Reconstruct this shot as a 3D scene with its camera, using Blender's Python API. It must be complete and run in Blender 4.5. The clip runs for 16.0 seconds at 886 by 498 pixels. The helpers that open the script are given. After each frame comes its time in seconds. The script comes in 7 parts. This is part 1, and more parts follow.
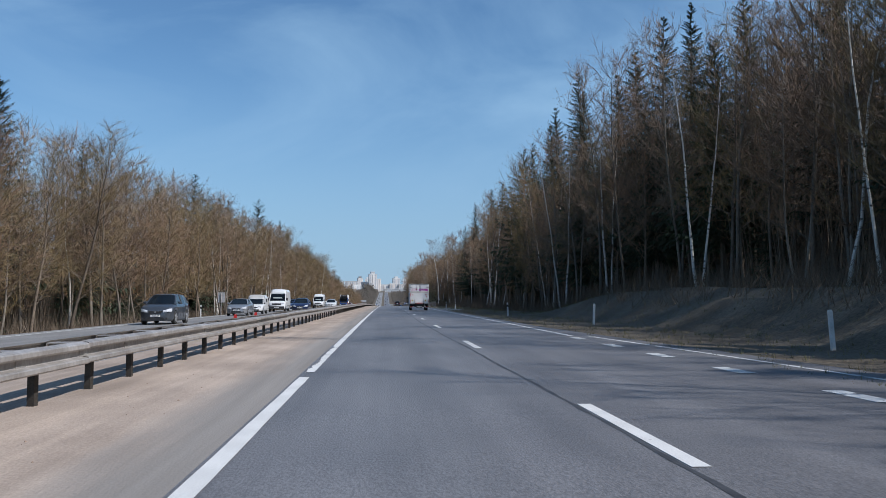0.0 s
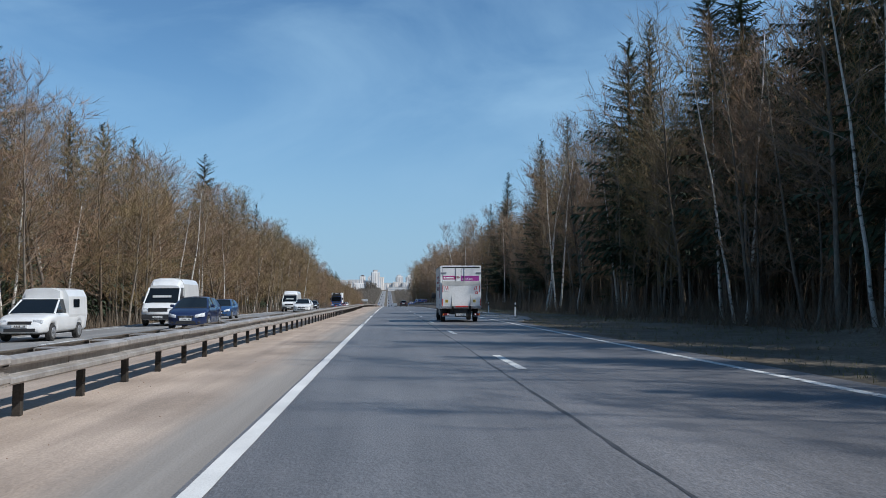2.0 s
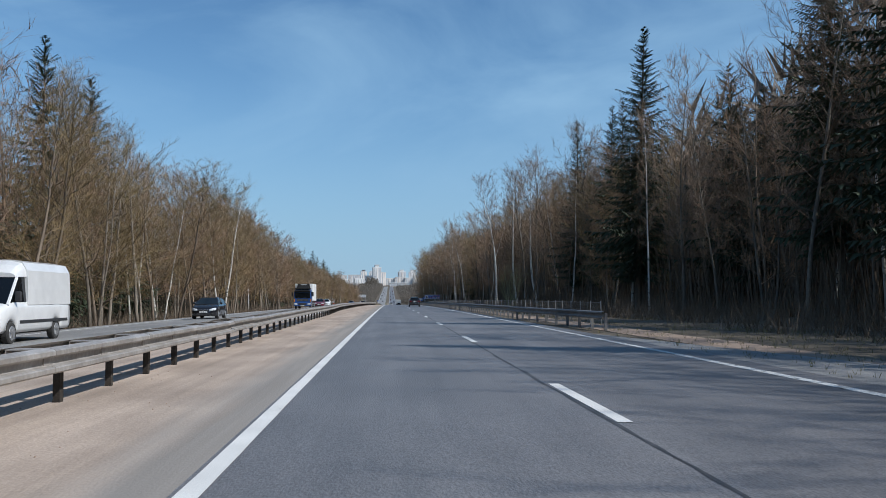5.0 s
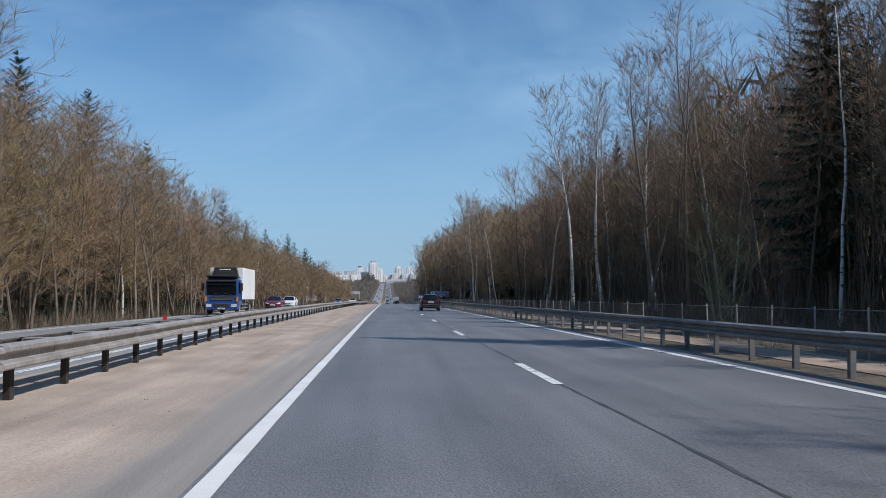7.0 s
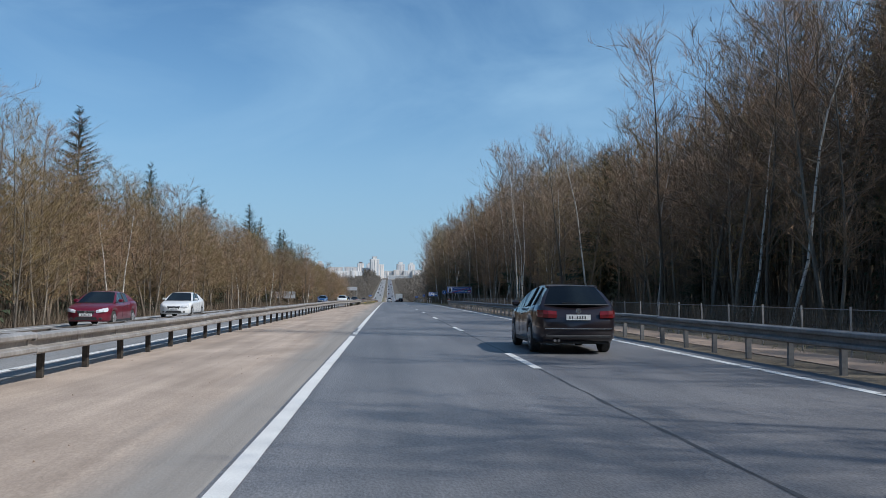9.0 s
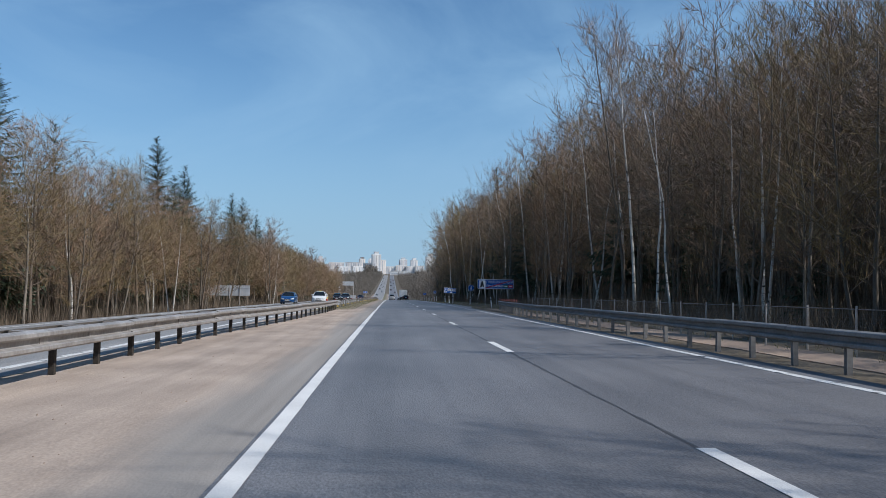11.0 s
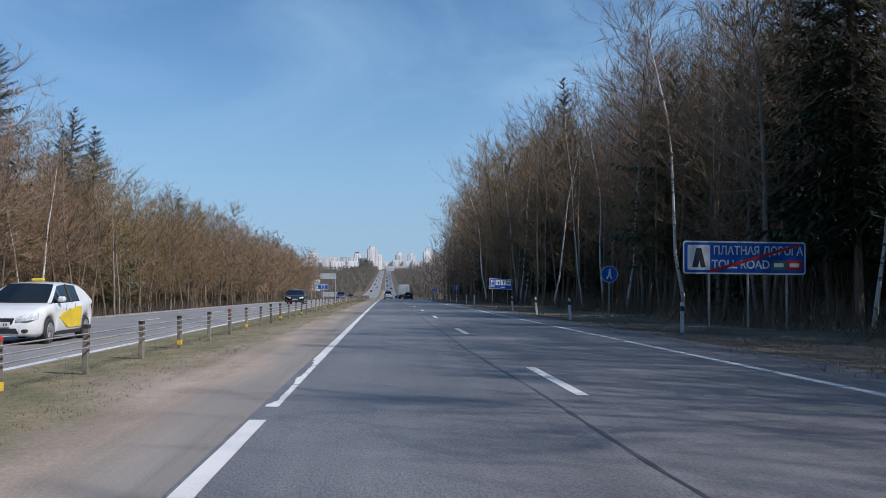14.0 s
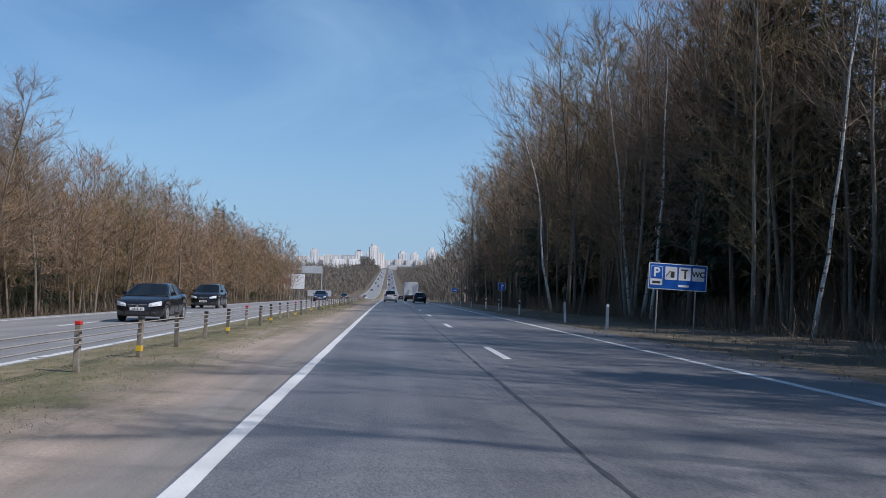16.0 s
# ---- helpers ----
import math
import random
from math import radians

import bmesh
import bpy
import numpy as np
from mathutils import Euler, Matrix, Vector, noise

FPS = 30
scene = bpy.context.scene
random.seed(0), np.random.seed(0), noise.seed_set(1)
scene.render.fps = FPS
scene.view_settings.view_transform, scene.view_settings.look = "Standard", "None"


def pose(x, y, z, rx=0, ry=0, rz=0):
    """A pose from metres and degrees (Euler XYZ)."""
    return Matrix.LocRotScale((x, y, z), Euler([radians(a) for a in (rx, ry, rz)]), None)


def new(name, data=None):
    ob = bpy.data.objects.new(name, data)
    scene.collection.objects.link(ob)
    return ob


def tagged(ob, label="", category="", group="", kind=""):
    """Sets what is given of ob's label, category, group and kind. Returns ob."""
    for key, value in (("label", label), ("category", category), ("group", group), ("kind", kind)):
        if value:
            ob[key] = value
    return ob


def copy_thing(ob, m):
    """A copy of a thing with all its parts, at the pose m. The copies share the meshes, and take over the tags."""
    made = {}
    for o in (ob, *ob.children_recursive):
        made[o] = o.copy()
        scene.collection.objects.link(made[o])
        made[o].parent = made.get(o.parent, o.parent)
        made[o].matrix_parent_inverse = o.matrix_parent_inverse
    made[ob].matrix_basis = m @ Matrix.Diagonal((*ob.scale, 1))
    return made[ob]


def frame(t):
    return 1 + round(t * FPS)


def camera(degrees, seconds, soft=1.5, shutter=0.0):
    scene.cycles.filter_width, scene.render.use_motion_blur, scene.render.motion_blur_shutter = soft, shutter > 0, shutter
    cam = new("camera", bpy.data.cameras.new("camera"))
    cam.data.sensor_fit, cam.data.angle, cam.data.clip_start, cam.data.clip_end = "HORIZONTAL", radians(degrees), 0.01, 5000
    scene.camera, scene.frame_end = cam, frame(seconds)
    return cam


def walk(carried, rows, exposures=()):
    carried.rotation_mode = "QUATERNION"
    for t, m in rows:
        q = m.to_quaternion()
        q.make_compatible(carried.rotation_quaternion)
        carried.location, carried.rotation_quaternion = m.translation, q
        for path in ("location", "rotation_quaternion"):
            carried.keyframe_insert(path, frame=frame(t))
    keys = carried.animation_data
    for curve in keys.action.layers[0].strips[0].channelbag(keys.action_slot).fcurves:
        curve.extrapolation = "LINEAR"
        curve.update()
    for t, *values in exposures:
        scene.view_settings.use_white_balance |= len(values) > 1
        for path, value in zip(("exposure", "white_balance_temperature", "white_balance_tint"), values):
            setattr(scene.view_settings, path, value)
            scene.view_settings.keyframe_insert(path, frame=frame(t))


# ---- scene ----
# The road runs along +y; x = 0 is the middle of the camera's lane line-up, z follows the long crest of the road.
CREST, RADIUS = 225.0, 30900.0


def grade(y):
    """Slope of the road along y: over a long crest, through a valley, up to the town."""
    if y < 760:
        return -(y - CREST) / RADIUS
    low = -(760 - CREST) / RADIUS
    if y < 1300:
        return low + (0.030 - low) * (y - 760) / 540
    return 0.030


def road_z(y):
    """Height of the road's axis at y."""
    if y < 760:
        return -(y - CREST) ** 2 / (2 * RADIUS)
    z, low = -(760 - CREST) ** 2 / (2 * RADIUS), -(760 - CREST) / RADIUS
    u = min(y, 1300) - 760
    z += low * u + (0.030 - low) * u * u / 1080
    return z + 0.030 * max(0, y - 1300)


# ---- camera ----
cam = camera(52.5, 16.0, soft=0.8)
EYE = 1.26
# seconds, x, y, heading to the right, tilt against the road, lean of the picture (degrees)
PATH = [
    (0, 0.0, 0.0, 3.68, 3.12, 0),
    (0.5, -0.047, 12.99, 3.72, 2.93, 0),
    (1.0, -0.079, 26.51, 3.6, 3.1, 0),
    (1.5, -0.054, 40.52, 3.55, 2.94, -0.1),
    (2.0, -0.017, 54.76, 3.48, 3.13, -0.2),
    (2.5, 0.029, 69.04, 3.45, 3.04, -0.2),
    (3.0, 0.048, 83.3, 3.43, 3.15, -0.3),
    (3.5, 0.009, 97.7, 3.38, 3.05, -0.1),
    (4.0, 0.022, 112.3, 3.25, 3.08, -0.2),
    (6.5, -0.081, 186.55, 3.62, 2.93, 0.2),
    (7.0, -0.112, 201.8, 3.58, 2.98, 0.3),
    (7.5, -0.117, 217.11, 3.57, 3.03, 0.3),
    (8.0, -0.161, 232.39, 3.56, 2.98, 0.4),
    (8.5, -0.173, 247.78, 3.63, 2.72, 0.4),
    (9.0, -0.235, 263.26, 3.49, 2.89, 0.5),
    (11.5, -0.258, 338.16, 3.36, 2.77, 0.7),
    (12.0, -0.239, 353.1, 3.5, 2.97, 0.5),
    (12.5, -0.213, 368.08, 3.61, 2.66, 0.4),
    (13.0, -0.193, 382.77, 3.64, 2.85, 0.5),
    (13.5, -0.126, 397.37, 3.6, 2.67, 0.6),
    (14.0, -0.056, 411.73, 3.59, 2.68, 0.6),
    (14.5, 0.009, 425.8, 3.75, 2.53, 1),
    (15.0, 0.029, 440.04, 3.64, 2.79, 1.1),
    (15.5, 0.022, 454.5, 3.59, 2.59, 1.4),
    (16.0, -0.027, 469.06, 3.47, 2.81, 1.6),
]


def row(t, x, y, heading, tilt, lean):
    up = tilt + math.degrees(math.atan(grade(y)))
    return t, pose(x, y, road_z(y) + EYE, 90 + up, -lean, -heading)


walk(cam, [row(*r) for r in PATH], exposures=[(0, 0.0, 5750, 11), (2, 0.0, 5750, 8), (3.5, 0.0, 5750, 5), (5, 0.0, 5750, 8), (7, 0.0, 5750, 11), (9, 0.0, 5750, 8), (12, 0.0, 5750, 11), (16, 0.0, 5750, 14)])

# ---- world and sun ----
SUN_WAY = Vector((-2.74, 1.45, -2.97)).normalized()      # the way the light travels
world = bpy.data.worlds.new("sky")
scene.world = world
world.use_nodes = True
wn, wl = world.node_tree.nodes, world.node_tree.links
wn.clear()
sky = wn.new("ShaderNodeTexSky")
sky.sky_type, sky.sun_disc = "NISHITA", False
sky.sun_elevation = math.asin(-SUN_WAY.z)
sky.sun_rotation = math.atan2(-SUN_WAY.x, -SUN_WAY.y)
sky.air_density, sky.dust_density, sky.ozone_density, sky.altitude = 1.0, 0.0, 1.2, 0
back = wn.new("ShaderNodeBackground")
back.inputs["Strength"].default_value = 0.099
coord = wn.new("ShaderNodeTexCoord")
stretch = wn.new("ShaderNodeMapping")
stretch.inputs["Scale"].default_value = (1.6, 3.2, 5.0)
stretch.inputs["Rotation"].default_value = (0.3, 0.5, 0.4)
veil = wn.new("ShaderNodeTexNoise")
veil.inputs["Distortion"].default_value = 0.6
veil.inputs["Scale"].default_value, veil.inputs["Detail"].default_value, veil.inputs["Roughness"].default_value = 1.5, 7, 0.55
ramp = wn.new("ShaderNodeMapRange")
ramp.inputs["From Min"].default_value, ramp.inputs["From Max"].default_value = 0.46, 0.76
ramp.inputs["To Min"].default_value, ramp.inputs["To Max"].default_value = 0.0, 0.50
cirrus = wn.new("ShaderNodeMix")
cirrus.data_type = "RGBA"
cirrus.inputs["B"].default_value = (5.4, 6.4, 7.4, 1)
wout = wn.new("ShaderNodeOutputWorld")
wl.new(coord.outputs["Generated"], stretch.inputs["Vector"])
wl.new(stretch.outputs["Vector"], veil.inputs["Vector"])
wl.new(veil.outputs["Fac"], ramp.inputs["Value"])
wl.new(ramp.outputs["Result"], cirrus.inputs["Factor"])
wl.new(sky.outputs["Color"], cirrus.inputs["A"])
# pale haze low over the horizon
level = wn.new("ShaderNodeSeparateXYZ")
wl.new(coord.outputs["Generated"], level.inputs["Vector"])
low = wn.new("ShaderNodeMapRange")
low.interpolation_type = "SMOOTHSTEP"
low.inputs["From Min"].default_value, low.inputs["From Max"].default_value = -0.02, 0.28
low.inputs["To Min"].default_value, low.inputs["To Max"].default_value = 0.85, 0.0
wl.new(level.outputs["Z"], low.inputs["Value"])
haze = wn.new("ShaderNodeMix")
haze.data_type = "RGBA"
haze.inputs["B"].default_value = (3.9, 4.6, 5.75, 1)
wl.new(low.outputs["Result"], haze.inputs["Factor"])
wl.new(cirrus.outputs["Result"], haze.inputs["A"])
air = wn.new("ShaderNodeMix")
air.data_type, air.blend_type = "RGBA", "MULTIPLY"
air.inputs["Factor"].default_value = 1
air.inputs["B"].default_value = (0.775, 0.955, 1.02, 1)
wl.new(haze.outputs["Result"], air.inputs["A"])
wl.new(air.outputs["Result"], back.inputs["Color"])
wl.new(back.outputs["Background"], wout.inputs["Surface"])
sun = new("sun", bpy.data.lights.new("sun", "SUN"))
sun.data.energy, sun.data.angle, sun.data.color = 4.6, radians(0.53), (1.0, 0.915, 0.805)
sun.rotation_mode = "QUATERNION"
sun.rotation_quaternion = SUN_WAY.to_track_quat("-Z", "Y")

# ---- materials ----


def material(name, a, b=None, scale=4.0, fine=60.0, rough=0.8, metal=0.0, bump=0.0, stretch=(1, 1, 1), space="Object",
             grain=0.25, contrast=(0.35, 0.65), coat=0.0, random_value=0.0, specular=0.5):
    """A surface of colours a to b: broad patches at `scale` per metre and grain at `fine` per metre."""
    m = bpy.data.materials.new(name)
    m.use_nodes = True
    n, l = m.node_tree.nodes, m.node_tree.links
    p = n["Principled BSDF"]
    p.inputs["Roughness"].default_value, p.inputs["Metallic"].default_value = rough, metal
    p.inputs["Coat Weight"].default_value = coat
    p.inputs["Specular IOR Level"].default_value = specular
    if b is None:
        b = tuple(c * 0.8 for c in a)
    if space == "World":
        where = n.new("ShaderNodeNewGeometry").outputs["Position"]
    else:
        where = n.new("ShaderNodeTexCoord").outputs["Object"]
    mp = n.new("ShaderNodeMapping")
    mp.inputs["Scale"].default_value = stretch
    l.new(where, mp.inputs["Vector"])
    broad = n.new("ShaderNodeTexNoise")
    broad.inputs["Scale"].default_value, broad.inputs["Detail"].default_value = scale, 5
    l.new(mp.outputs["Vector"], broad.inputs["Vector"])
    edge = n.new("ShaderNodeMapRange")
    edge.inputs["From Min"].default_value, edge.inputs["From Max"].default_value = contrast
    l.new(broad.outputs["Fac"], edge.inputs["Value"])
    mix = n.new("ShaderNodeMix")
    mix.data_type = "RGBA"
    mix.inputs["A"].default_value, mix.inputs["B"].default_value = (*a, 1), (*b, 1)
    l.new(edge.outputs["Result"], mix.inputs["Factor"])
    small = n.new("ShaderNodeTexNoise")
    small.inputs["Scale"].default_value, small.inputs["Detail"].default_value = fine, 3
    l.new(mp.outputs["Vector"], small.inputs["Vector"])
    speck = n.new("ShaderNodeMapRange")
    speck.inputs["From Min"].default_value, speck.inputs["From Max"].default_value = 0.3, 0.7
    speck.inputs["To Min"].default_value, speck.inputs["To Max"].default_value = 1 - grain, 1 + grain
    l.new(small.outputs["Fac"], speck.inputs["Value"])
    last = speck.outputs["Result"]
    if random_value:
        info = n.new("ShaderNodeObjectInfo")
        vary = n.new("ShaderNodeMapRange")
        vary.inputs["To Min"].default_value, vary.inputs["To Max"].default_value = 1 - random_value, 1 + random_value
        l.new(info.outputs["Random"], vary.inputs["Value"])
        both = n.new("ShaderNodeMath")
        both.operation = "MULTIPLY"
        l.new(last, both.inputs[0])
        l.new(vary.outputs["Result"], both.inputs[1])
        last = both.outputs["Value"]
    tone = n.new("ShaderNodeMix")
    tone.data_type, tone.blend_type = "RGBA", "MULTIPLY"
    tone.inputs["Factor"].default_value = 1
    l.new(mix.outputs["Result"], tone.inputs["A"])
    l.new(last, tone.inputs["B"])
    l.new(tone.outputs["Result"], p.inputs["Base Color"])
    if bump:
        bp = n.new("ShaderNodeBump")
        bp.inputs["Strength"].default_value, bp.inputs["Distance"].default_value = bump, 0.02
        l.new(small.outputs["Fac"], bp.inputs["Height"])
        l.new(bp.outputs["Normal"], p.inputs["Normal"])
    return m


def streaked(m, across, along_way, low, high):
    """Wear that runs along the road: long faint bands over a surface of material()."""
    n, l = m.node_tree.nodes, m.node_tree.links
    p = n["Principled BSDF"]
    old = p.inputs["Base Color"].links[0].from_socket
    mp = n.new("ShaderNodeMapping")
    mp.inputs["Scale"].default_value = (across, along_way, 1)
    l.new(n.new("ShaderNodeNewGeometry").outputs["Position"], mp.inputs["Vector"])
    band = n.new("ShaderNodeTexNoise")
    band.inputs["Scale"].default_value, band.inputs["Detail"].default_value, band.inputs["Roughness"].default_value = 1.0, 6, 0.62
    l.new(mp.outputs["Vector"], band.inputs["Vector"])
    reach = n.new("ShaderNodeMapRange")
    reach.inputs["From Min"].default_value, reach.inputs["From Max"].default_value = 0.32, 0.68
    reach.inputs["To Min"].default_value, reach.inputs["To Max"].default_value = low, high
    l.new(band.outputs["Fac"], reach.inputs["Value"])
    tone = n.new("ShaderNodeMix")
    tone.data_type, tone.blend_type = "RGBA", "MULTIPLY"
    tone.inputs["Factor"].default_value = 1
    l.new(old, tone.inputs["A"])
    l.new(reach.outputs["Result"], tone.inputs["B"])
    l.new(tone.outputs["Result"], p.inputs["Base Color"])


def worn(name, a, under, wear=0.5, scale=3.0, rough=0.7):
    """Paint of colour a, worn through to the colour under in flakes."""
    m = material(name, a, tuple(c * 0.86 for c in a), scale=1.3, fine=90, rough=rough, space="World", grain=0.12)
    n, l = m.node_tree.nodes, m.node_tree.links
    p = n["Principled BSDF"]
    old = p.inputs["Base Color"].links[0].from_socket
    flake = n.new("ShaderNodeTexNoise")
    flake.inputs["Scale"].default_value, flake.inputs["Detail"].default_value, flake.inputs["Roughness"].default_value = scale, 8, 0.7
    l.new(n.new("ShaderNodeNewGeometry").outputs["Position"], flake.inputs["Vector"])
    cut = n.new("ShaderNodeMapRange")
    cut.inputs["From Min"].default_value, cut.inputs["From Max"].default_value = wear, wear + 0.05
    l.new(flake.outputs["Fac"], cut.inputs["Value"])
    mix = n.new("ShaderNodeMix")
    mix.data_type = "RGBA"
    mix.inputs["B"].default_value = (*under, 1)
    l.new(cut.outputs["Result"], mix.inputs["Factor"])
    l.new(old, mix.inputs["A"])
    l.new(mix.outputs["Result"], p.inputs["Base Color"])
    return m


def blend_across(name, x0, x1, near=(0.27, 0.246, 0.22), far=((0.44, 0.352, 0.28), (0.31, 0.245, 0.193)), scale=0.8, fine=40, bump=0.3, grain=0.13):
    """Colour near, as of worn asphalt, that runs out raggedly into the sand or grass far between x0 and x1."""
    m = material(name, *far, scale=scale, fine=fine, rough=0.95, bump=bump, stretch=(1, 0.5, 1), space="World", grain=grain)
    n, l = m.node_tree.nodes, m.node_tree.links
    p = n["Principled BSDF"]
    old = p.inputs["Base Color"].links[0].from_socket
    where = n.new("ShaderNodeNewGeometry").outputs["Position"]
    axis = n.new("ShaderNodeSeparateXYZ")
    l.new(where, axis.inputs["Vector"])
    mp = n.new("ShaderNodeMapping")
    mp.inputs["Scale"].default_value = (1, 0.12, 1)
    l.new(where, mp.inputs["Vector"])
    rag = n.new("ShaderNodeTexNoise")
    rag.inputs["Scale"].default_value, rag.inputs["Detail"].default_value = 2.0, 6
    l.new(mp.outputs["Vector"], rag.inputs["Vector"])
    push = n.new("ShaderNodeMath")
    push.operation = "MULTIPLY_ADD"
    push.inputs[1].default_value = 1.0
    l.new(rag.outputs["Fac"], push.inputs[0])
    l.new(axis.outputs["X"], push.inputs[2])
    cut = n.new("ShaderNodeMapRange")
    cut.inputs["From Min"].default_value, cut.inputs["From Max"].default_value = x0 + 0.5, x1 + 0.5
    l.new(push.outputs["Value"], cut.inputs["Value"])
    grey = n.new("ShaderNodeMix")
    grey.data_type = "RGBA"
    grey.inputs["A"].default_value = (*near, 1)
    l.new(cut.outputs["Result"], grey.inputs["Factor"])
    l.new(old, grey.inputs["B"])
    l.new(grey.outputs["Result"], p.inputs["Base Color"])
    return m


def grass_over(m, y0, y1, x0, x1, grass, dull):
    """Thin grass that creeps over a sand surface: none before y0, from y1 on raggedly between x0 and x1; the sand is duller there by the factor dull."""
    n, l = m.node_tree.nodes, m.node_tree.links
    p = n["Principled BSDF"]
    old = p.inputs["Base Color"].links[0].from_socket
    where = n.new("ShaderNodeNewGeometry").outputs["Position"]
    axis = n.new("ShaderNodeSeparateXYZ")
    l.new(where, axis.inputs["Vector"])

    def ramp(source, a, b, c, d):
        r = n.new("ShaderNodeMapRange")
        for key, v in zip(("From Min", "From Max", "To Min", "To Max"), (a, b, c, d)):
            r.inputs[key].default_value = v
        l.new(source, r.inputs["Value"])
        return r.outputs["Result"]

    def noise(scale, along_way, detail):
        mp = n.new("ShaderNodeMapping")
        mp.inputs["Scale"].default_value = (1, along_way, 1)
        l.new(where, mp.inputs["Vector"])
        t = n.new("ShaderNodeTexNoise")
        t.inputs["Scale"].default_value, t.inputs["Detail"].default_value, t.inputs["Roughness"].default_value = scale, detail, 0.65
        l.new(mp.outputs["Vector"], t.inputs["Vector"])
        return t.outputs["Fac"]

    def math_node(kind, a, b):
        t = n.new("ShaderNodeMath")
        t.operation = kind
        l.new(a, t.inputs[0])
        l.new(b, t.inputs[1])
        return t.outputs["Value"]

    def mix(factor, a, b, kind="MIX"):
        t = n.new("ShaderNodeMix")
        t.data_type, t.blend_type = "RGBA", kind
        for socket, v in (("Factor", factor), ("A", a), ("B", b)):
            if hasattr(v, "links"):
                l.new(v, t.inputs[socket])
            else:
                t.inputs[socket].default_value = v
        return t.outputs["Result"]

    side = math_node("ADD", axis.outputs["X"], ramp(axis.outputs["Y"], y0, y1, 3.2, 0.0))
    side = math_node("ADD", side, ramp(noise(0.9, 0.3, 6), 0.3, 0.7, -0.8, 0.8))
    side = math_node("ADD", side, ramp(noise(14, 0.8, 3), 0.3, 0.7, -0.35, 0.35))
    cover = ramp(side, x0, x1, 0.0, 1.0)
    blades = mix(ramp(noise(1.5, 0.5, 5), 0.35, 0.65, 0.0, 1.0), (*grass[0], 1), (*grass[1], 1))
    blades = mix(1.0, blades, ramp(noise(26, 0.6, 3), 0.3, 0.7, 0.62, 1.38), "MULTIPLY")
    sand = mix(1.0, old, ramp(axis.outputs["Y"], y0, y1 + 6, 1.0, dull), "MULTIPLY")
    l.new(mix(cover, sand, blades), p.inputs["Base Color"])


M = {}
M["asphalt"] = material("asphalt", (0.165, 0.16, 0.162), (0.125, 0.122, 0.125), scale=0.5, fine=38, rough=0.55, bump=0.4,
                        stretch=(1.4, 0.5, 1), space="World", grain=0.29)
M["old_asphalt"] = material("old_asphalt", (0.27, 0.262, 0.25), (0.20, 0.195, 0.187), scale=0.8, fine=50, rough=0.65, bump=0.4,
                            stretch=(1, 0.2, 1), space="World")
M["sand"] = material("sand", (0.36, 0.265, 0.195), (0.27, 0.20, 0.15), scale=0.55, fine=45, rough=0.95, bump=0.25,
                     stretch=(1, 0.35, 1), space="World", grain=0.2)
M["shoulder"] = blend_across("shoulder_sand", -1.8, -2.5)
streaked(M["asphalt"], 1.5, 0.03, 0.83, 1.17)
streaked(M["old_asphalt"], 1.2, 0.03, 0.85, 1.15)
streaked(M["shoulder"], 2.6, 0.07, 0.82, 1.15)
grass_over(M["shoulder"], 380, 397, -2.55, -4.0, ((0.105, 0.105, 0.045), (0.225, 0.18, 0.108)), 0.84)
M["soil"] = material("soil", (0.088, 0.068, 0.043), (0.15, 0.122, 0.085), scale=0.35, fine=9, rough=0.95, bump=0.8, space="World", grain=0.45)
M["grass"] = material("dry_grass", (0.15, 0.125, 0.062), (0.24, 0.185, 0.125), scale=0.9, fine=18, rough=0.95, bump=0.8, space="World", grain=0.4)
M["paint"] = worn("road_paint", (0.72, 0.71, 0.68), (0.10, 0.10, 0.10), wear=0.655, scale=2.2)
M["old_paint"] = worn("worn_road_paint", (0.66, 0.66, 0.64), (0.09, 0.09, 0.09), wear=0.56, scale=3.0)
M["seal"] = material("crack_seal", (0.035, 0.035, 0.037), (0.07, 0.07, 0.072), scale=2, fine=50, rough=0.6, space="World")
M["zinc"] = material("zinc_steel", (0.45, 0.425, 0.40), (0.31, 0.285, 0.26), scale=1.5, fine=14, rough=0.55, metal=0.35, grain=0.15, random_value=0.06)
# Darker zinc: the shade on the side rail's road face is put into the colour.
M["shaded_zinc"] = material("shaded_zinc_steel", (0.235, 0.23, 0.225), (0.15, 0.145, 0.14), scale=1.2, fine=14, rough=0.65, metal=0.2, grain=0.18, random_value=0.08)
# Near-black: the shade under the rail's beam is put into the posts' colour.
M["shaded_post"] = material("shaded_post_steel", (0.045, 0.038, 0.03), (0.025, 0.02, 0.016), scale=5, fine=40, rough=0.8, grain=0.3, random_value=0.25)
M["cable_post"] = material("cable_post_steel", (0.24, 0.215, 0.18), (0.12, 0.10, 0.08), scale=4, fine=40, rough=0.75, grain=0.3, random_value=0.4)
M["white_plastic"] = material("white_plastic", (0.74, 0.74, 0.72), (0.62, 0.61, 0.58), scale=4, fine=30, rough=0.5, grain=0.08)
M["black_plastic"] = material("black_plastic", (0.02, 0.02, 0.022), (0.035, 0.035, 0.036), scale=6, fine=60, rough=0.6)
M["yellow"] = material("yellow_reflector", (0.75, 0.5, 0.04), (0.6, 0.38, 0.04), scale=8, rough=0.5)
M["red"] = material("red_reflector", (0.55, 0.03, 0.02), (0.42, 0.02, 0.02), scale=8, rough=0.4)
M["dull_red"] = material("faded_red_reflector", (0.36, 0.12, 0.10), (0.28, 0.09, 0.08), scale=8, rough=0.6)
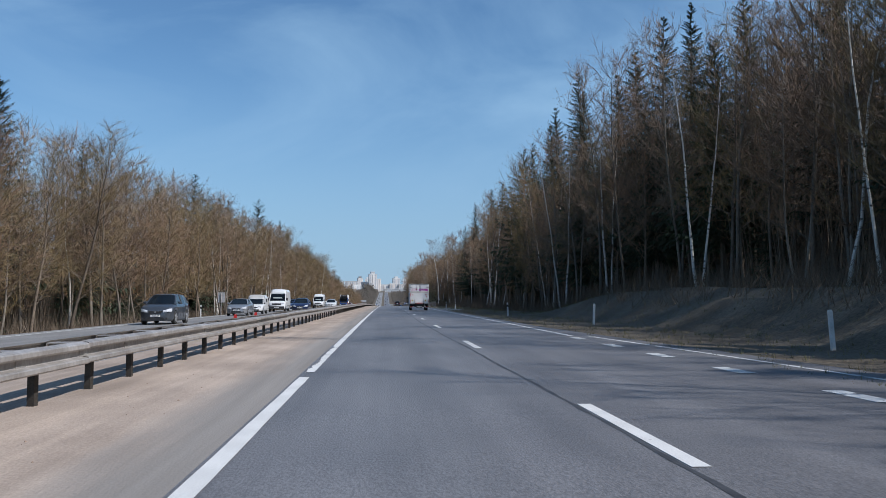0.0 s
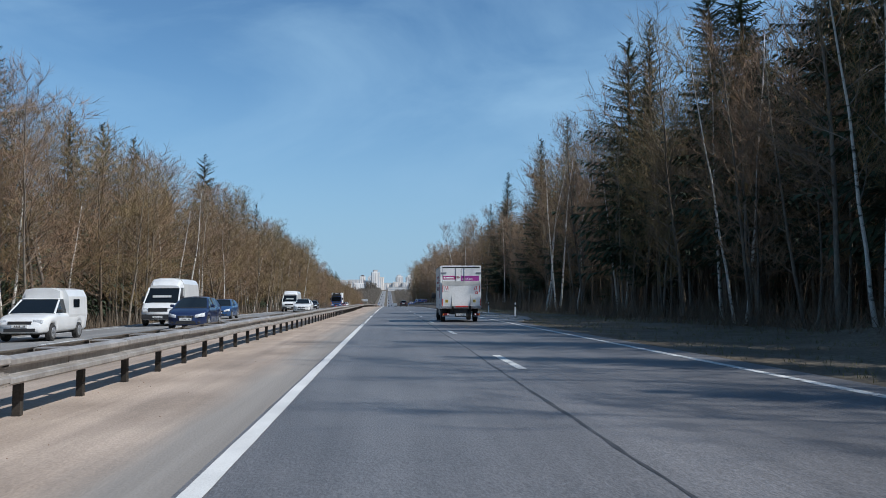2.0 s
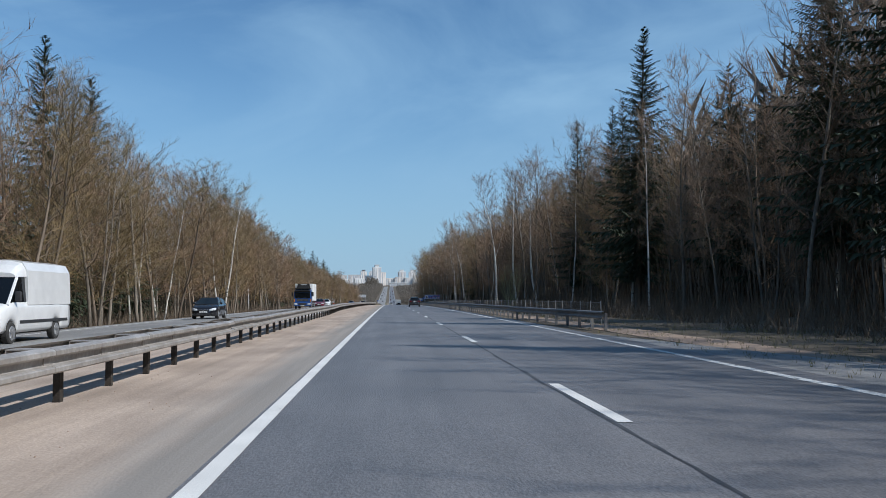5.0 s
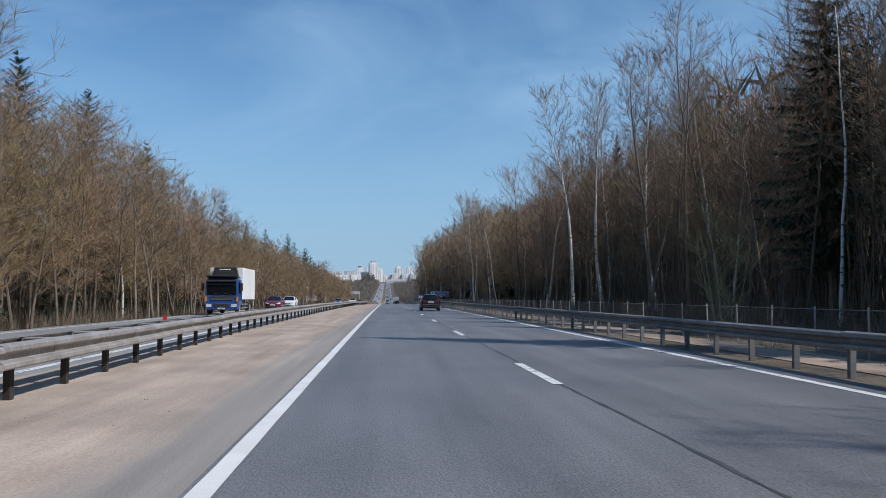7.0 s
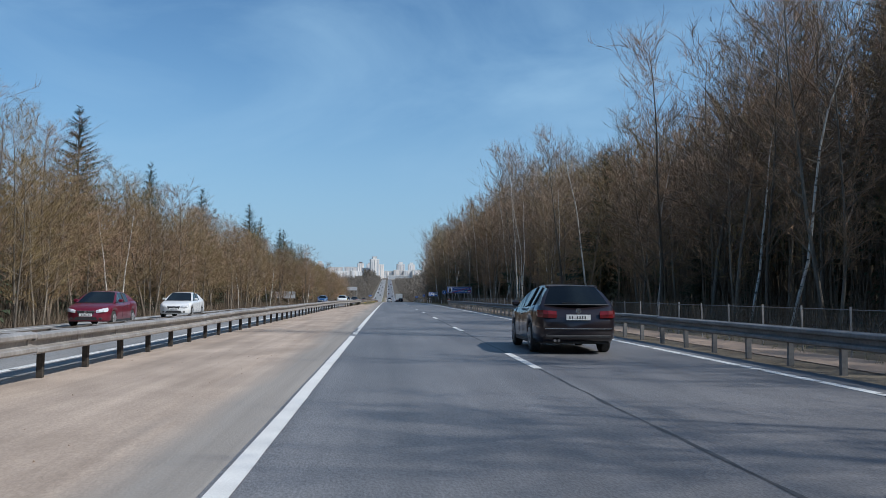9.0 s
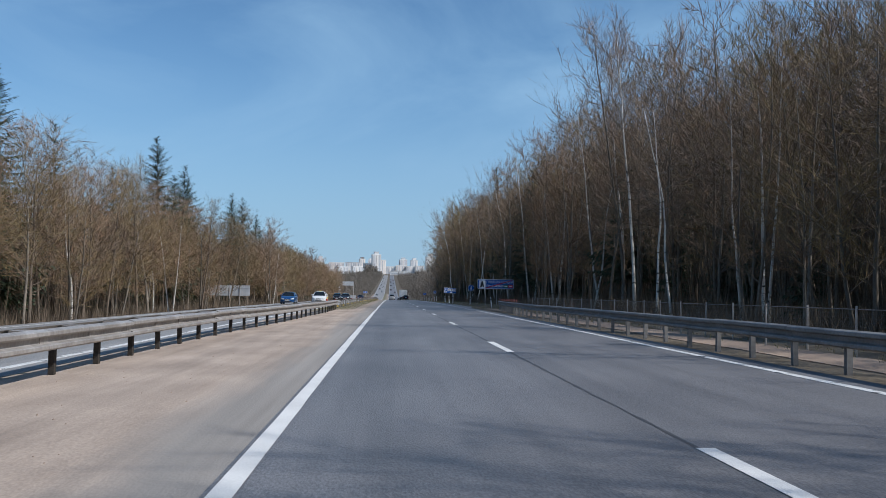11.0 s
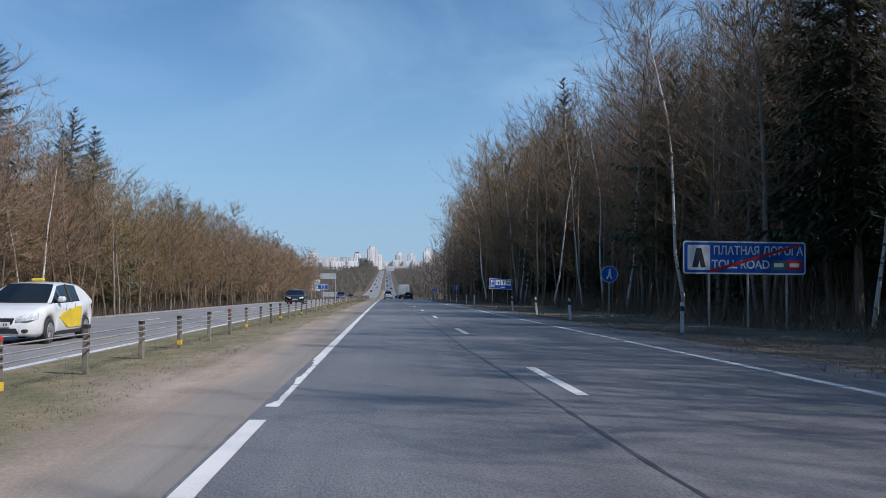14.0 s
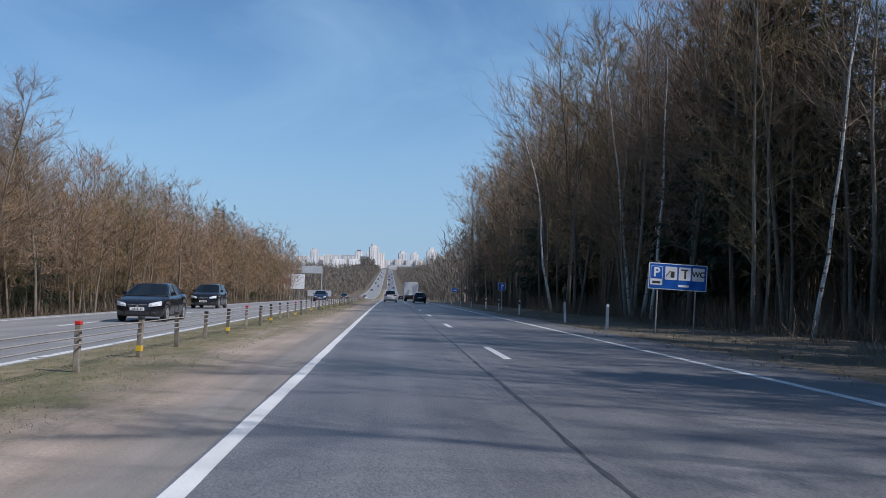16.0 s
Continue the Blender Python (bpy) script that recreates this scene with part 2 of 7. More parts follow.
M["bark"] = material("brown_bark", (0.185, 0.145, 0.105), (0.105, 0.083, 0.062), scale=3, fine=24, rough=0.95, bump=0.7, stretch=(1, 1, 0.2), grain=0.4, random_value=0.3)
M["grey_bark"] = material("grey_bark", (0.22, 0.19, 0.15), (0.13, 0.11, 0.088), scale=3, fine=24, rough=0.95, bump=0.6, stretch=(1, 1, 0.25), grain=0.35, random_value=0.25)
M["birch"] = material("birch_bark", (0.60, 0.57, 0.51), (0.06, 0.055, 0.05), scale=2.2, fine=30, rough=0.8, stretch=(1, 1, 2.6), contrast=(0.56, 0.66), grain=0.2)
M["twig"] = material("brown_twigs", (0.30, 0.190, 0.112), (0.195, 0.127, 0.078), scale=0.5, fine=6, rough=0.9, grain=0.3, random_value=0.28)
M["olive_twig"] = material("olive_twigs", (0.255, 0.183, 0.082), (0.175, 0.125, 0.058), scale=0.5, fine=6, rough=0.9, grain=0.3, random_value=0.25)
M["grey_twig"] = material("grey_twigs", (0.29, 0.20, 0.13), (0.20, 0.143, 0.098), scale=0.5, fine=6, rough=0.9, grain=0.3, random_value=0.25)
# Twig colour darkened: the shade on the right-hand crowns is put into it.
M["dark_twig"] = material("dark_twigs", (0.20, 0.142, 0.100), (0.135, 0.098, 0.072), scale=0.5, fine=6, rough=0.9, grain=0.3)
M["needle"] = material("spruce_needles", (0.062, 0.082, 0.042), (0.040, 0.056, 0.030), scale=1.2, fine=12, rough=0.8, grain=0.35, random_value=0.25)
M["shrub_bark"] = material("shrub_bark", (0.36, 0.33, 0.18), (0.25, 0.23, 0.12), scale=3, fine=24, rough=0.9, grain=0.3)
# Lightened towards grey: haze over the far slope is put into this colour.
M["far_wood"] = material("far_woods", (0.20, 0.165, 0.135), (0.13, 0.115, 0.09), scale=0.12, fine=1.5, rough=0.95, grain=0.3)
M["brush"] = material("dry_brush", (0.19, 0.145, 0.10), (0.115, 0.09, 0.064), scale=0.6, fine=8, rough=0.95, space="World", grain=0.3)
M["house_white"] = material("house_white", (0.78, 0.76, 0.73), (0.66, 0.63, 0.60), scale=0.05, fine=0.6, rough=0.8, random_value=0.12, grain=0.08)
M["house_warm"] = material("house_warm", (0.78, 0.72, 0.66), (0.70, 0.64, 0.58), scale=0.05, fine=0.6, rough=0.8, random_value=0.12, grain=0.08)
# Pale panes: curtains, and distance haze put into the colour.
M["house_window"] = material("house_window", (0.42, 0.43, 0.45), (0.52, 0.52, 0.53), scale=0.3, fine=1.0, rough=0.3)
M["house_roof"] = material("house_roof", (0.30, 0.24, 0.22), (0.2, 0.18, 0.17), scale=0.1, rough=0.8)

# ---- building helpers ----


class Form:
    """Collects corners and faces of one mesh."""

    def __init__(self):
        self.v, self.f = [], []

    def add(self, corners, faces):
        k = len(self.v)
        self.v += [tuple(c) for c in corners]
        self.f += [tuple(i + k for i in q) for q in faces]
        return self

    def box(self, x0, x1, y0, y1, z0, z1, bevel=0.0, turn=None):
        if bevel:
            b = bevel
            rim = [(x0 + b, y0), (x1 - b, y0), (x1, y0 + b), (x1, y1 - b), (x1 - b, y1), (x0 + b, y1), (x0, y1 - b), (x0, y0 + b)]
            inn = [(x0 + b, y0 + b), (x1 - b, y0 + b), (x1 - b, y0 + b), (x1 - b, y1 - b), (x1 - b, y1 - b), (x0 + b, y1 - b), (x0 + b, y1 - b), (x0 + b, y0 + b)]
            c = [(x, y, z0) for x, y in inn] + [(x, y, z0 + b) for x, y in rim] + [(x, y, z1 - b) for x, y in rim] + [(x, y, z1) for x, y in inn]
            f = [(r * 8 + i, r * 8 + (i + 1) % 8, r * 8 + 8 + (i + 1) % 8, r * 8 + 8 + i) for r in range(3) for i in range(8)]
            f += [(7, 5, 3, 1), (24, 26, 28, 30)]
        else:
            c = [(x, y, z) for z in (z0, z1) for x, y in ((x0, y0), (x1, y0), (x1, y1), (x0, y1))]
            f = [(3, 2, 1, 0), (4, 5, 6, 7), (0, 1, 5, 4), (1, 2, 6, 5), (2, 3, 7, 6), (3, 0, 4, 7)]
        if turn is not None:
            c = [tuple(turn @ Vector(p)) for p in c]
        return self.add(c, f)

    def tube(self, points, radii, sides=6, caps=True):
        """A round tapering tube along the points."""
        rings = []
        pts = [Vector(p) for p in points]
        for i, p in enumerate(pts):
            d = (pts[min(i + 1, len(pts) - 1)] - pts[max(i - 1, 0)]).normalized()
            a = d.cross(Vector((0, 0, 1)) if abs(d.z) < 0.9 else Vector((1, 0, 0))).normalized()
            b = d.cross(a)
            rings += [p + (a * math.cos(2 * math.pi * k / sides) + b * math.sin(2 * math.pi * k / sides)) * radii[i] for k in range(sides)]
        n = len(pts)
        f = [(r * sides + k, r * sides + (k + 1) % sides, (r + 1) * sides + (k + 1) % sides, (r + 1) * sides + k) for r in range(n - 1) for k in range(sides)]
        if caps:
            f += [tuple(range(sides))[::-1], tuple(range((n - 1) * sides, n * sides))]
        return self.add(rings, f)

    def disc(self, centre, axis, radius, depth, sides=20, bevel=0.0):
        """A wheel-like drum round the axis 'x', 'y' or 'z'."""
        ring = []
        steps = [(-depth / 2, radius - bevel), (-depth / 2 + bevel, radius), (depth / 2 - bevel, radius), (depth / 2, radius - bevel)] if bevel else [(-depth / 2, radius), (depth / 2, radius)]
        for off, r in steps:
            for k in range(sides):
                u, w = r * math.cos(2 * math.pi * k / sides), r * math.sin(2 * math.pi * k / sides)
                p = {"x": (off, u, w), "y": (w, off, u), "z": (u, w, off)}[axis]
                ring.append((centre[0] + p[0], centre[1] + p[1], centre[2] + p[2]))
        n = len(steps)
        f = [(r * sides + k, r * sides + (k + 1) % sides, (r + 1) * sides + (k + 1) % sides, (r + 1) * sides + k) for r in range(n - 1) for k in range(sides)]
        f += [tuple(range(sides))[::-1], tuple(range((n - 1) * sides, n * sides))]
        return self.add(ring, f)

    def prism(self, outline, axis, a, b):
        """The outline (2D) pushed from a to b along the axis; for 'x' it is (y, z), for 'y' (x, z), for 'z' (x, y)."""
        place = {"x": lambda u, w, s: (s, u, w), "y": lambda u, w, s: (u, s, w), "z": lambda u, w, s: (u, w, s)}[axis]
        n = len(outline)
        c = [place(u, w, a) for u, w in outline] + [place(u, w, b) for u, w in outline]
        f = [tuple(range(n))[::-1], tuple(range(n, 2 * n))] + [(i, (i + 1) % n, n + (i + 1) % n, n + i) for i in range(n)]
        return self.add(c, f)

    def mesh(self, name, mat, smooth=False):
        me = bpy.data.meshes.new(name)
        me.from_pydata(self.v, [], self.f)
        me.materials.append(mat)
        bm = bmesh.new()
        bm.from_mesh(me)
        bmesh.ops.recalc_face_normals(bm, faces=bm.faces)
        bm.to_mesh(me)
        bm.free()
        if smooth:
            me.shade_smooth()
        return me

    def raw(self, name, mat):
        """The mesh as it stands, without turning its faces outwards (for large meshes)."""
        me = bpy.data.meshes.new(name)
        me.from_pydata(self.v, [], self.f)
        me.materials.append(mat)
        return me


def part(name, form, mat, parent, label="", smooth=False):
    """One mesh object under a thing or a part."""
    ob = new(name, form if isinstance(form, bpy.types.Mesh) else form.mesh(name, mat, smooth))
    ob.parent = parent
    return tagged(ob, label)


def thing(name, label, category, group="", kind="", at=None):
    """An empty at the base of a thing, which carries its parts."""
    ob = tagged(new(name), label, category, group, kind)
    if at is not None:
        ob.matrix_basis = at
    return ob


def on_road(x, y, z=0.0, turn=0.0):
    """A pose on the road's surface at (x, y), turned round the vertical; it leans with the slope."""
    return Matrix.Translation((x, y, surface_z(x, y) + z)) @ Matrix.Rotation(math.atan(grade(y)), 4, "X") @ Matrix.Rotation(radians(turn), 4, "Z")


# ---- ground and roads ----
LEFT_LINE, LANE_LINE, RIGHT_LINE = -1.27, 2.36, 6.25
OPP_IN, OPP_OUT = -5.9, -14.6


def smooth_step(a, b, v):
    u = min(1.0, max(0.0, (v - a) / (b - a)))
    return u * u * (3 - 2 * u)


def surface_z(x, y):
    """Height of the ground: carriageways with a slight fall to both sides, median, verges, bank and woods."""
    z = road_z(y)
    if x < -4.8:
        z -= 0.022 * (min(-x, 15.6) - 4.8)
    if x > 6.9:
        z -= 0.02 * min(x - 6.9, 3.0)
    if x < -15.6:
        z -= 0.75 * smooth_step(-15.6, -18.5, x)
    if x > 9.3:
        bank = smooth_step(12.2, 16.8, x) * smooth_step(92, 62, y)
        bank *= smooth_step(44, 26, x)
        z += 1.9 * bank + 0.16 * bank * math.sin(x * 1.7 + y * 0.23)
        z += 0.12 * smooth_step(10, 14, x) * math.sin(y * 0.31 + x * 0.8) * math.sin(y * 0.11)
    if abs(x) > 16:
        z += 0.25 * math.sin(x * 0.35 + y * 0.13) * smooth_step(16, 24, abs(x))
    return z


def strip(name, x0, x1, y0, y1, mat, lift, step=6.0, columns=1, ragged=0.0, seed=1, thick=0.02):
    """A band of surface along the road, a little above the ground, with closed edges."""
    rnd = random.Random(seed)
    f = Form()
    n = max(1, int((y1 - y0) / step))
    rows = []
    for i in range(n + 1):
        y = y0 + (y1 - y0) * i / n
        a, b = x0 + rnd.uniform(-ragged, ragged), x1 + rnd.uniform(-ragged, ragged)
        xs = [a + (b - a) * k / columns for k in range(columns + 1)]
        rows.append([(xs[0], y, surface_z(xs[0], y) + lift - thick)] + [(x, y, surface_z(x, y) + lift) for x in xs] + [(xs[-1], y, surface_z(xs[-1], y) + lift - thick)])
    w = columns + 3
    f.add([c for r in rows for c in r], [(i * w + k, i * w + k + 1, (i + 1) * w + k + 1, (i + 1) * w + k) for i in range(n) for k in range(w - 1)])
    return new(name, f.raw(name, mat))


def ground_sheet():
    ys = [-80 + 3 * i for i in range(54)] + [82 + 6 * i for i in range(100)] + [682 + 20 * i for i in range(45)] + [1600, 1800, 2000, 2200, 2400, 2600, 3000, 4200]
    xs = [-900, -400, -200, -120, -70, -45, -32, -26, -22, -19.5, -18, -17, -16, -15.6, -12, -9.5, -7, -4.8, -3, 0, 3, 6.9, 8, 9.3, 10.2, 11, 11.8, 12.6, 13.4, 14.2,
          15, 15.8, 17, 19, 22, 26, 32, 45, 70, 120, 200, 400, 900]
    f = Form()
    f.add([(x, y, surface_z(x, y) - 0.06) for y in ys for x in xs],
          [(j * len(xs) + i, j * len(xs) + i + 1, (j + 1) * len(xs) + i + 1, (j + 1) * len(xs) + i) for j in range(len(ys) - 1) for i in range(len(xs) - 1)])
    return tagged(new("ground", f.raw("ground", M["soil"])), "dark forest soil with dry leaves and dead grass", "ground", kind="structure")


ground_sheet()
END = 2440
tagged(strip("road", -1.40, 6.95, -80, END, M["asphalt"], 0.0, columns=4), "grey asphalt motorway carriageway with worn markings", "road", kind="structure")
tagged(strip("road_opposite", OPP_OUT - 0.9, OPP_IN + 0.10, -80, END, M["old_asphalt"], 0.0, columns=4), "pale grey asphalt carriageway for oncoming traffic", "road", kind="structure")
tagged(strip("outer_shoulder", -17.0, OPP_OUT - 0.85, -80, 1200, M["sand"], -0.012, step=2.0, columns=3, ragged=0.16, seed=3), "pale sandy shoulder beside the opposite carriageway", "sand", kind="structure")
tagged(strip("median", -5.84, -1.38, -80, 1200, M["shoulder"], -0.004, step=1.5, columns=6, ragged=0.04, seed=4), "pinkish bare sand of the median, further on thinly grown with dry grass", "sand", kind="structure")
tagged(strip("verge", 6.9, 9.6, -80, 1200, M["soil"], -0.03, step=4.0, columns=2, ragged=0.12, seed=7), "earth verge beside the asphalt", "verge", kind="structure")
tagged(strip("gravel_path", 8.3, 10.2, 150, 405, M["sand"], -0.01, step=3.0, columns=2, ragged=0.12, seed=8), "pale gravel footpath behind the rail", "path", kind="structure")


def line(name, x, width, y0, y1, mat, label, seed=0, ragged=0.0):
    return tagged(strip(name, x - width / 2, x + width / 2, y0, y1, mat, 0.006, step=min(3.0, y1 - y0), ragged=ragged, seed=seed, thick=0.005), label, "road marking", kind="structure")


def chipped_line(x, width, y0, y1, chipped, flaked, mat, label, seed):
    """A painted line with frayed edges; in the chipped stretches its sides are eaten away and it breaks."""
    rnd = random.Random(seed)
    f, y, row0, bite, gap, keep = Form(), y0, None, 0.0, 0, 0
    while y < y1:
        gone = any(a < y < b for a, b in flaked)
        bad = gone or any(a < y < b for a, b in chipped)
        near = -30 < y < 660
        step = 0.07 if bad else 0.9 if near else 6.0
        bite = max(0.0, min(0.075, bite + rnd.uniform(-0.022, 0.0235))) if bad else 0.0
        lean = rnd.uniform(-0.03, 0.03) if gone else 0.0
        a = x - width / 2 + lean + (rnd.uniform(0, 0.09) if gone else 0) + rnd.uniform(-0.004, 0.004) + bite + (rnd.uniform(0, 0.02) if bad else 0)
        b = x + width / 2 - rnd.uniform(-0.004, 0.012 if bad else 0.006)
        k = len(f.v)
        ya, yb = (y + rnd.uniform(-0.03, 0.03), y + rnd.uniform(-0.03, 0.03)) if bad else (y, y)
        f.v += [(a, ya, surface_z(a, ya) + 0.006), (b, yb, surface_z(b, yb) + 0.006)]
        if bad and gap <= 0 and keep <= 0:
            gap, keep = (rnd.randint(3, 10), rnd.randint(2, 7)) if gone else (rnd.randint(1, 2), rnd.randint(12, 50))
        elif gap > 0:
            gap -= 1
        else:
            keep -= 1
        if row0 is not None and not (bad and gap > 0):
            f.f.append((row0, row0 + 1, k + 1, k))
        row0, y = k, y + step
    return tagged(new("edge_line", f.raw("edge_line", mat)), label, "road marking", kind="structure")


chipped_line(LEFT_LINE - 0.006, 0.165, -80, END, ((15, 24), (101, 119), (291, 297), (383, 397.5), (406, 407), (421, 428)), ((125, 141),), M["paint"], "solid white edge line, chipped in places", 11)
line("right_edge_line", RIGHT_LINE, 0.18, 30, 388, M["old_paint"], "worn solid white edge line", seed=12, ragged=0.01)
line("right_edge_line", RIGHT_LINE, 0.18, 416, END, M["old_paint"], "worn solid white edge line", seed=13, ragged=0.01)
line("opposite_edge_line", OPP_IN - 0.05, 0.16, -80, 190, M["old_paint"], "white edge line of the opposite carriageway", seed=14, ragged=0.01)
line("opposite_edge_line", OPP_IN - 0.05, 0.16, 392, END, M["old_paint"], "white edge line of the opposite carriageway", seed=16, ragged=0.01)
line("opposite_outer_line", OPP_OUT + 0.1, 0.16, -80, END, M["old_paint"], "white outer line of the opposite carriageway", seed=15, ragged=0.01)
DASH = 6.65
for k in range(-3, 60):
    line("lane_dash", LANE_LINE, 0.16, DASH + 16 * k, DASH + 4 + 16 * k, M["paint"] if k % 9 not in (4, 5) else M["old_paint"], "white lane dash", seed=20 + k, ragged=0.006)["group"] = "lane dashes"
for k in range(-3, 60):
    line("lane_dash", -10.7, 0.16, 3 + 16 * k, 7 + 16 * k, M["old_paint"], "white lane dash", seed=120 + k, ragged=0.006)["group"] = "lane dashes of the opposite road"
for k in range(8):
    line("merge_dash", RIGHT_LINE - 0.15, 0.3, -2 + 4.2 * k, -0.6 + 4.2 * k, M["old_paint"], "worn white dash of the merging lane", seed=220 + k)["group"] = "merge dashes"
    line("merge_dash", RIGHT_LINE, 0.2, 389 + 3.4 * k, 390.6 + 3.4 * k, M["old_paint"], "worn white dash of the turn-off", seed=240 + k)["group"] = "merge dashes"


# how far the sealed seam runs beside the lane dashes: (y, offset)
SEAM = ((-20, -0.1), (8, -0.1), (46, -0.5), (107, -0.3), (200, 0.06), (270, 0.0), (374, -0.06), (400, -0.15), (431, -0.66), (476, -0.78), (560, -0.5), (700, -0.2))


def crack_seal(x, y0, y1, width, seed):
    """A ragged band of tar that follows the seam between two lanes."""
    rnd = random.Random(seed)
    f, n = Form(), int((y1 - y0) / 0.45)
    c, w = [], 0.0
    for i in range(n + 1):
        y = y0 + (y1 - y0) * i / n
        w = 0.9 * w + rnd.uniform(-0.012, 0.012)
        h = width * rnd.uniform(0.3, 1.0)
        m = x + w + next(p + (q - p) * (y - a) / (b - a) for (a, p), (b, q) in zip(SEAM, SEAM[1:]) if y <= b + 1e-6)
        c += [(m - h / 2, y, surface_z(m, y) + 0.003), (m + h / 2, y, surface_z(m, y) + 0.003)]
    f.add(c, [(2 * i, 2 * i + 1, 2 * i + 3, 2 * i + 2) for i in range(n)])
    return tagged(new("crack_seal", f.raw("crack_seal", M["seal"])), "dark tar-sealed seam along the lane dashes", "road seam", kind="structure")


crack_seal(LANE_LINE, -20, 700, 0.075, 5)


def taper(name, points, mat, lift, label, category):
    """A paved wedge beside the road: rows of (y, inner x, outer x)."""
    f, n = Form(), len(points)
    rows = [[(a, y, surface_z(a, y) + lift), ((a + b) / 2, y, surface_z((a + b) / 2, y) + lift), (b, y, surface_z(b, y) + lift), (b + 0.05, y, surface_z(b + 0.05, y) + lift - 0.05)] for y, a, b in points]
    f.add([c for r in rows for c in r], [(i * 4 + k, i * 4 + k + 1, i * 4 + k + 5, i * 4 + k + 4) for i in range(n - 1) for k in range(3)])
    return tagged(new(name, f.raw(name, mat)), label, category, kind="structure")


SWING = [(190 + 8 * i, OPP_IN - 0.05 - 0.5 * smooth_step(190, 246, 190 + 8 * i) * smooth_step(392, 350, 190 + 8 * i)) for i in range(25)]
taper("opposite_edge_line", [(y + (0.02 if y == 190 else 0), x - 0.08, x + 0.08) for y, x in SWING], M["old_paint"], 0.006, "white edge line of the opposite carriageway", "road marking")
MERGE = [(-80, 9.6), (-40, 9.6), (-10, 9.5), (0, 9.3), (10, 8.9), (20, 8.3), (30, 7.6), (40, 6.95)]
taper("merging_lane", [(y, 6.94, x) for y, x in MERGE], M["asphalt"], 0.0, "grey asphalt of a merging lane that runs out", "road")
taper("merging_line", [(y, x - 0.85 - 0.08, x - 0.85 + 0.08) for y, x in MERGE[:-1]], M["old_paint"], 0.007, "worn white line of the merging lane", "road marking")
taper("lay_by", [(104, 6.94, 6.98), (112, 6.94, 9.2), (122, 6.94, 10.4), (150, 6.94, 10.4), (160, 6.94, 9.2), (172, 6.94, 6.98)], M["old_asphalt"], 0.0, "pale asphalt lay-by beside the outer lane", "road")
taper("hard_shoulder", [(404, 6.94, 6.99), (416, 6.94, 8.2), (440, 6.94, 8.35), (520, 6.94, 8.3), (600, 6.94, 8.3), (700, 6.94, 8.3)], M["asphalt"], -0.002, "dark asphalt shoulder beyond the edge line", "road")

# ---- rails ----


def beam_profile():
    """The W section of a rail beam: (depth, height) from its lower to its upper lip."""
    return [(0.0, 0.0), (0.080, 0.022), (0.094, 0.036), (0.094, 0.080), (0.084, 0.094), (0.006, 0.114), (0.0, 0.122), (0.0, 0.188), (0.006, 0.196), (0.084, 0.214), (0.094, 0.226),
            (0.094, 0.272), (0.082, 0.286), (0.0, 0.310)]


def beam_mesh(length, side, steel="zinc"):
    """One length of W beam that bulges to the given side (+1: to +x)."""
    f, pr = Form(), beam_profile()
    outline = [(side * d, z) for d, z in pr] + [(side * (d - 0.005), z) for d, z in reversed(pr)]
    f.prism(outline, "y", -length / 2, length / 2)
    return f.raw("beam", M[steel])


def post_form(w=0.07, d=0.12, h=0.72, t=0.012):
    """A channel-section steel post, open to the far side."""
    f = Form()
    f.box(-w, w, -d / 2, -d / 2 + t, -0.3, h)
    f.box(-w, -w + t, -d / 2 + t, d / 2, -0.3, h)
    f.box(w - t, w, -d / 2 + t, d / 2, -0.3, h)
    return f


def tilt_pose(x, y, z=0.0, turn=0.0, lean=0.0):
    return Matrix.Translation((x, y, surface_z(x, y) + z)) @ Matrix.Rotation(math.atan(grade(y)), 4, "X") @ Matrix.Rotation(radians(turn), 4, "Z") @ Matrix.Rotation(radians(lean), 4, "Y")


def put(name, mesh, parent, m):
    ob = new(name, mesh)
    ob.parent = parent
    ob.matrix_basis = m
    return ob


# the rail keeps close to the lane at first, swings out and comes back before its end: (y, x)
RAIL_LINE = ((-60, -4.15), (10, -4.12), (70, -4.05), (150, -4.0), (200, -4.45), (245, -5.25), (285, -5.35), (345, -5.2), (366, -4.5), (380, -4.2), (400, -4.15))


def along(table, v):
    """The value at v of a table of (place, value), eased between its rows."""
    for (a, p), (b, q) in zip(table, table[1:]):
        if v <= b:
            return p + (q - p) * smooth_step(a, b, v)
    return table[-1][1]


def rail_x(y):
    return along(RAIL_LINE, y)


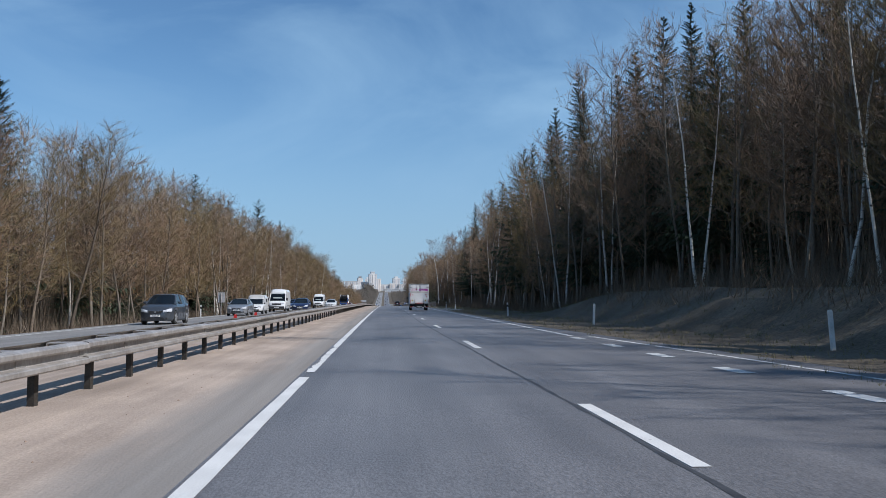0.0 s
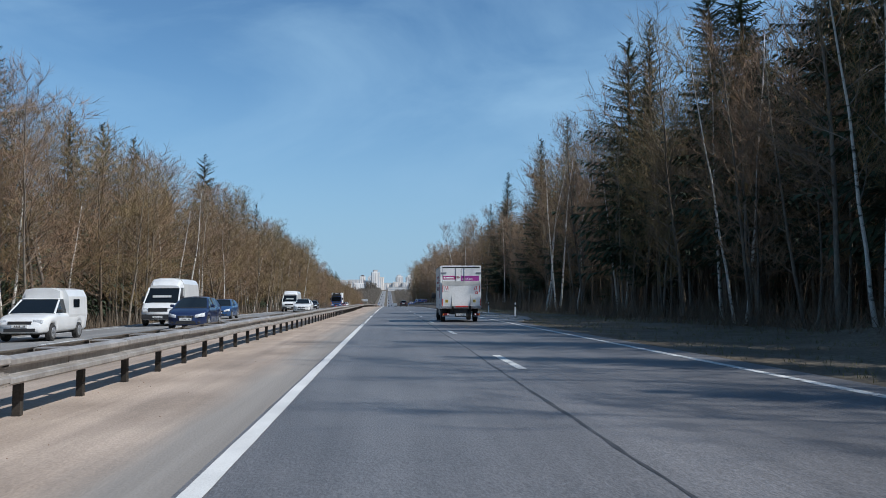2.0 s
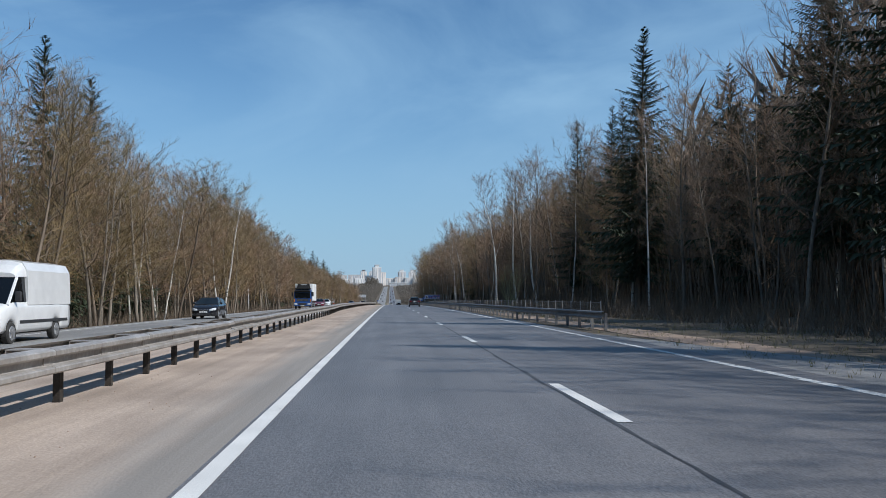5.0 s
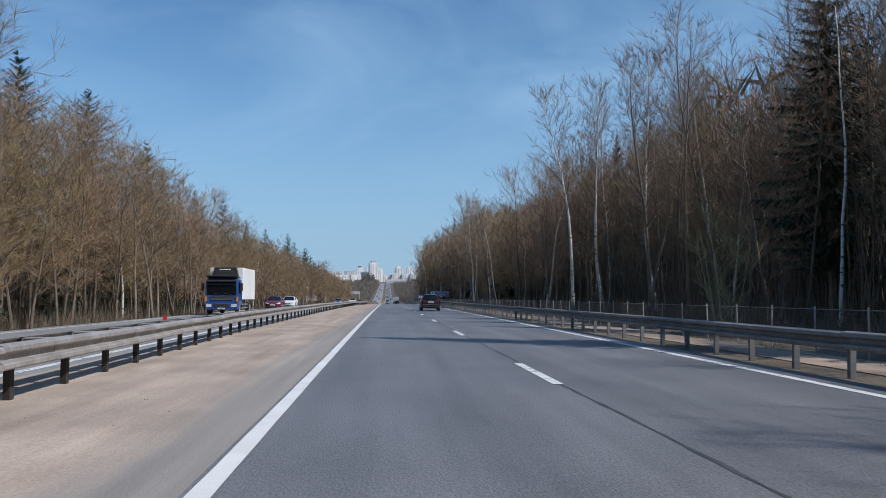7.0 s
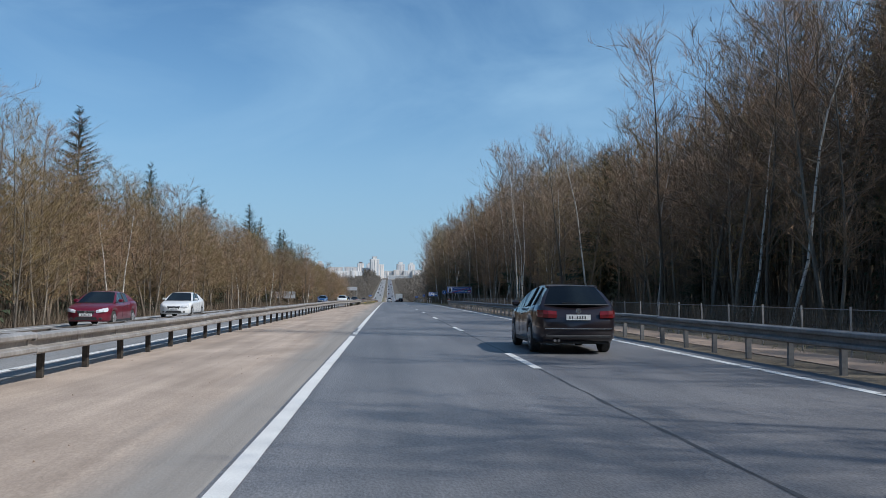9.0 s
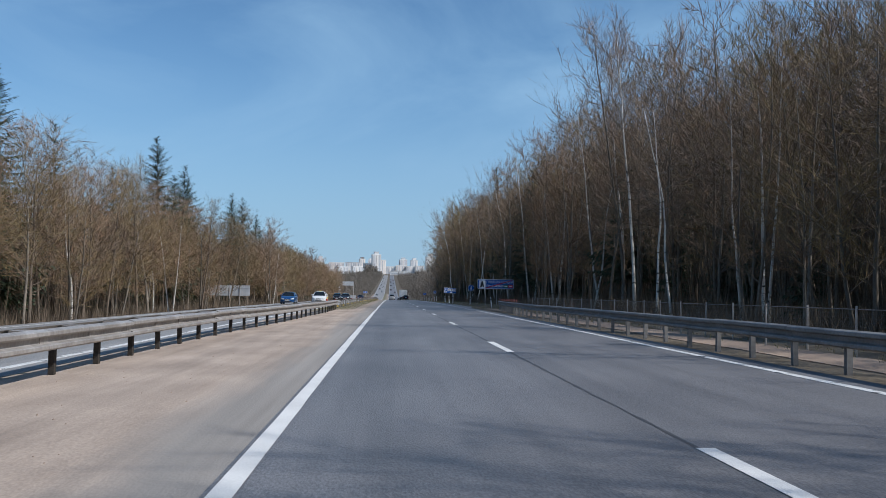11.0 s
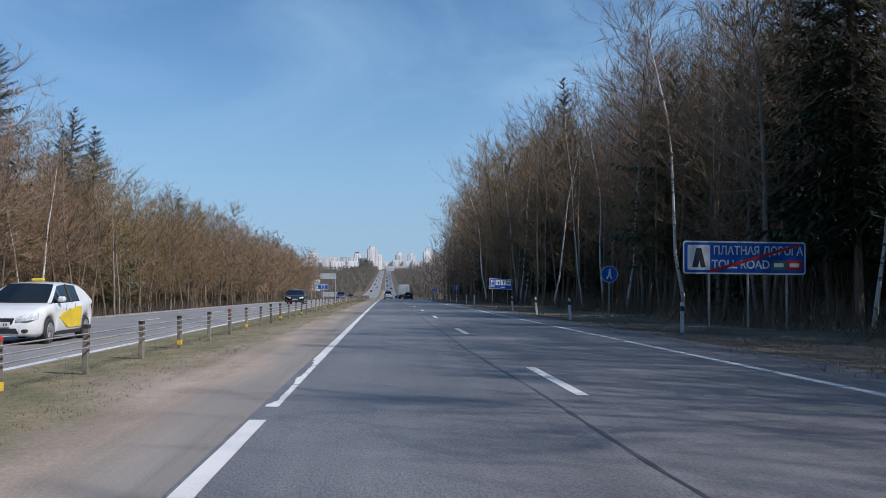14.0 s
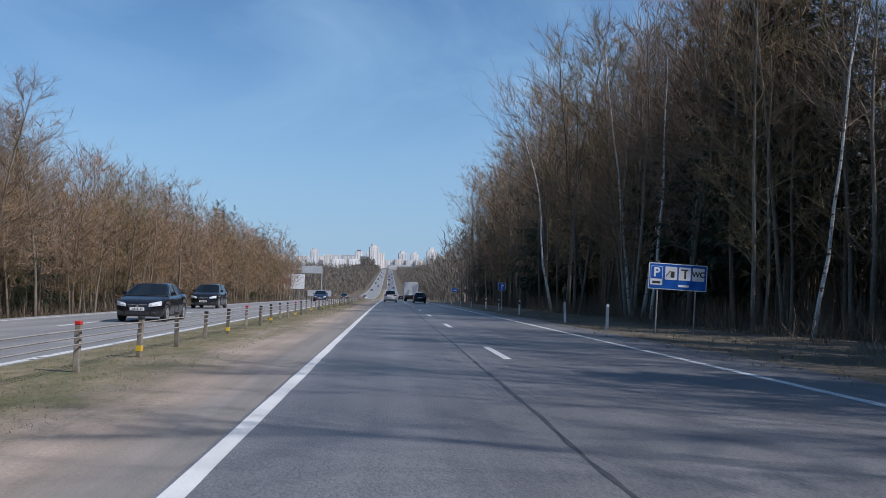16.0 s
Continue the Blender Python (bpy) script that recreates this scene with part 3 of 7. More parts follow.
def median_rail(y0, y1):
    rnd = random.Random(31)
    rail = thing("median_guard_rail", "double-sided grey steel W-beam guard rail on dark posts", "guard rail")
    near, far = beam_mesh(4.02, 1), beam_mesh(4.02, -1)
    post = post_form(0.042, 0.11, 0.66).mesh("post", M["shaded_post"])
    spacer = Form().box(-0.21, 0.21, -0.14, 0.14, 0.0, 0.012).box(-0.21, -0.20, -0.14, 0.14, -0.24, 0).box(0.20, 0.21, -0.14, 0.14, -0.24, 0).mesh("spacer", M["zinc"])
    flag = Form().prism([(-0.05, 0), (0.05, 0), (0.035, 0.10), (-0.035, 0.10)], "y", -0.008, 0.008).mesh("reflector", M["red"])
    n = int((y1 - y0) / 4)
    for i in range(n):
        y = y0 + 4 * i + 2
        wob = rnd.uniform(-0.012, 0.012)
        x, turn = rail_x(y), -math.degrees(math.atan((rail_x(y + 2) - rail_x(y - 2)) / 4))
        put("beam", near, rail, tilt_pose(x + 0.20, y, 0.39 + wob, turn + rnd.uniform(-0.12, 0.12)))
        put("beam", far, rail, tilt_pose(x - 0.20, y, 0.39 + wob, turn + rnd.uniform(-0.12, 0.12)))
        put("spacer", spacer, rail, tilt_pose(x, y, 0.675 + wob))
        put("spacer", spacer, rail, tilt_pose(rail_x(y + 2), y + 2, 0.675 + wob))
        if y in (26, 30, 126, 222) or i == n - 2:
            put("reflector", flag, rail, tilt_pose(x - 0.15, y, 0.70))
    for i in range(int((y1 - y0) / 2) + 1):
        y = y0 + 2 * i + 0.9
        put("post", post, rail, tilt_pose(rail_x(y), y, 0, rnd.uniform(-4, 4), rnd.uniform(-1.2, 1.2)))
    return rail


median_rail(-8, 388)


def cable_barrier(y0, y1, x):
    rnd = random.Random(33)
    fence = thing("cable_barrier", "row of steel posts carrying thin cables in the grassy median", "cable barrier")
    post = Form().box(-0.04, 0.04, -0.05, 0.05, -0.2, 0.70, bevel=0.008).mesh("post", M["cable_post"])
    head = Form().box(-0.045, 0.045, -0.055, 0.055, 0.65, 0.71, bevel=0.01)
    heads = [head.mesh("post_cap", M["black_plastic"]), head.mesh("post_cap", M["red"])]
    mark = Form().box(-0.044, 0.044, -0.054, 0.054, 0.10, 0.20).mesh("reflector", M["yellow"])
    cable = Form().tube([(0, 0, 0), (0, 24, 0)], [0.011, 0.011], 5).mesh("cable", M["zinc"])
    i, y = 0, y0
    while y < y1:
        m = tilt_pose(x + rnd.uniform(-0.03, 0.03), y, rnd.uniform(-0.04, 0.02), rnd.uniform(-5, 5), rnd.uniform(-2.5, 2.5))
        p = put("post", post, fence, m)
        put("post_cap", heads[1 if i % 5 == 0 else 0], p, Matrix())
        if i % 3 == 1:
            put("reflector", mark, p, Matrix())
        if i % 8 == 0:
            for z in (0.40, 0.50, 0.60):
                put("cable", cable, fence, tilt_pose(x + 0.065, y, z))
        i, y = i + 1, y + 3.0
    return fence


cable_barrier(392.2, 640, -4.4)


def side_rail(y0, y1):
    """The rail on the outer side, whose end bends away from the road."""
    rnd = random.Random(35)
    rail = thing("side_guard_rail", "grey steel W-beam guard rail with grey posts along a footpath", "guard rail")
    beam = beam_mesh(4.03, -1, "shaded_zinc")
    post = post_form(0.05, 0.10, 0.66).mesh("post", M["shaded_zinc"])
    flag = Form().box(-0.012, 0.012, -0.006, 0.006, 0, 0.06).prism([(-0.03, 0.05), (0.03, 0.05), (0.045, 0.19), (-0.045, 0.19)], "y", -0.008, 0.008).mesh("reflector", M["dull_red"])

    def off(y):
        return 7.35 + 1.3 * smooth_step(y1 - 26, y1 + 4, y) + 0.9 * smooth_step(y0 + 18, y0 - 2, y)

    n = int((y1 - y0) / 4)
    for i in range(n):
        y = y0 + 4 * i + 2
        turn = -math.degrees(math.atan((off(y + 2) - off(y - 2)) / 4))
        put("beam", beam, rail, tilt_pose(off(y), y, 0.42 + rnd.uniform(-0.012, 0.012), turn))
    for i in range(2 * n + 1):
        y = y0 + 2 * i
        put("post", post, rail, tilt_pose(off(y) + 0.07, y, 0, rnd.uniform(-4, 4), rnd.uniform(-1.5, 1.5) if i != 61 else 9))
        if y > y1 - 18:
            put("reflector", flag, rail, tilt_pose(off(y) + 0.07, y, 0.74))
    return rail


side_rail(176, 396)


def footpath_fence(y0, y1, x):
    rnd = random.Random(37)
    fence = thing("footpath_fence", "low grey steel mesh fence beside the woods", "fence")
    post = Form().box(-0.021, 0.021, -0.021, 0.021, -0.2, 1.12, bevel=0.005).mesh("post", M["zinc"])
    bar = Form().tube([(0, 0, 0), (0, 2.5, 0)], [0.011, 0.011], 5).mesh("bar", M["shaded_zinc"])
    wire = Form()
    for k in range(25):
        wire.tube([(0, 0.05 + 0.1 * k, 0.12), (0, 0.05 + 0.1 * k, 1.05)], [0.0013, 0.0013], 3, caps=False)
    for k in range(9):
        wire.tube([(0, 0, 0.15 + 0.1 * k), (0, 2.5, 0.15 + 0.1 * k)], [0.0013, 0.0013], 3, caps=False)
    mesh = wire.raw("wire_mesh", M["shaded_zinc"])
    y = y0
    while y < y1:
        put("post", post, fence, tilt_pose(x + rnd.uniform(-0.02, 0.02), y, 0, 0, rnd.uniform(-2, 2)))
        for z in (0.55, 1.05):
            put("bar", bar, fence, tilt_pose(x, y, z))
        put("wire_mesh", mesh, fence, tilt_pose(x, y, 0))
        y += 2.5
    return fence


footpath_fence(186, 392, 10.5)

# ---- trees ----


def wander(rnd, start, way, length, parts, bend, lift=0.0):
    """Points of a limb that starts at `start`, heads `way` and bends at random, lifting upwards."""
    p, d, pts = Vector(start), Vector(way).normalized(), [Vector(start)]
    for _ in range(parts):
        d = (d + Vector((rnd.uniform(-bend, bend), rnd.uniform(-bend, bend), rnd.uniform(-bend, bend) + lift))).normalized()
        p = p + d * (length / parts)
        pts.append(p.copy())
    return pts


def blade(f, a, b, w, rnd):
    """A thin twig from a to b: a narrow three-cornered sliver."""
    d = b - a
    s = d.cross(Vector((rnd.uniform(-1, 1), rnd.uniform(-1, 1), rnd.uniform(-1, 1)))).normalized() * w
    f.add([a - s, a + s, b], [(0, 1, 2)])


def crown_mesh(wood, fine, bark, twig):
    """Limbs and twigs as one mesh with two materials."""
    n = len(wood.f)
    wood.add(fine.v, fine.f)
    me = wood.raw("crown", bark)
    me.materials.append(twig)
    me.polygons.foreach_set("material_index", [0] * n + [1] * (len(me.polygons) - n))
    return me


def twig_line(f, pts, w0, w1, rnd):
    """A thin bent twig through the points: a narrow strip that tapers from w0 to w1."""
    k, n = len(f.v), len(pts)
    s = (pts[-1] - pts[0]).cross(Vector((rnd.uniform(-1, 1), rnd.uniform(-1, 1), rnd.uniform(-1, 1)))).normalized()
    for i, p in enumerate(pts[:-1]):
        w = w0 + (w1 - w0) * i / (n - 1)
        f.v += [tuple(p - s * w), tuple(p + s * w)]
    f.v.append(tuple(pts[-1]))
    f.f += [(k + 2 * i, k + 2 * i + 1, k + 2 * i + 3, k + 2 * i + 2) for i in range(n - 2)]
    f.f.append((k + 2 * n - 4, k + 2 * n - 3, k + 2 * n - 2))


def bare_tree(seed, height, trunk_r, first, spread, limbs, subs, twigs, bark, twig, forks=1, twig_w=0.0065, rise=0.55, name="bare_tree", reach=0.8, bend=0.07, label="", plain=False):
    """A leafless broad-leaved tree: trunk, ascending limbs, branchlets and a haze of fine twigs."""
    rnd = random.Random(seed)
    tree = thing(name, label or "leafless brown broad-leaved tree at the edge of the woods", "tree", "bare trees along the road")
    trunk, wood, fine = Form(), Form(), Form()
    stems = []
    for k in range(forks):
        a = 2 * math.pi * (k / forks + rnd.random() * 0.2)
        lean = 0.05 if forks == 1 else 0.16
        top = height * (1 if k == 0 else rnd.uniform(0.75, 0.95))
        pts = wander(rnd, (0.2 * math.cos(a) * (forks > 1), 0.2 * math.sin(a) * (forks > 1), -0.3), (lean * math.cos(a), lean * math.sin(a), 1), top, 9, bend, 0.07)
        r = trunk_r * (1 if k == 0 else 0.8)
        trunk.tube(pts, [r * (1.3 if i == 0 else 1) * (1 - 0.94 * i / 9) + 0.008 for i in range(10)], 6)
        stems.append((pts, r))
    for i in range(limbs):
        pts, r = stems[i % forks]
        u = first + (0.995 - first) * ((i + rnd.random()) / limbs)
        s = u * 9
        k = min(8, int(s))
        base = pts[k].lerp(pts[k + 1], s - k)
        a = rnd.uniform(0, 2 * math.pi)
        v = (u - first) / (1 - first)
        shape = 0.58 + 0.42 * math.sin(math.pi * min(1.0, v / 1.1)) - 0.30 * max(0.0, v - 0.75) / 0.25
        length = spread * shape * rnd.uniform(0.6, 1.15)
        limb = wander(rnd, base, (math.cos(a), math.sin(a), rise + 0.45 * v + rnd.uniform(-0.35, 0.35)), length, 4, 0.22, 0.06)
        lr = max(0.010, r * (1 - u) * 0.42 + 0.008)
        if plain:
            twig_line(wood, limb, lr, 0.004, rnd)
        else:
            wood.tube(limb, [lr, lr * 0.72, lr * 0.5, lr * 0.32, 0.004], 3, caps=False)
        for j in range(subs):
            q = (0.12 + 0.88 * (j + rnd.random()) / subs) * 4
            k = min(3, int(q))
            b = limb[k].lerp(limb[k + 1], q - k)
            way = (limb[k + 1] - limb[k]).normalized() + Vector((rnd.uniform(-1, 1), rnd.uniform(-1, 1), rnd.uniform(-0.35, 0.8)))
            sub = wander(rnd, b, way, (0.5 + 0.28 * length) * rnd.uniform(0.55, 1.2), 2, 0.4, 0.06)
            twig_line(fine, sub, max(0.008, twig_w), 0.004, rnd)
            for _ in range(twigs):
                q = rnd.uniform(0.08, 1.0) * 2
                k = min(1, int(q))
                b = sub[k].lerp(sub[k + 1], q - k)
                way = ((sub[k + 1] - sub[k]).normalized() + Vector((rnd.uniform(-0.85, 0.85), rnd.uniform(-0.85, 0.85), rnd.uniform(-0.45, 0.85)))).normalized()
                blade(fine, b, b + way * rnd.uniform(0.3, 1.1) * reach, twig_w * rnd.uniform(0.6, 1.2), rnd)
    tm = trunk.raw("trunk", bark)
    tm.shade_smooth()
    part("trunk", tm, bark, tree)
    part("crown", crown_mesh(wood, fine, M["grey_bark"] if bark is M["birch"] else bark if bark is M["shrub_bark"] else M["bark"], twig), twig, tree)
    return tree


def spruce(seed, height, base_w, first, whorl=0.36, boughs=9, stations=4, ragged=0.18, spray=0.8):
    """A dark spruce: whorls of boughs that rise near the top and droop lower down, hung with needle-covered twigs."""
    rnd = random.Random(seed)
    tree = thing("spruce", "dark green spruce standing above the bare trees", "tree", "spruces along the road")
    trunk, crown = Form(), Form()
    trunk.tube([(0, 0, -0.3), (0.05, 0, height * 0.5), (0, 0.03, height)], [0.009 * height + 0.03, 0.006 * height + 0.02, 0.010], 6)
    n = int(height * (1 - first) / whorl)
    swell = [rnd.uniform(-1, 1) for _ in range(n + 2)]
    for i in range(n):
        u = (i + 0.5) / n
        wide = base_w * (1 - u) ** 0.8 * (0.55 + 3.0 * u if u < 0.15 else 1.0) * (1 + ragged * 0.5 * swell[i]) + 0.10
        turn = rnd.uniform(0, 6.28)
        for k in range(boughs if u < 0.9 else boughs - 3):
            a = turn + 6.283 * k / boughs + rnd.uniform(-0.35, 0.35)
            length = wide * rnd.uniform(1 - 1.6 * ragged, 1.08)
            z = height * (first + (1 - first) * u) + rnd.uniform(-0.5, 0.5) * whorl
            out, side = Vector((math.cos(a), math.sin(a), 0)), Vector((-math.sin(a), math.cos(a), 0))
            lift = -0.42 + 1.0 * u ** 1.6 + rnd.uniform(-0.1, 0.1)
            pts = [Vector((0, 0, z)) + out * length * q + Vector((0, 0, length * (lift * q - 0.34 * q * (1 - q) * (1 - u) + 0.14 * q * q))) for q in (0, 0.36, 0.7, 1.0)]
            w = 0.035 + 0.022 * length
            c = len(crown.v)
            crown.v += [tuple(p + side * (w * f * e)) for p, f in zip(pts[:3], (0.6, 1.0, 0.8)) for e in (-1, 1)] + [tuple(pts[3])]
            crown.f += [(c, c + 1, c + 3, c + 2), (c + 2, c + 3, c + 5, c + 4), (c + 4, c + 5, c + 6)]
            for j in range(stations):
                q = (j + 0.6 + rnd.uniform(-0.3, 0.3)) / stations
                m = min(2, int(q * 3))
                b = pts[m].lerp(pts[m + 1], min(1.0, q * 3 - m))
                reach = (0.14 + 0.25 * length * (1.12 - q)) * rnd.uniform(0.7, 1.25)
                g = out * ((0.05 + 0.045 * length) * spray)
                for e in (-1, 1):
                    tip = b + out * reach * 0.55 + side * (e * reach * 0.85) + Vector((0, 0, -reach * rnd.uniform(0.15, 1.0) * (1.2 - u)))
                    crown.add([b - g, b + g, tip], [(0, 1, 2)])
    part("trunk", trunk.raw("trunk", M["bark"]), M["bark"], tree)
    part("crown", crown.raw("crown", M["needle"]), M["needle"], tree)
    return tree


kinds = {
    "brown": [bare_tree(1, 12.3, 0.085, 0.20, 3.3, 36, 7, 14, M["bark"], M["twig"]), bare_tree(2, 11.3, 0.08, 0.16, 3.0, 36, 7, 14, M["grey_bark"], M["twig"], forks=2),
              bare_tree(3, 13.2, 0.09, 0.24, 3.1, 36, 7, 14, M["grey_bark"], M["grey_twig"])],
    "olive": [bare_tree(4, 10.8, 0.08, 0.16, 3.3, 36, 7, 14, M["grey_bark"], M["olive_twig"], forks=2), bare_tree(5, 12.0, 0.085, 0.20, 3.2, 36, 7, 14, M["bark"], M["olive_twig"])],
    "birch": [bare_tree(6, 13.2, 0.085, 0.36, 2.4, 30, 7, 13, M["birch"], M["grey_twig"], twig_w=0.0055, rise=0.8, name="birch", label="slender white-barked birch without leaves"),
              bare_tree(7, 14.0, 0.09, 0.42, 2.5, 30, 7, 13, M["birch"], M["twig"], twig_w=0.0055, rise=0.8, name="birch", label="slender white-barked birch without leaves"),
              bare_tree(15, 12.0, 0.09, 0.30, 2.7, 30, 7, 13, M["birch"], M["olive_twig"], twig_w=0.0055, rise=0.75, forks=2, name="birch", label="forked white-barked birch without leaves")],
    "spruce": [spruce(8, 16.0, 4.5, 0.12, whorl=0.42, stations=9, spray=0.6, ragged=0.28), spruce(9, 15.5, 4.0, 0.2, whorl=0.42, stations=9, spray=0.6, ragged=0.24), spruce(10, 16.5, 4.8, 0.22, whorl=0.46, stations=9, ragged=0.33, spray=0.6)],
    "tall_spruce": [spruce(11, 24.0, 4.8, 0.18, whorl=0.5, stations=11, spray=0.6, ragged=0.28), spruce(12, 24.0, 4.4, 0.14, whorl=0.5, stations=11, ragged=0.33, spray=0.6)],
    "back_spruce": [spruce(19, 16.0, 4.0, 0.3, whorl=0.7, boughs=7, stations=5, spray=0.9)],
    "young_spruce": [spruce(20, 7.0, 2.2, 0.02, whorl=0.3, stations=6, spray=0.6), spruce(21, 5.5, 1.8, 0.02, whorl=0.28, stations=6, spray=0.6)],
    "bulk": [bare_tree(13, 12.2, 0.085, 0.14, 3.5, 23, 5, 8, M["bark"], M["twig"], twig_w=0.012, reach=1.0, plain=True), bare_tree(14, 12.8, 0.08, 0.16, 3.4, 23, 5, 8, M["bark"], M["grey_twig"], twig_w=0.012, reach=1.0, plain=True),
             bare_tree(16, 11.6, 0.075, 0.12, 3.5, 23, 5, 8, M["grey_bark"], M["olive_twig"], twig_w=0.012, reach=1.0, plain=True)],
    "lone": [bare_tree(17, 13.0, 0.08, 0.48, 4.0, 30, 7, 15, M["birch"], M["grey_twig"], twig_w=0.0045, rise=0.30, reach=0.6, bend=0.12, name="birch", label="tall bare birch with a high thin crown")],
    "tall_birch": [bare_tree(22, 20.0, 0.15, 0.50, 4.3, 36, 8, 14, M["birch"], M["grey_twig"], twig_w=0.0075, rise=0.85, reach=0.75, bend=0.06, name="birch", label="tall white-barked birch with a high rounded bare crown"),
                   bare_tree(23, 20.0, 0.16, 0.46, 4.0, 36, 8, 14, M["birch"], M["twig"], twig_w=0.0075, rise=1.0, reach=0.75, bend=0.09, name="birch", label="tall white-barked birch with a high rounded bare crown")],
    "tall_bare": [bare_tree(24, 20.0, 0.15, 0.36, 3.6, 36, 7, 12, M["bark"], M["grey_twig"], twig_w=0.008, rise=0.8, bend=0.06, label="tall dark bare tree in the roadside woods"),
                  bare_tree(25, 20.0, 0.14, 0.42, 3.3, 34, 7, 12, M["bark"], M["twig"], twig_w=0.008, rise=0.7, bend=0.08, label="tall dark bare tree in the roadside woods")],
    "shrub": [bare_tree(18, 4.6, 0.045, 0.10, 1.9, 34, 6, 8, M["shrub_bark"], M["shrub_bark"], forks=6, twig_w=0.005, rise=0.9, name="bare_shrub", reach=0.5, label="many-stemmed bare shrub beside the fence")],
}


def tree_pose(x, y, scale, rnd, wide=1.0, sink=0.1, lean=2.5):
    turn = Euler((radians(rnd.uniform(-lean, lean)), radians(rnd.uniform(-lean, lean)), rnd.uniform(0, 6.28))).to_matrix().to_4x4()
    w = scale * wide * rnd.uniform(0.92, 1.12)
    return Matrix.Translation((x, y, surface_z(x, y) - sink)) @ turn, (w, w, scale)


def plant(kind, x, y, scale, rnd, wide=1.0):
    proto = rnd.choice(kinds[kind])
    m, size = tree_pose(x, y, scale, rnd, wide)
    t = copy_thing(proto, m)
    t.scale = size
    return t


def joined(name, items, materials, label):
    """Copies of meshes at given places as one mesh: for woods that nobody could count."""
    verts, loops, starts, totals, mats = [], [], [], [], []
    nv = nl = 0
    for me, m in items:
        co = np.empty(len(me.vertices) * 3)
        me.vertices.foreach_get("co", co)
        li = np.empty(len(me.loops), dtype=np.int32)
        me.loops.foreach_get("vertex_index", li)
        ls = np.empty(len(me.polygons), dtype=np.int32)
        me.polygons.foreach_get("loop_start", ls)
        mi = np.empty(len(me.polygons), dtype=np.int32)
        me.polygons.foreach_get("material_index", mi)
        table = np.array([materials.index(s) for s in me.materials], dtype=np.int32)
        a = np.array(m)
        verts.append(co.reshape(-1, 3) @ a[:3, :3].T + a[:3, 3])
        loops.append(li + nv)
        starts.append(ls + nl)
        mats.append(table[mi])
        nv, nl = nv + len(me.vertices), nl + len(li)
    me = bpy.data.meshes.new(name)
    co, li, ls = np.concatenate(verts), np.concatenate(loops), np.concatenate(starts)
    me.vertices.add(len(co))
    me.vertices.foreach_set("co", co.ravel())
    me.loops.add(len(li))
    me.loops.foreach_set("vertex_index", li.astype(np.int32))
    me.polygons.add(len(ls))
    me.polygons.foreach_set("loop_start", ls.astype(np.int32))
    for s in materials:
        me.materials.append(s)
    me.polygons.foreach_set("material_index", np.concatenate(mats))
    me.update(calc_edges=True)
    me.validate()
    return tagged(new(name, me), label, "woods", kind="stuff")


def right_size(y):
    """How much taller than the pattern tree the outer side's trees stand."""
    return 1.42 - 0.22 * smooth_step(318, 328, y) * smooth_step(370, 350, y) - 0.10 * smooth_step(110, 85, y) - 0.2 * smooth_step(180, 192, y) * smooth_step(240, 228, y) + 0.28 * smooth_step(372, 392, y) + 0.22 * smooth_step(505, 548, y)


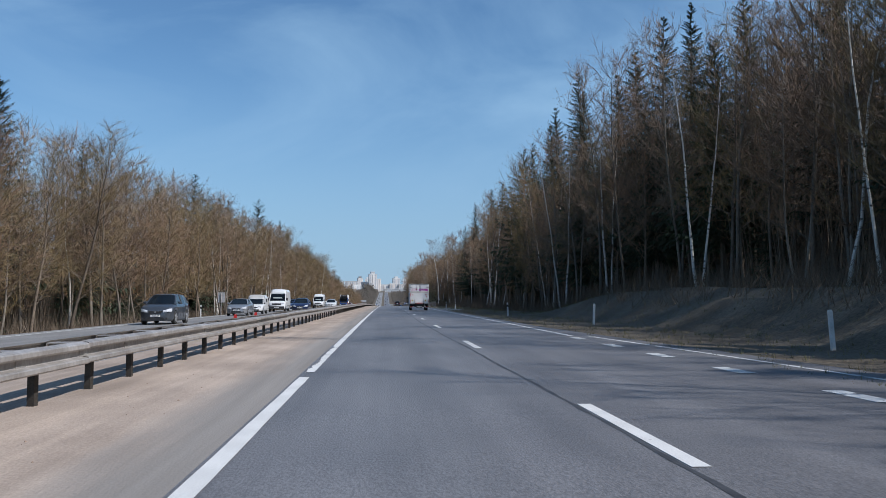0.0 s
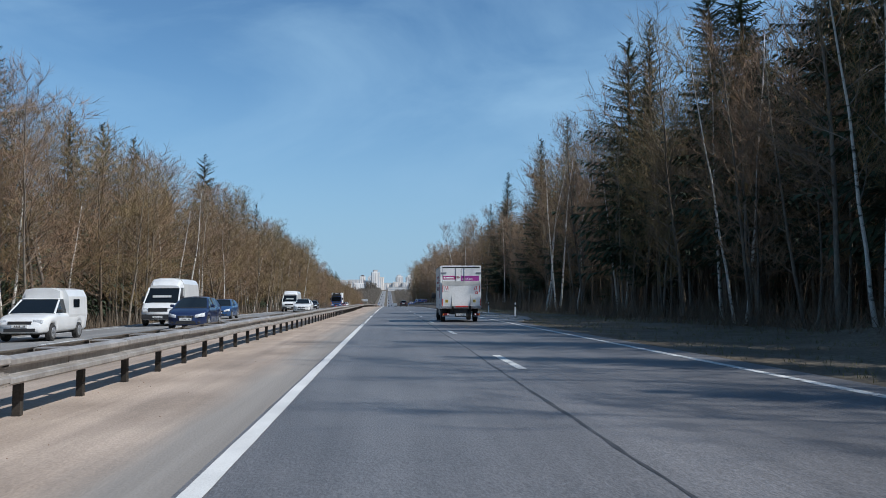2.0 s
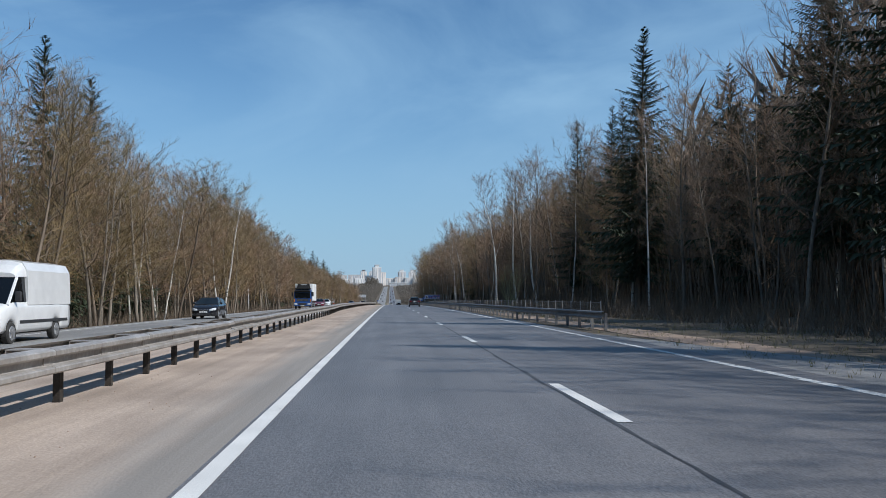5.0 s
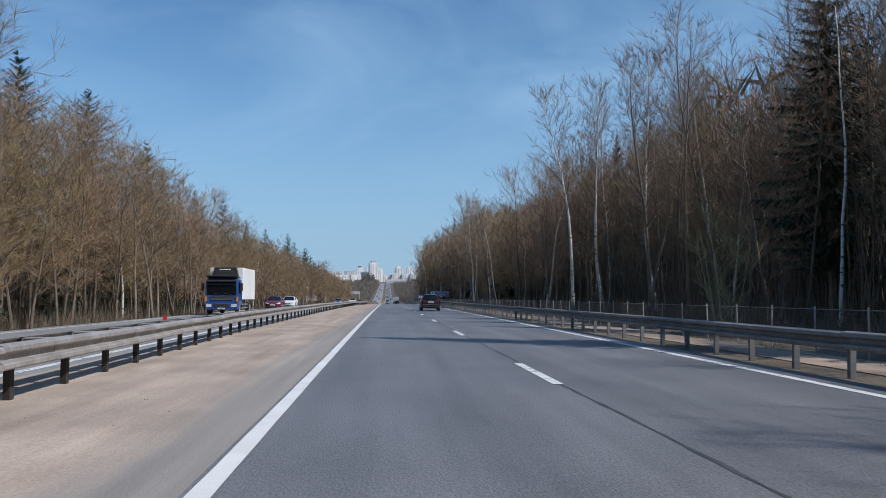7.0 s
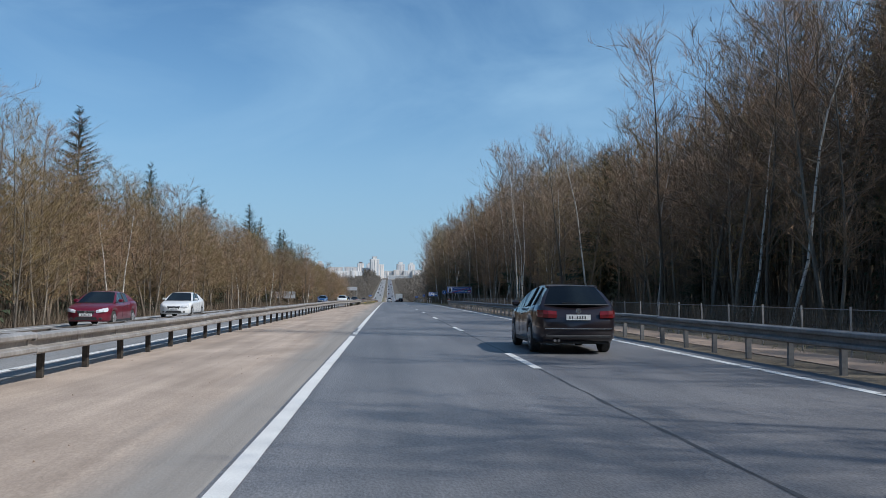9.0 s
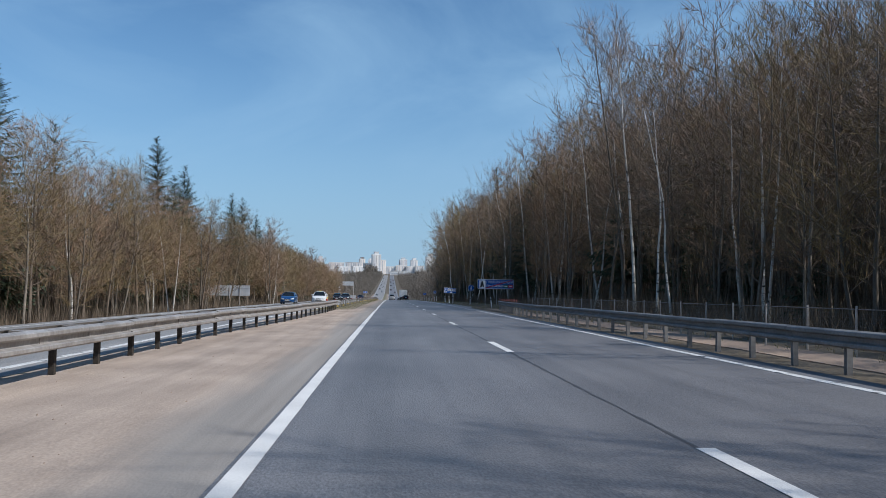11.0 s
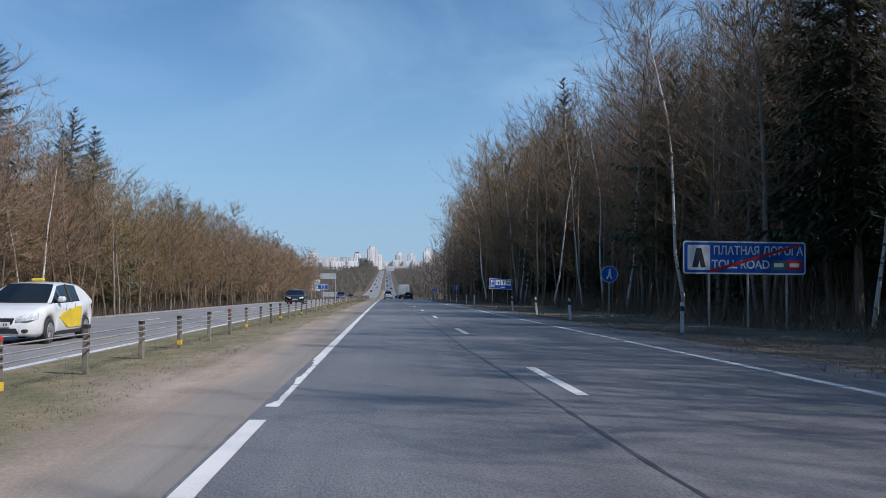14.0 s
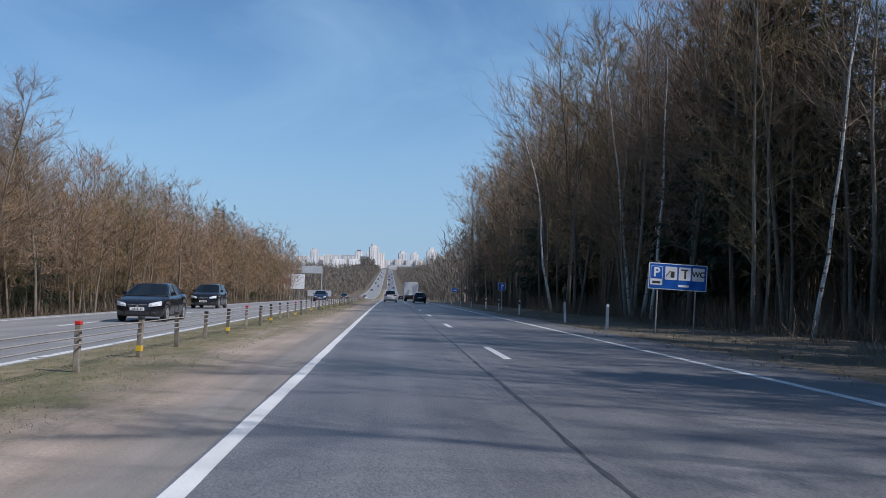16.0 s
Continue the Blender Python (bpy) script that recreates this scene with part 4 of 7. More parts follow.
def woods(side, y0, y1, near, seed):
    """Trees along one side of the road: the front edge as single trees, the deeper rows joined."""
    rnd = random.Random(seed)
    mass = []
    for off, width, step, mix in (
            (0.0, 3.4, 2.9 if side < 0 else 3.6, (("brown", 5 if side < 0 else 2.5), ("olive", 6 if side < 0 else 1.0), ("birch", 0.9 if side < 0 else 0.6), ("lone", 0.01 if side < 0 else 0.9))),
            (3.2, 3.0, 2.7 if side < 0 else 3.2, (("bulk", 8), ("spruce", 0.4 if side < 0 else 1.0))),
            (4.5, 4.0, 8.5, (("young_spruce", 1),)),
            (6.5, 6.0, 4.8, (("bulk", 6), ("back_spruce", 1.6))),
            (12.0, 5.0, 4.0 if side > 0 else 7.0, (("back_spruce", 1), ("bulk", 2)))):
        y = y0
        while y < y1:
            names, weights = zip(*mix)
            if side > 0:
                weights = [w * (1.3 if "spruce" in n and y < 150 else 2.0 if "spruce" in n and y > 425 else 0.3 if "spruce" in n and y < 425 else 1) for n, w in zip(names, weights)]
            kind = rnd.choices(names, weights)[0]
            if side < 0:
                x = -17.0 - off - rnd.uniform(0, width)
                size = (rnd.uniform(0.74, 0.94) + 0.014 * off) * (1.15 + 0.10 * smooth_step(80, 120, y) - 0.27 * smooth_step(275, 312, y) - 0.16 * smooth_step(62, 40, y))
                if "spruce" in kind:
                    size = rnd.uniform(0.75, 0.95)
                if kind == "birch":
                    size *= 0.82
            else:
                edge = 16.6 + 1.6 * smooth_step(70, 50, y) + 3.4 * smooth_step(150, 170, y) * smooth_step(300, 285, y)
                x = edge + off + rnd.uniform(0, width)
                size = right_size(y) * rnd.uniform(0.85, 1.08)
                if kind == "lone":
                    size *= 0.86
                if "spruce" in kind:
                    size = (right_size(y) - 0.18 * smooth_step(130, 100, y) - 0.22 * smooth_step(372, 392, y)) * rnd.uniform(0.75, 1.0)
                if 460 < y < 467 or 495 < y < 503.5:
                    y += 2.5
                    continue
                if off == 0.0 and 252 < y < 297:
                    x += 3.2
                if off == 12.0 and 140 < y < 425:
                    y += 6
                    continue
                # Taller back row, added to keep the sun off the crowns in front.
                if off == 12.0:
                    size = (1.45 - 0.3 * smooth_step(80, 50, y)) * rnd.uniform(0.85, 1.1)
            yy = y + rnd.uniform(-1, 1)
            if kind == "young_spruce":
                size = rnd.uniform(0.7, 1.3)
            if side < 0 and 424 < y < 447 and x > -23.5:
                x -= 6.5
            if off == 0.0 and near[0] < y < near[1]:
                plant(kind, x, yy, size, rnd, 1.14 if side < 0 else 0.9)
            elif kind == "spruce" and off < 4:
                plant(kind, x, yy, size, rnd)
            else:
                if "spruce" not in kind:
                    kind = "bulk"
                proto = rnd.choice(kinds[kind])
                m, sc = tree_pose(x, yy, size, rnd, 1.0 if side < 0 else 0.9)
                mass += [(c.data, m @ Matrix.Diagonal((*sc, 1))) for c in proto.children]
            y += step * rnd.uniform(0.7, 1.3)
    joined("woods", mass, [M["bark"], M["grey_bark"], M["twig"], M["grey_twig"], M["olive_twig"], M["needle"]], "dense bare woods with some spruces behind the front trees")


woods(-1, 22, 640, (22, 540), 41)
woods(1, -24, 660, (2, 560), 43)
# trees that stand out of the wood's edge: kind, x, y, height
STAND_OUT = [("spruce", -24, 57, 16.8), ("spruce", -24, 95, 15.2), ("spruce", -23, 106, 17), ("spruce", -24, 143, 17.6), ("spruce", -25, 178, 18.6), ("spruce", -23.5, 187, 16),
             ("spruce", -24, 205, 18), ("spruce", -23, 211, 16.6), ("spruce", -24, 275, 16), ("spruce", -24, 262, 16.4), ("spruce", -23, 290, 15.5), ("spruce", -24, 333, 17), ("spruce", -24, 352, 15.6),
             ("spruce", -24, 377, 15.4), ("spruce", -22.5, 412, 17), ("spruce", -23, 422, 15.8), ("spruce", -26, 432, 16.5), ("spruce", -26, 439, 16), ("spruce", -23.5, 453, 16.8), ("spruce", -23.5, 467, 16.6), ("spruce", -24, 480, 15.5), ("spruce", -23, 120, 15), ("spruce", -24, 132, 16.4), ("spruce", -24, 314, 15.6), ("spruce", -23.5, 299, 16), ("spruce", -24, 528, 13.4),
             ("tall_spruce", 22.5, 246, 22), ("tall_spruce", 23, 236, 22), ("tall_spruce", 22.5, 229, 21), ("tall_spruce", 21, 217, 25), ("tall_spruce", 21, 175, 23.5), ("tall_spruce", 23, 186, 22), ("tall_spruce", 22, 70, 22.5), ("tall_spruce", 20.5, 88, 24), ("tall_spruce", 20.8, 104, 24), ("tall_spruce", 20.5, 123, 23.5), ("tall_spruce", 20.8, 155, 22),
             # The nine spruces from (27, 306) on are added to darken gaps of sky.
             ("tall_spruce", 26.5, 540, 33), ("tall_spruce", 27, 306, 21), ("tall_spruce", 29, 314, 21), ("tall_spruce", 27, 322, 20.5), ("tall_spruce", 28, 330, 20), ("tall_spruce", 28, 472, 24), ("tall_spruce", 30, 480, 24), ("tall_spruce", 27.5, 488, 24), ("tall_spruce", 29, 497, 24), ("tall_spruce", 27, 506, 24),
             ("birch", -18.4, 144, 11.5), ("birch", -17.6, 236, 13.3), ("birch", -17.2, 150, 9.5), ("tall_birch", 16.7, 282, 20.6), ("tall_birch", 20.8, 287.5, 21.6), ("tall_birch", 21.8, 273, 21),
             ("tall_bare", 19.5, 259, 19), ("tall_bare", 18.8, 265, 18.5), ("tall_bare", 20.5, 271, 19.5), ("tall_bare", 23, 263, 21), ("tall_bare", 22.5, 257, 21), ("tall_bare", 23.5, 252, 22), ("tall_bare", 22, 268, 19), ("tall_bare", 22, 310, 18), ("tall_bare", 21, 299, 18.5), ("tall_bare", 20, 50, 17), ("tall_bare", 20.5, 42, 17), ("tall_bare", 21, 60, 17.5),
             ("tall_spruce", 29, 300, 23), ("tall_spruce", 22.5, 79, 23.5), ("tall_spruce", 23, 84, 22.5), ("tall_spruce", 21.5, 96, 24), ("tall_spruce", 22, 63, 21), ("tall_spruce", 22, 112, 23.5), ("tall_spruce", 24, 56, 20), ("tall_spruce", 25, 47, 19.5), ("tall_spruce", 24.5, 38, 19),
             ("shrub", 12.6, 235, 4.7)]
rnd_out = random.Random(47)
PATTERN = {"spruce": 16.0, "tall_spruce": 24.0, "birch": 13.0, "tall_birch": 20.0, "tall_bare": 20.0, "shrub": 4.6}
for kind, x, y, tall in STAND_OUT:
    plant(kind, x, y, tall * (1.04 if x < 0 and 110 < y < 150 else 1.14 if x < 0 and 150 < y < 295 else 1.0) / PATTERN[kind], rnd_out)
for group in kinds.values():
    for ob in group:
        for o in (*ob.children_recursive, ob):
            bpy.data.objects.remove(o)


def brushwood(name, x0, x1, y0, y1, count, tall, seed, mat, label, width=0.016, lean=0.5):
    """Undergrowth: bundles of thin dry stems."""
    rnd = random.Random(seed)
    f = Form()
    for _ in range(count):
        x, y = rnd.uniform(x0, x1), rnd.uniform(y0, y1)
        b = Vector((x, y, surface_z(x, y) - 0.1))
        h = tall * rnd.uniform(0.3, 1.0)
        for _ in range(5):
            e = b + Vector((rnd.uniform(-lean, lean), rnd.uniform(-lean, lean), rnd.uniform(0.5, 1))) * h
            blade(f, b + Vector((rnd.uniform(-0.3, 0.3), rnd.uniform(-0.3, 0.3), 0)), e, width, rnd)
    return tagged(new(name, f.raw(name, mat)), label, "undergrowth", kind="stuff")


brushwood("undergrowth", -24, -17.1, 20, 640, 9000, 2.2, 51, M["brush"], "thicket of thin dry stems under the trees")
brushwood("undergrowth", 14.5, 24, 2, 640, 9000, 2.4, 52, M["brush"], "thicket of thin dry stems under the trees")
brushwood("thicket", 22, 42, -10, 680, 16000, 17.0, 53, M["brush"], "tall dense thicket of saplings inside the woods", 0.04, 0.14)
brushwood("thicket", -42, -22, 10, 680, 13000, 10.0, 54, M["brush"], "tall dense thicket of saplings inside the woods", 0.04, 0.16)


def crown_twigs(name, crowns, per, mat, label, seed, width=0.013, length=0.95):
    """The fine outer twigs of many crowns, (x, y, foot, top, radius) each, fanning up and out from the crown's heart."""
    rng = np.random.default_rng(seed)
    verts = []
    for x, y, foot, top, radius in crowns:
        v = rng.normal(size=(per, 3))
        v /= np.linalg.norm(v, axis=1)[:, None]
        half = (top - foot) / 2
        v *= (rng.random((per, 1)) ** 0.42)
        a = np.array((x, y, foot + half)) + v * np.array((radius, radius, half))
        d = v * np.array((1.0, 1.0, 0.7)) + rng.normal(size=(per, 3)) * 0.45 + np.array((0, 0, 0.55))
        d /= np.linalg.norm(d, axis=1)[:, None]
        across = np.cross(d, rng.normal(size=(per, 3)))
        across *= width / np.linalg.norm(across, axis=1)[:, None]
        tip = a + d * length * rng.uniform(0.5, 1.2, (per, 1))
        verts.append(np.stack((a - across, a + across, tip), axis=1).reshape(-1, 3))
    co = np.concatenate(verts)
    me = bpy.data.meshes.new(name)
    me.vertices.add(len(co))
    me.vertices.foreach_set("co", co.ravel())
    me.loops.add(len(co))
    me.loops.foreach_set("vertex_index", np.arange(len(co), dtype=np.int32))
    me.polygons.add(len(co) // 3)
    me.polygons.foreach_set("loop_start", np.arange(0, len(co), 3, dtype=np.int32))
    me.materials.append(mat)
    me.update(calc_edges=True)
    return tagged(new(name, me), label, "twigs", kind="stuff")


def crown_rows(side, y0, y1, rows, seed):
    """Where the crowns of fine twigs stand along one side, as three lists to be told apart by colour."""
    rnd = random.Random(seed)
    out = ([], [], [])
    for x, step, part_of in rows:
        y = y0
        while y < y1:
            if side > 0:
                top = 13 * right_size(y) * (rnd.uniform(0.72, 0.98) + 0.10 * smooth_step(285, 305, y)) * part_of
                edge = 1.6 * smooth_step(70, 50, y) + 3.4 * smooth_step(150, 170, y) * smooth_step(300, 285, y)
                skip = x < 26 and (459 < y < 468 or 494 < y < 504)
            else:
                top = 11.2 * (1.15 + 0.10 * smooth_step(80, 120, y) - 0.27 * smooth_step(275, 312, y)) * rnd.uniform(0.72, 1.0) * part_of
                edge, skip = 0.0, 424 < y < 447
            xx = x + side * (edge + rnd.uniform(-0.9, 0.9))
            if not skip:
                g = surface_z(xx, y)
                out[rnd.choice((0, 0, 1, 1, 2))].append((xx, y, g + top * rnd.uniform(0.22, 0.4), g + top, rnd.uniform(1.5, 2.5)))
            y += step * rnd.uniform(0.6, 1.4)
    return out


for crown_set, tone in zip(crown_rows(-1, 24, 640, ((-19.0, 3.2, 0.86), (-22.0, 3.0, 1.0)), 71), ("olive_twig", "twig", "dark_twig")):
    crown_twigs("crown_twigs", crown_set, 560, M[tone], "fine bare twigs of the roadside crowns", 72, 0.015)
# Two of the three sets use the twig colour with shade in it.
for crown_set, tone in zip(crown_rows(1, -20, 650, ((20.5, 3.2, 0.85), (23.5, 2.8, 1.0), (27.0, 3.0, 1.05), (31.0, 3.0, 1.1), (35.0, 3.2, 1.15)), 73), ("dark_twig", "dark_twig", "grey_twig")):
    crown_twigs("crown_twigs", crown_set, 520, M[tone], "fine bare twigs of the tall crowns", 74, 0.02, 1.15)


def far_trees(name, rows, seed, label):
    """Woods in the distance: many crude crowns of twigs round short trunks."""
    rnd = random.Random(seed)
    f = Form()
    for x0, x1, y0, y1, count, tall, twigs, width in rows:
        for _ in range(count):
            x, y = rnd.uniform(x0, x1), rnd.uniform(y0, y1)
            h = tall * rnd.uniform(0.7, 1.1)
            b = Vector((x, y, surface_z(x, y)))
            f.tube([b, b + Vector((0, 0, h * 0.8))], [0.2, 0.05], 4, caps=False)
            for _ in range(twigs):
                a, u = rnd.uniform(0, 6.28), rnd.random()
                r = h * 0.22 * math.sin(math.pi * (0.2 + 0.8 * u)) ** 0.6 * math.sqrt(rnd.random())
                p = b + Vector((r * math.cos(a), r * math.sin(a), h * (0.06 + 0.86 * u)))
                e = p + Vector((rnd.uniform(-0.6, 0.6), rnd.uniform(-0.6, 0.6), rnd.uniform(0.1, 1))).normalized() * h * 0.16
                blade(f, p, e, width * h, rnd)
    return tagged(new(name, f.raw(name, M["far_wood"])), label, "woods", kind="stuff")


far_trees("woods_behind", [(-52, -34, 10, 640, 600, 13, 60, 0.012), (30, 56, -40, 680, 1300, 21, 60, 0.012), (-190, -52, -70, 680, 900, 13, 30, 0.012), (56, 190, -70, 680, 900, 18, 30, 0.012)], 61, "deep bare woods behind the roadside trees")
far_trees("distant_woods", [(-75, -24, 640, 1150, 700, 13, 70, 0.008), (17, 75, 645, 1150, 800, 20, 110, 0.0048), (-70, -19, 1150, 2380, 1900, 12, 44, 0.0135), (-240, -70, 1150, 2400, 700, 13, 34, 0.022),
                            (13, 70, 1150, 2000, 1400, 12, 44, 0.0135), (55, 110, 2000, 2400, 500, 12, 34, 0.022), (70, 240, 1150, 2400, 700, 14, 34, 0.022), (-52, -28, 2150, 2250, 60, 26, 40, 0.02)], 62, "hazy bare woods on the far slope")


def tufts(name, bands, seed, mat, label):
    """Short dry grass blades and litter in bands (x0, x1, y0, y1, count, height)."""
    rnd = random.Random(seed)
    f = Form()
    for x0, x1, y0, y1, count, tall in bands:
        for _ in range(count):
            x, y = rnd.uniform(x0, x1), rnd.uniform(y0, y1)
            b = Vector((x, y, surface_z(x, y) - 0.02))
            for _ in range(4):
                c = b + Vector((rnd.uniform(-0.06, 0.06), rnd.uniform(-0.06, 0.06), 0))
                blade(f, c, c + Vector((rnd.uniform(-0.6, 0.6), rnd.uniform(-0.6, 0.6), 1)) * tall * rnd.uniform(0.4, 1), 0.006, rnd)
    return tagged(new(name, f.raw(name, mat)), label, "grass", kind="stuff")


M["straw"] = material("dry_straw", (0.21, 0.18, 0.085), (0.12, 0.125, 0.05), scale=0.8, fine=9, rough=0.9, space="World", grain=0.4)
tufts("grass_tufts", [(-5.6, -3.0, 389, 560, 13000, 0.055), (7.1, 10.5, 0, 180, 1600, 0.16), (9.6, 15.5, 180, 560, 4200, 0.20), (7.2, 9.8, 400, 560, 1200, 0.12), (10.5, 16, 0, 180, 2600, 0.22), (-17.8, -16.7, 20, 560, 2600, 0.25)], 55, M["straw"], "tufts of short dry grass")


def stones(name, bands, seed, mat, label):
    """Loose stones and crumbs of asphalt, lying in bands (x0, x1, y0, y1, count)."""
    rnd = random.Random(seed)
    f = Form()
    for x0, x1, y0, y1, count in bands:
        for _ in range(count):
            x, y, r = rnd.uniform(x0, x1), rnd.uniform(y0, y1), rnd.uniform(0.004, 0.016)
            z = surface_z(x, y)
            c = [(x + r * rnd.uniform(0.6, 1.2) * math.cos(a), y + r * rnd.uniform(0.6, 1.2) * math.sin(a), z - 0.004) for a in (0.2, 1.8, 3.4, 4.9)]
            f.add(c + [(x, y, z + r * rnd.uniform(0.4, 0.9))], [(0, 1, 4), (1, 2, 4), (2, 3, 4), (3, 0, 4)])
    return tagged(new(name, f.raw(name, mat)), label, "gravel", kind="stuff")


stones("loose_stones", [(-5.0, -2.4, -5, 480, 1700), (6.8, 8.2, 0, 480, 1000)], 56, M["sand"], "scattered small stones and crumbs")

# ---- the town on the hill ----


def apartment_house(x, y, w, d, tall, turn, warm, crown=0.0):
    """A white block of flats: walls, roof, bays of windows and balconies storey by storey, and a roof turret on the towers."""
    z0 = road_z(min(y, 2480)) - 6
    h = tall + 6
    house = thing("apartment_house", "white high-rise apartment house in the distant town" if tall > 40 else "long white apartment house in the distant town", "building", "apartment houses of the town",
                  at=Matrix.Translation((x, y, z0)) @ Matrix.Rotation(radians(turn), 4, "Z"))
    wall = M["house_warm"] if warm else M["house_white"]
    part("wall", Form().box(-w / 2, w / 2, -d / 2, d / 2, 0, h), wall, house)
    part("roof", Form().box(-w / 2 - 0.4, w / 2 + 0.4, -d / 2 - 0.4, d / 2 + 0.4, h, h + 1.2), M["house_white"], house)
    if crown:
        part("roof_turret", Form().box(-w / 4, w / 4, -d / 3, d / 3, h + 1.2, h + crown).box(-w / 4 - 0.7, w / 4 + 0.7, -d / 3 - 0.7, d / 3 + 0.7, h + crown, h + crown + 1.5), M["house_roof"] if warm else wall, house)
    cols = max(2, int(w / 6.2))
    bay = Form().box(-1.3, 1.3, -0.3, 0.12, 7, h - 1.5).mesh("window_bay", M["house_window"])
    balcony = Form().box(-1.2, 1.2, -1.1, 0.1, 5, h - 1).mesh("balcony_bay", M["house_warm"])
    for k in range(cols):
        m = Matrix.Translation((-w / 2 + (k + 0.5) * w / cols, -d / 2, 0))
        put("window_bay" if k % 3 != 1 else "balcony_bay", bay if k % 3 != 1 else balcony, house, m)
    return house


# towers and slabs from west to east: x, y, width, depth, height, turn, warm, turret
TOWN = [(-262, 2650, 46, 14, 34, 6, 1, 0), (-214, 2680, 34, 16, 34, 12, 0, 0), (-180, 2640, 19, 15, 46, 10, 0, 6), (-164, 2680, 30, 14, 34, 4, 0, 0), (-140, 2660, 40, 14, 38, 5, 1, 0), (-122, 2600, 30, 13, 26, 14, 0, 0), (-100, 2700, 38, 14, 40, 0, 0, 0),
        (-84, 2610, 28, 13, 27, 18, 0, 0), (-76, 2720, 15, 15, 50, 10, 1, 4), (-58, 2640, 24, 14, 36, 8, 0, 0), (-53, 2730, 14, 14, 48, 4, 0, 4), (-37, 2620, 22, 18, 58, 12, 0, 7), (-20, 2660, 13, 15, 46, 12, 1, 0), (0, 2700, 26, 14, 30, 2, 0, 0), (27, 2690, 26, 14, 33, 6, 1, 0),
        (33, 2740, 20, 16, 50, 10, 0, 5), (52, 2680, 22, 14, 31, 4, 0, 0), (63, 2740, 18, 16, 49, 8, 0, 5), (76, 2670, 22, 14, 32, 6, 1, 0), (104, 2690, 24, 17, 56, 10, 0, 8), (128, 2650, 24, 15, 44, 12, 1, 0), (150, 2680, 20, 16, 54, 8, 0, 6), (188, 2660, 40, 14, 38, 5, 0, 0), (236, 2680, 24, 16, 50, 10, 1, 6)]
for x, y, w, d, tall, turn, warm, turret in TOWN:
    apartment_house(x, y, w, d, tall - 5, turn, warm, turret)
mall = thing("shopping_hall", "long low white hall at the end of the road", "building", at=Matrix.Translation((24, 2480, road_z(2480))))
part("wall", Form().box(-25, 25, 0, 30, -3, 9), M["house_white"], mall)
part("roof", Form().box(-26, 26, -1, 31, 9, 10.5), M["house_white"], mall)
part("window_band", Form().box(-22, 22, -0.3, 0.1, 2, 5), M["house_window"], mall)

# ---- vehicles ----


def paint(name, a, metal=0.0, rough=0.35, dirt=0.12):
    return material(name, a, tuple(c * (1 - dirt) for c in a), scale=1.5, fine=25, rough=rough, metal=metal, grain=0.05, coat=0.6)


def glass_material():
    m = bpy.data.materials.new("tinted_glass")
    m.use_nodes = True
    p = m.node_tree.nodes["Principled BSDF"]
    p.inputs["Base Color"].default_value = (0.006, 0.008, 0.010, 1)
    p.inputs["Roughness"].default_value = 0.06
    p.inputs["Specular IOR Level"].default_value = 0.4
    return m


M["glass"] = glass_material()
M["rubber"] = material("tyre_rubber", (0.022, 0.022, 0.022), (0.04, 0.038, 0.035), scale=6, fine=60, rough=0.85)
M["alloy"] = material("alloy_rim", (0.42, 0.42, 0.43), (0.30, 0.30, 0.30), scale=6, fine=40, rough=0.4, metal=0.6)
M["steel_rim"] = material("steel_rim", (0.16, 0.16, 0.16), (0.10, 0.10, 0.10), scale=6, fine=40, rough=0.6, metal=0.3)
M["chassis"] = material("black_chassis", (0.018, 0.018, 0.019), (0.035, 0.033, 0.03), scale=3, fine=30, rough=0.7)
M["lamp_clear"] = material("clear_lamp", (0.72, 0.74, 0.76), (0.5, 0.52, 0.55), scale=10, fine=40, rough=0.12)
M["lamp_red"] = material("red_lamp", (0.17, 0.012, 0.014), (0.11, 0.009, 0.010), scale=10, fine=40, rough=0.15)
M["lamp_amber"] = material("amber_lamp", (0.75, 0.25, 0.02), (0.6, 0.18, 0.02), scale=10, fine=40, rough=0.15)
M["plate"] = material("number_plate", (0.75, 0.75, 0.73), (0.65, 0.65, 0.63), scale=6, fine=40, rough=0.5, grain=0.06)
M["ink"] = material("black_ink", (0.03, 0.03, 0.035), (0.05, 0.05, 0.055), scale=6, rough=0.6)
M["chrome"] = material("chrome_trim", (0.65, 0.65, 0.66), (0.5, 0.5, 0.5), scale=5, rough=0.15, metal=0.9)
M["box_white"] = material("truck_white", (0.76, 0.755, 0.735), (0.66, 0.65, 0.62), scale=1.1, fine=16, rough=0.5, grain=0.07, contrast=(0.45, 0.75))
M["lift_grey"] = material("lift_plate", (0.60, 0.585, 0.54), (0.47, 0.455, 0.42), scale=2.0, fine=50, rough=0.6, grain=0.12)
M["crimson"] = material("crimson_print", (0.30, 0.025, 0.055), (0.22, 0.02, 0.05), scale=2, fine=20, rough=0.5, grain=0.1)
M["magenta"] = material("magenta_print", (0.42, 0.035, 0.16), (0.30, 0.03, 0.20), scale=1.2, fine=20, rough=0.5, grain=0.06)
M["purple"] = material("purple_print", (0.24, 0.045, 0.32), (0.33, 0.04, 0.24), scale=1.0, fine=20, rough=0.5, grain=0.06)
M["plum"] = material("plum_letters", (0.10, 0.015, 0.045), (0.08, 0.012, 0.04), scale=3, rough=0.5)
M["white_print"] = material("white_print", (0.78, 0.78, 0.77), (0.70, 0.70, 0.69), scale=3, fine=30, rough=0.5, grain=0.05)
M["red_tape"] = material("red_tape", (0.55, 0.035, 0.03), (0.45, 0.03, 0.025), scale=3, fine=20, rough=0.4, grain=0.1)
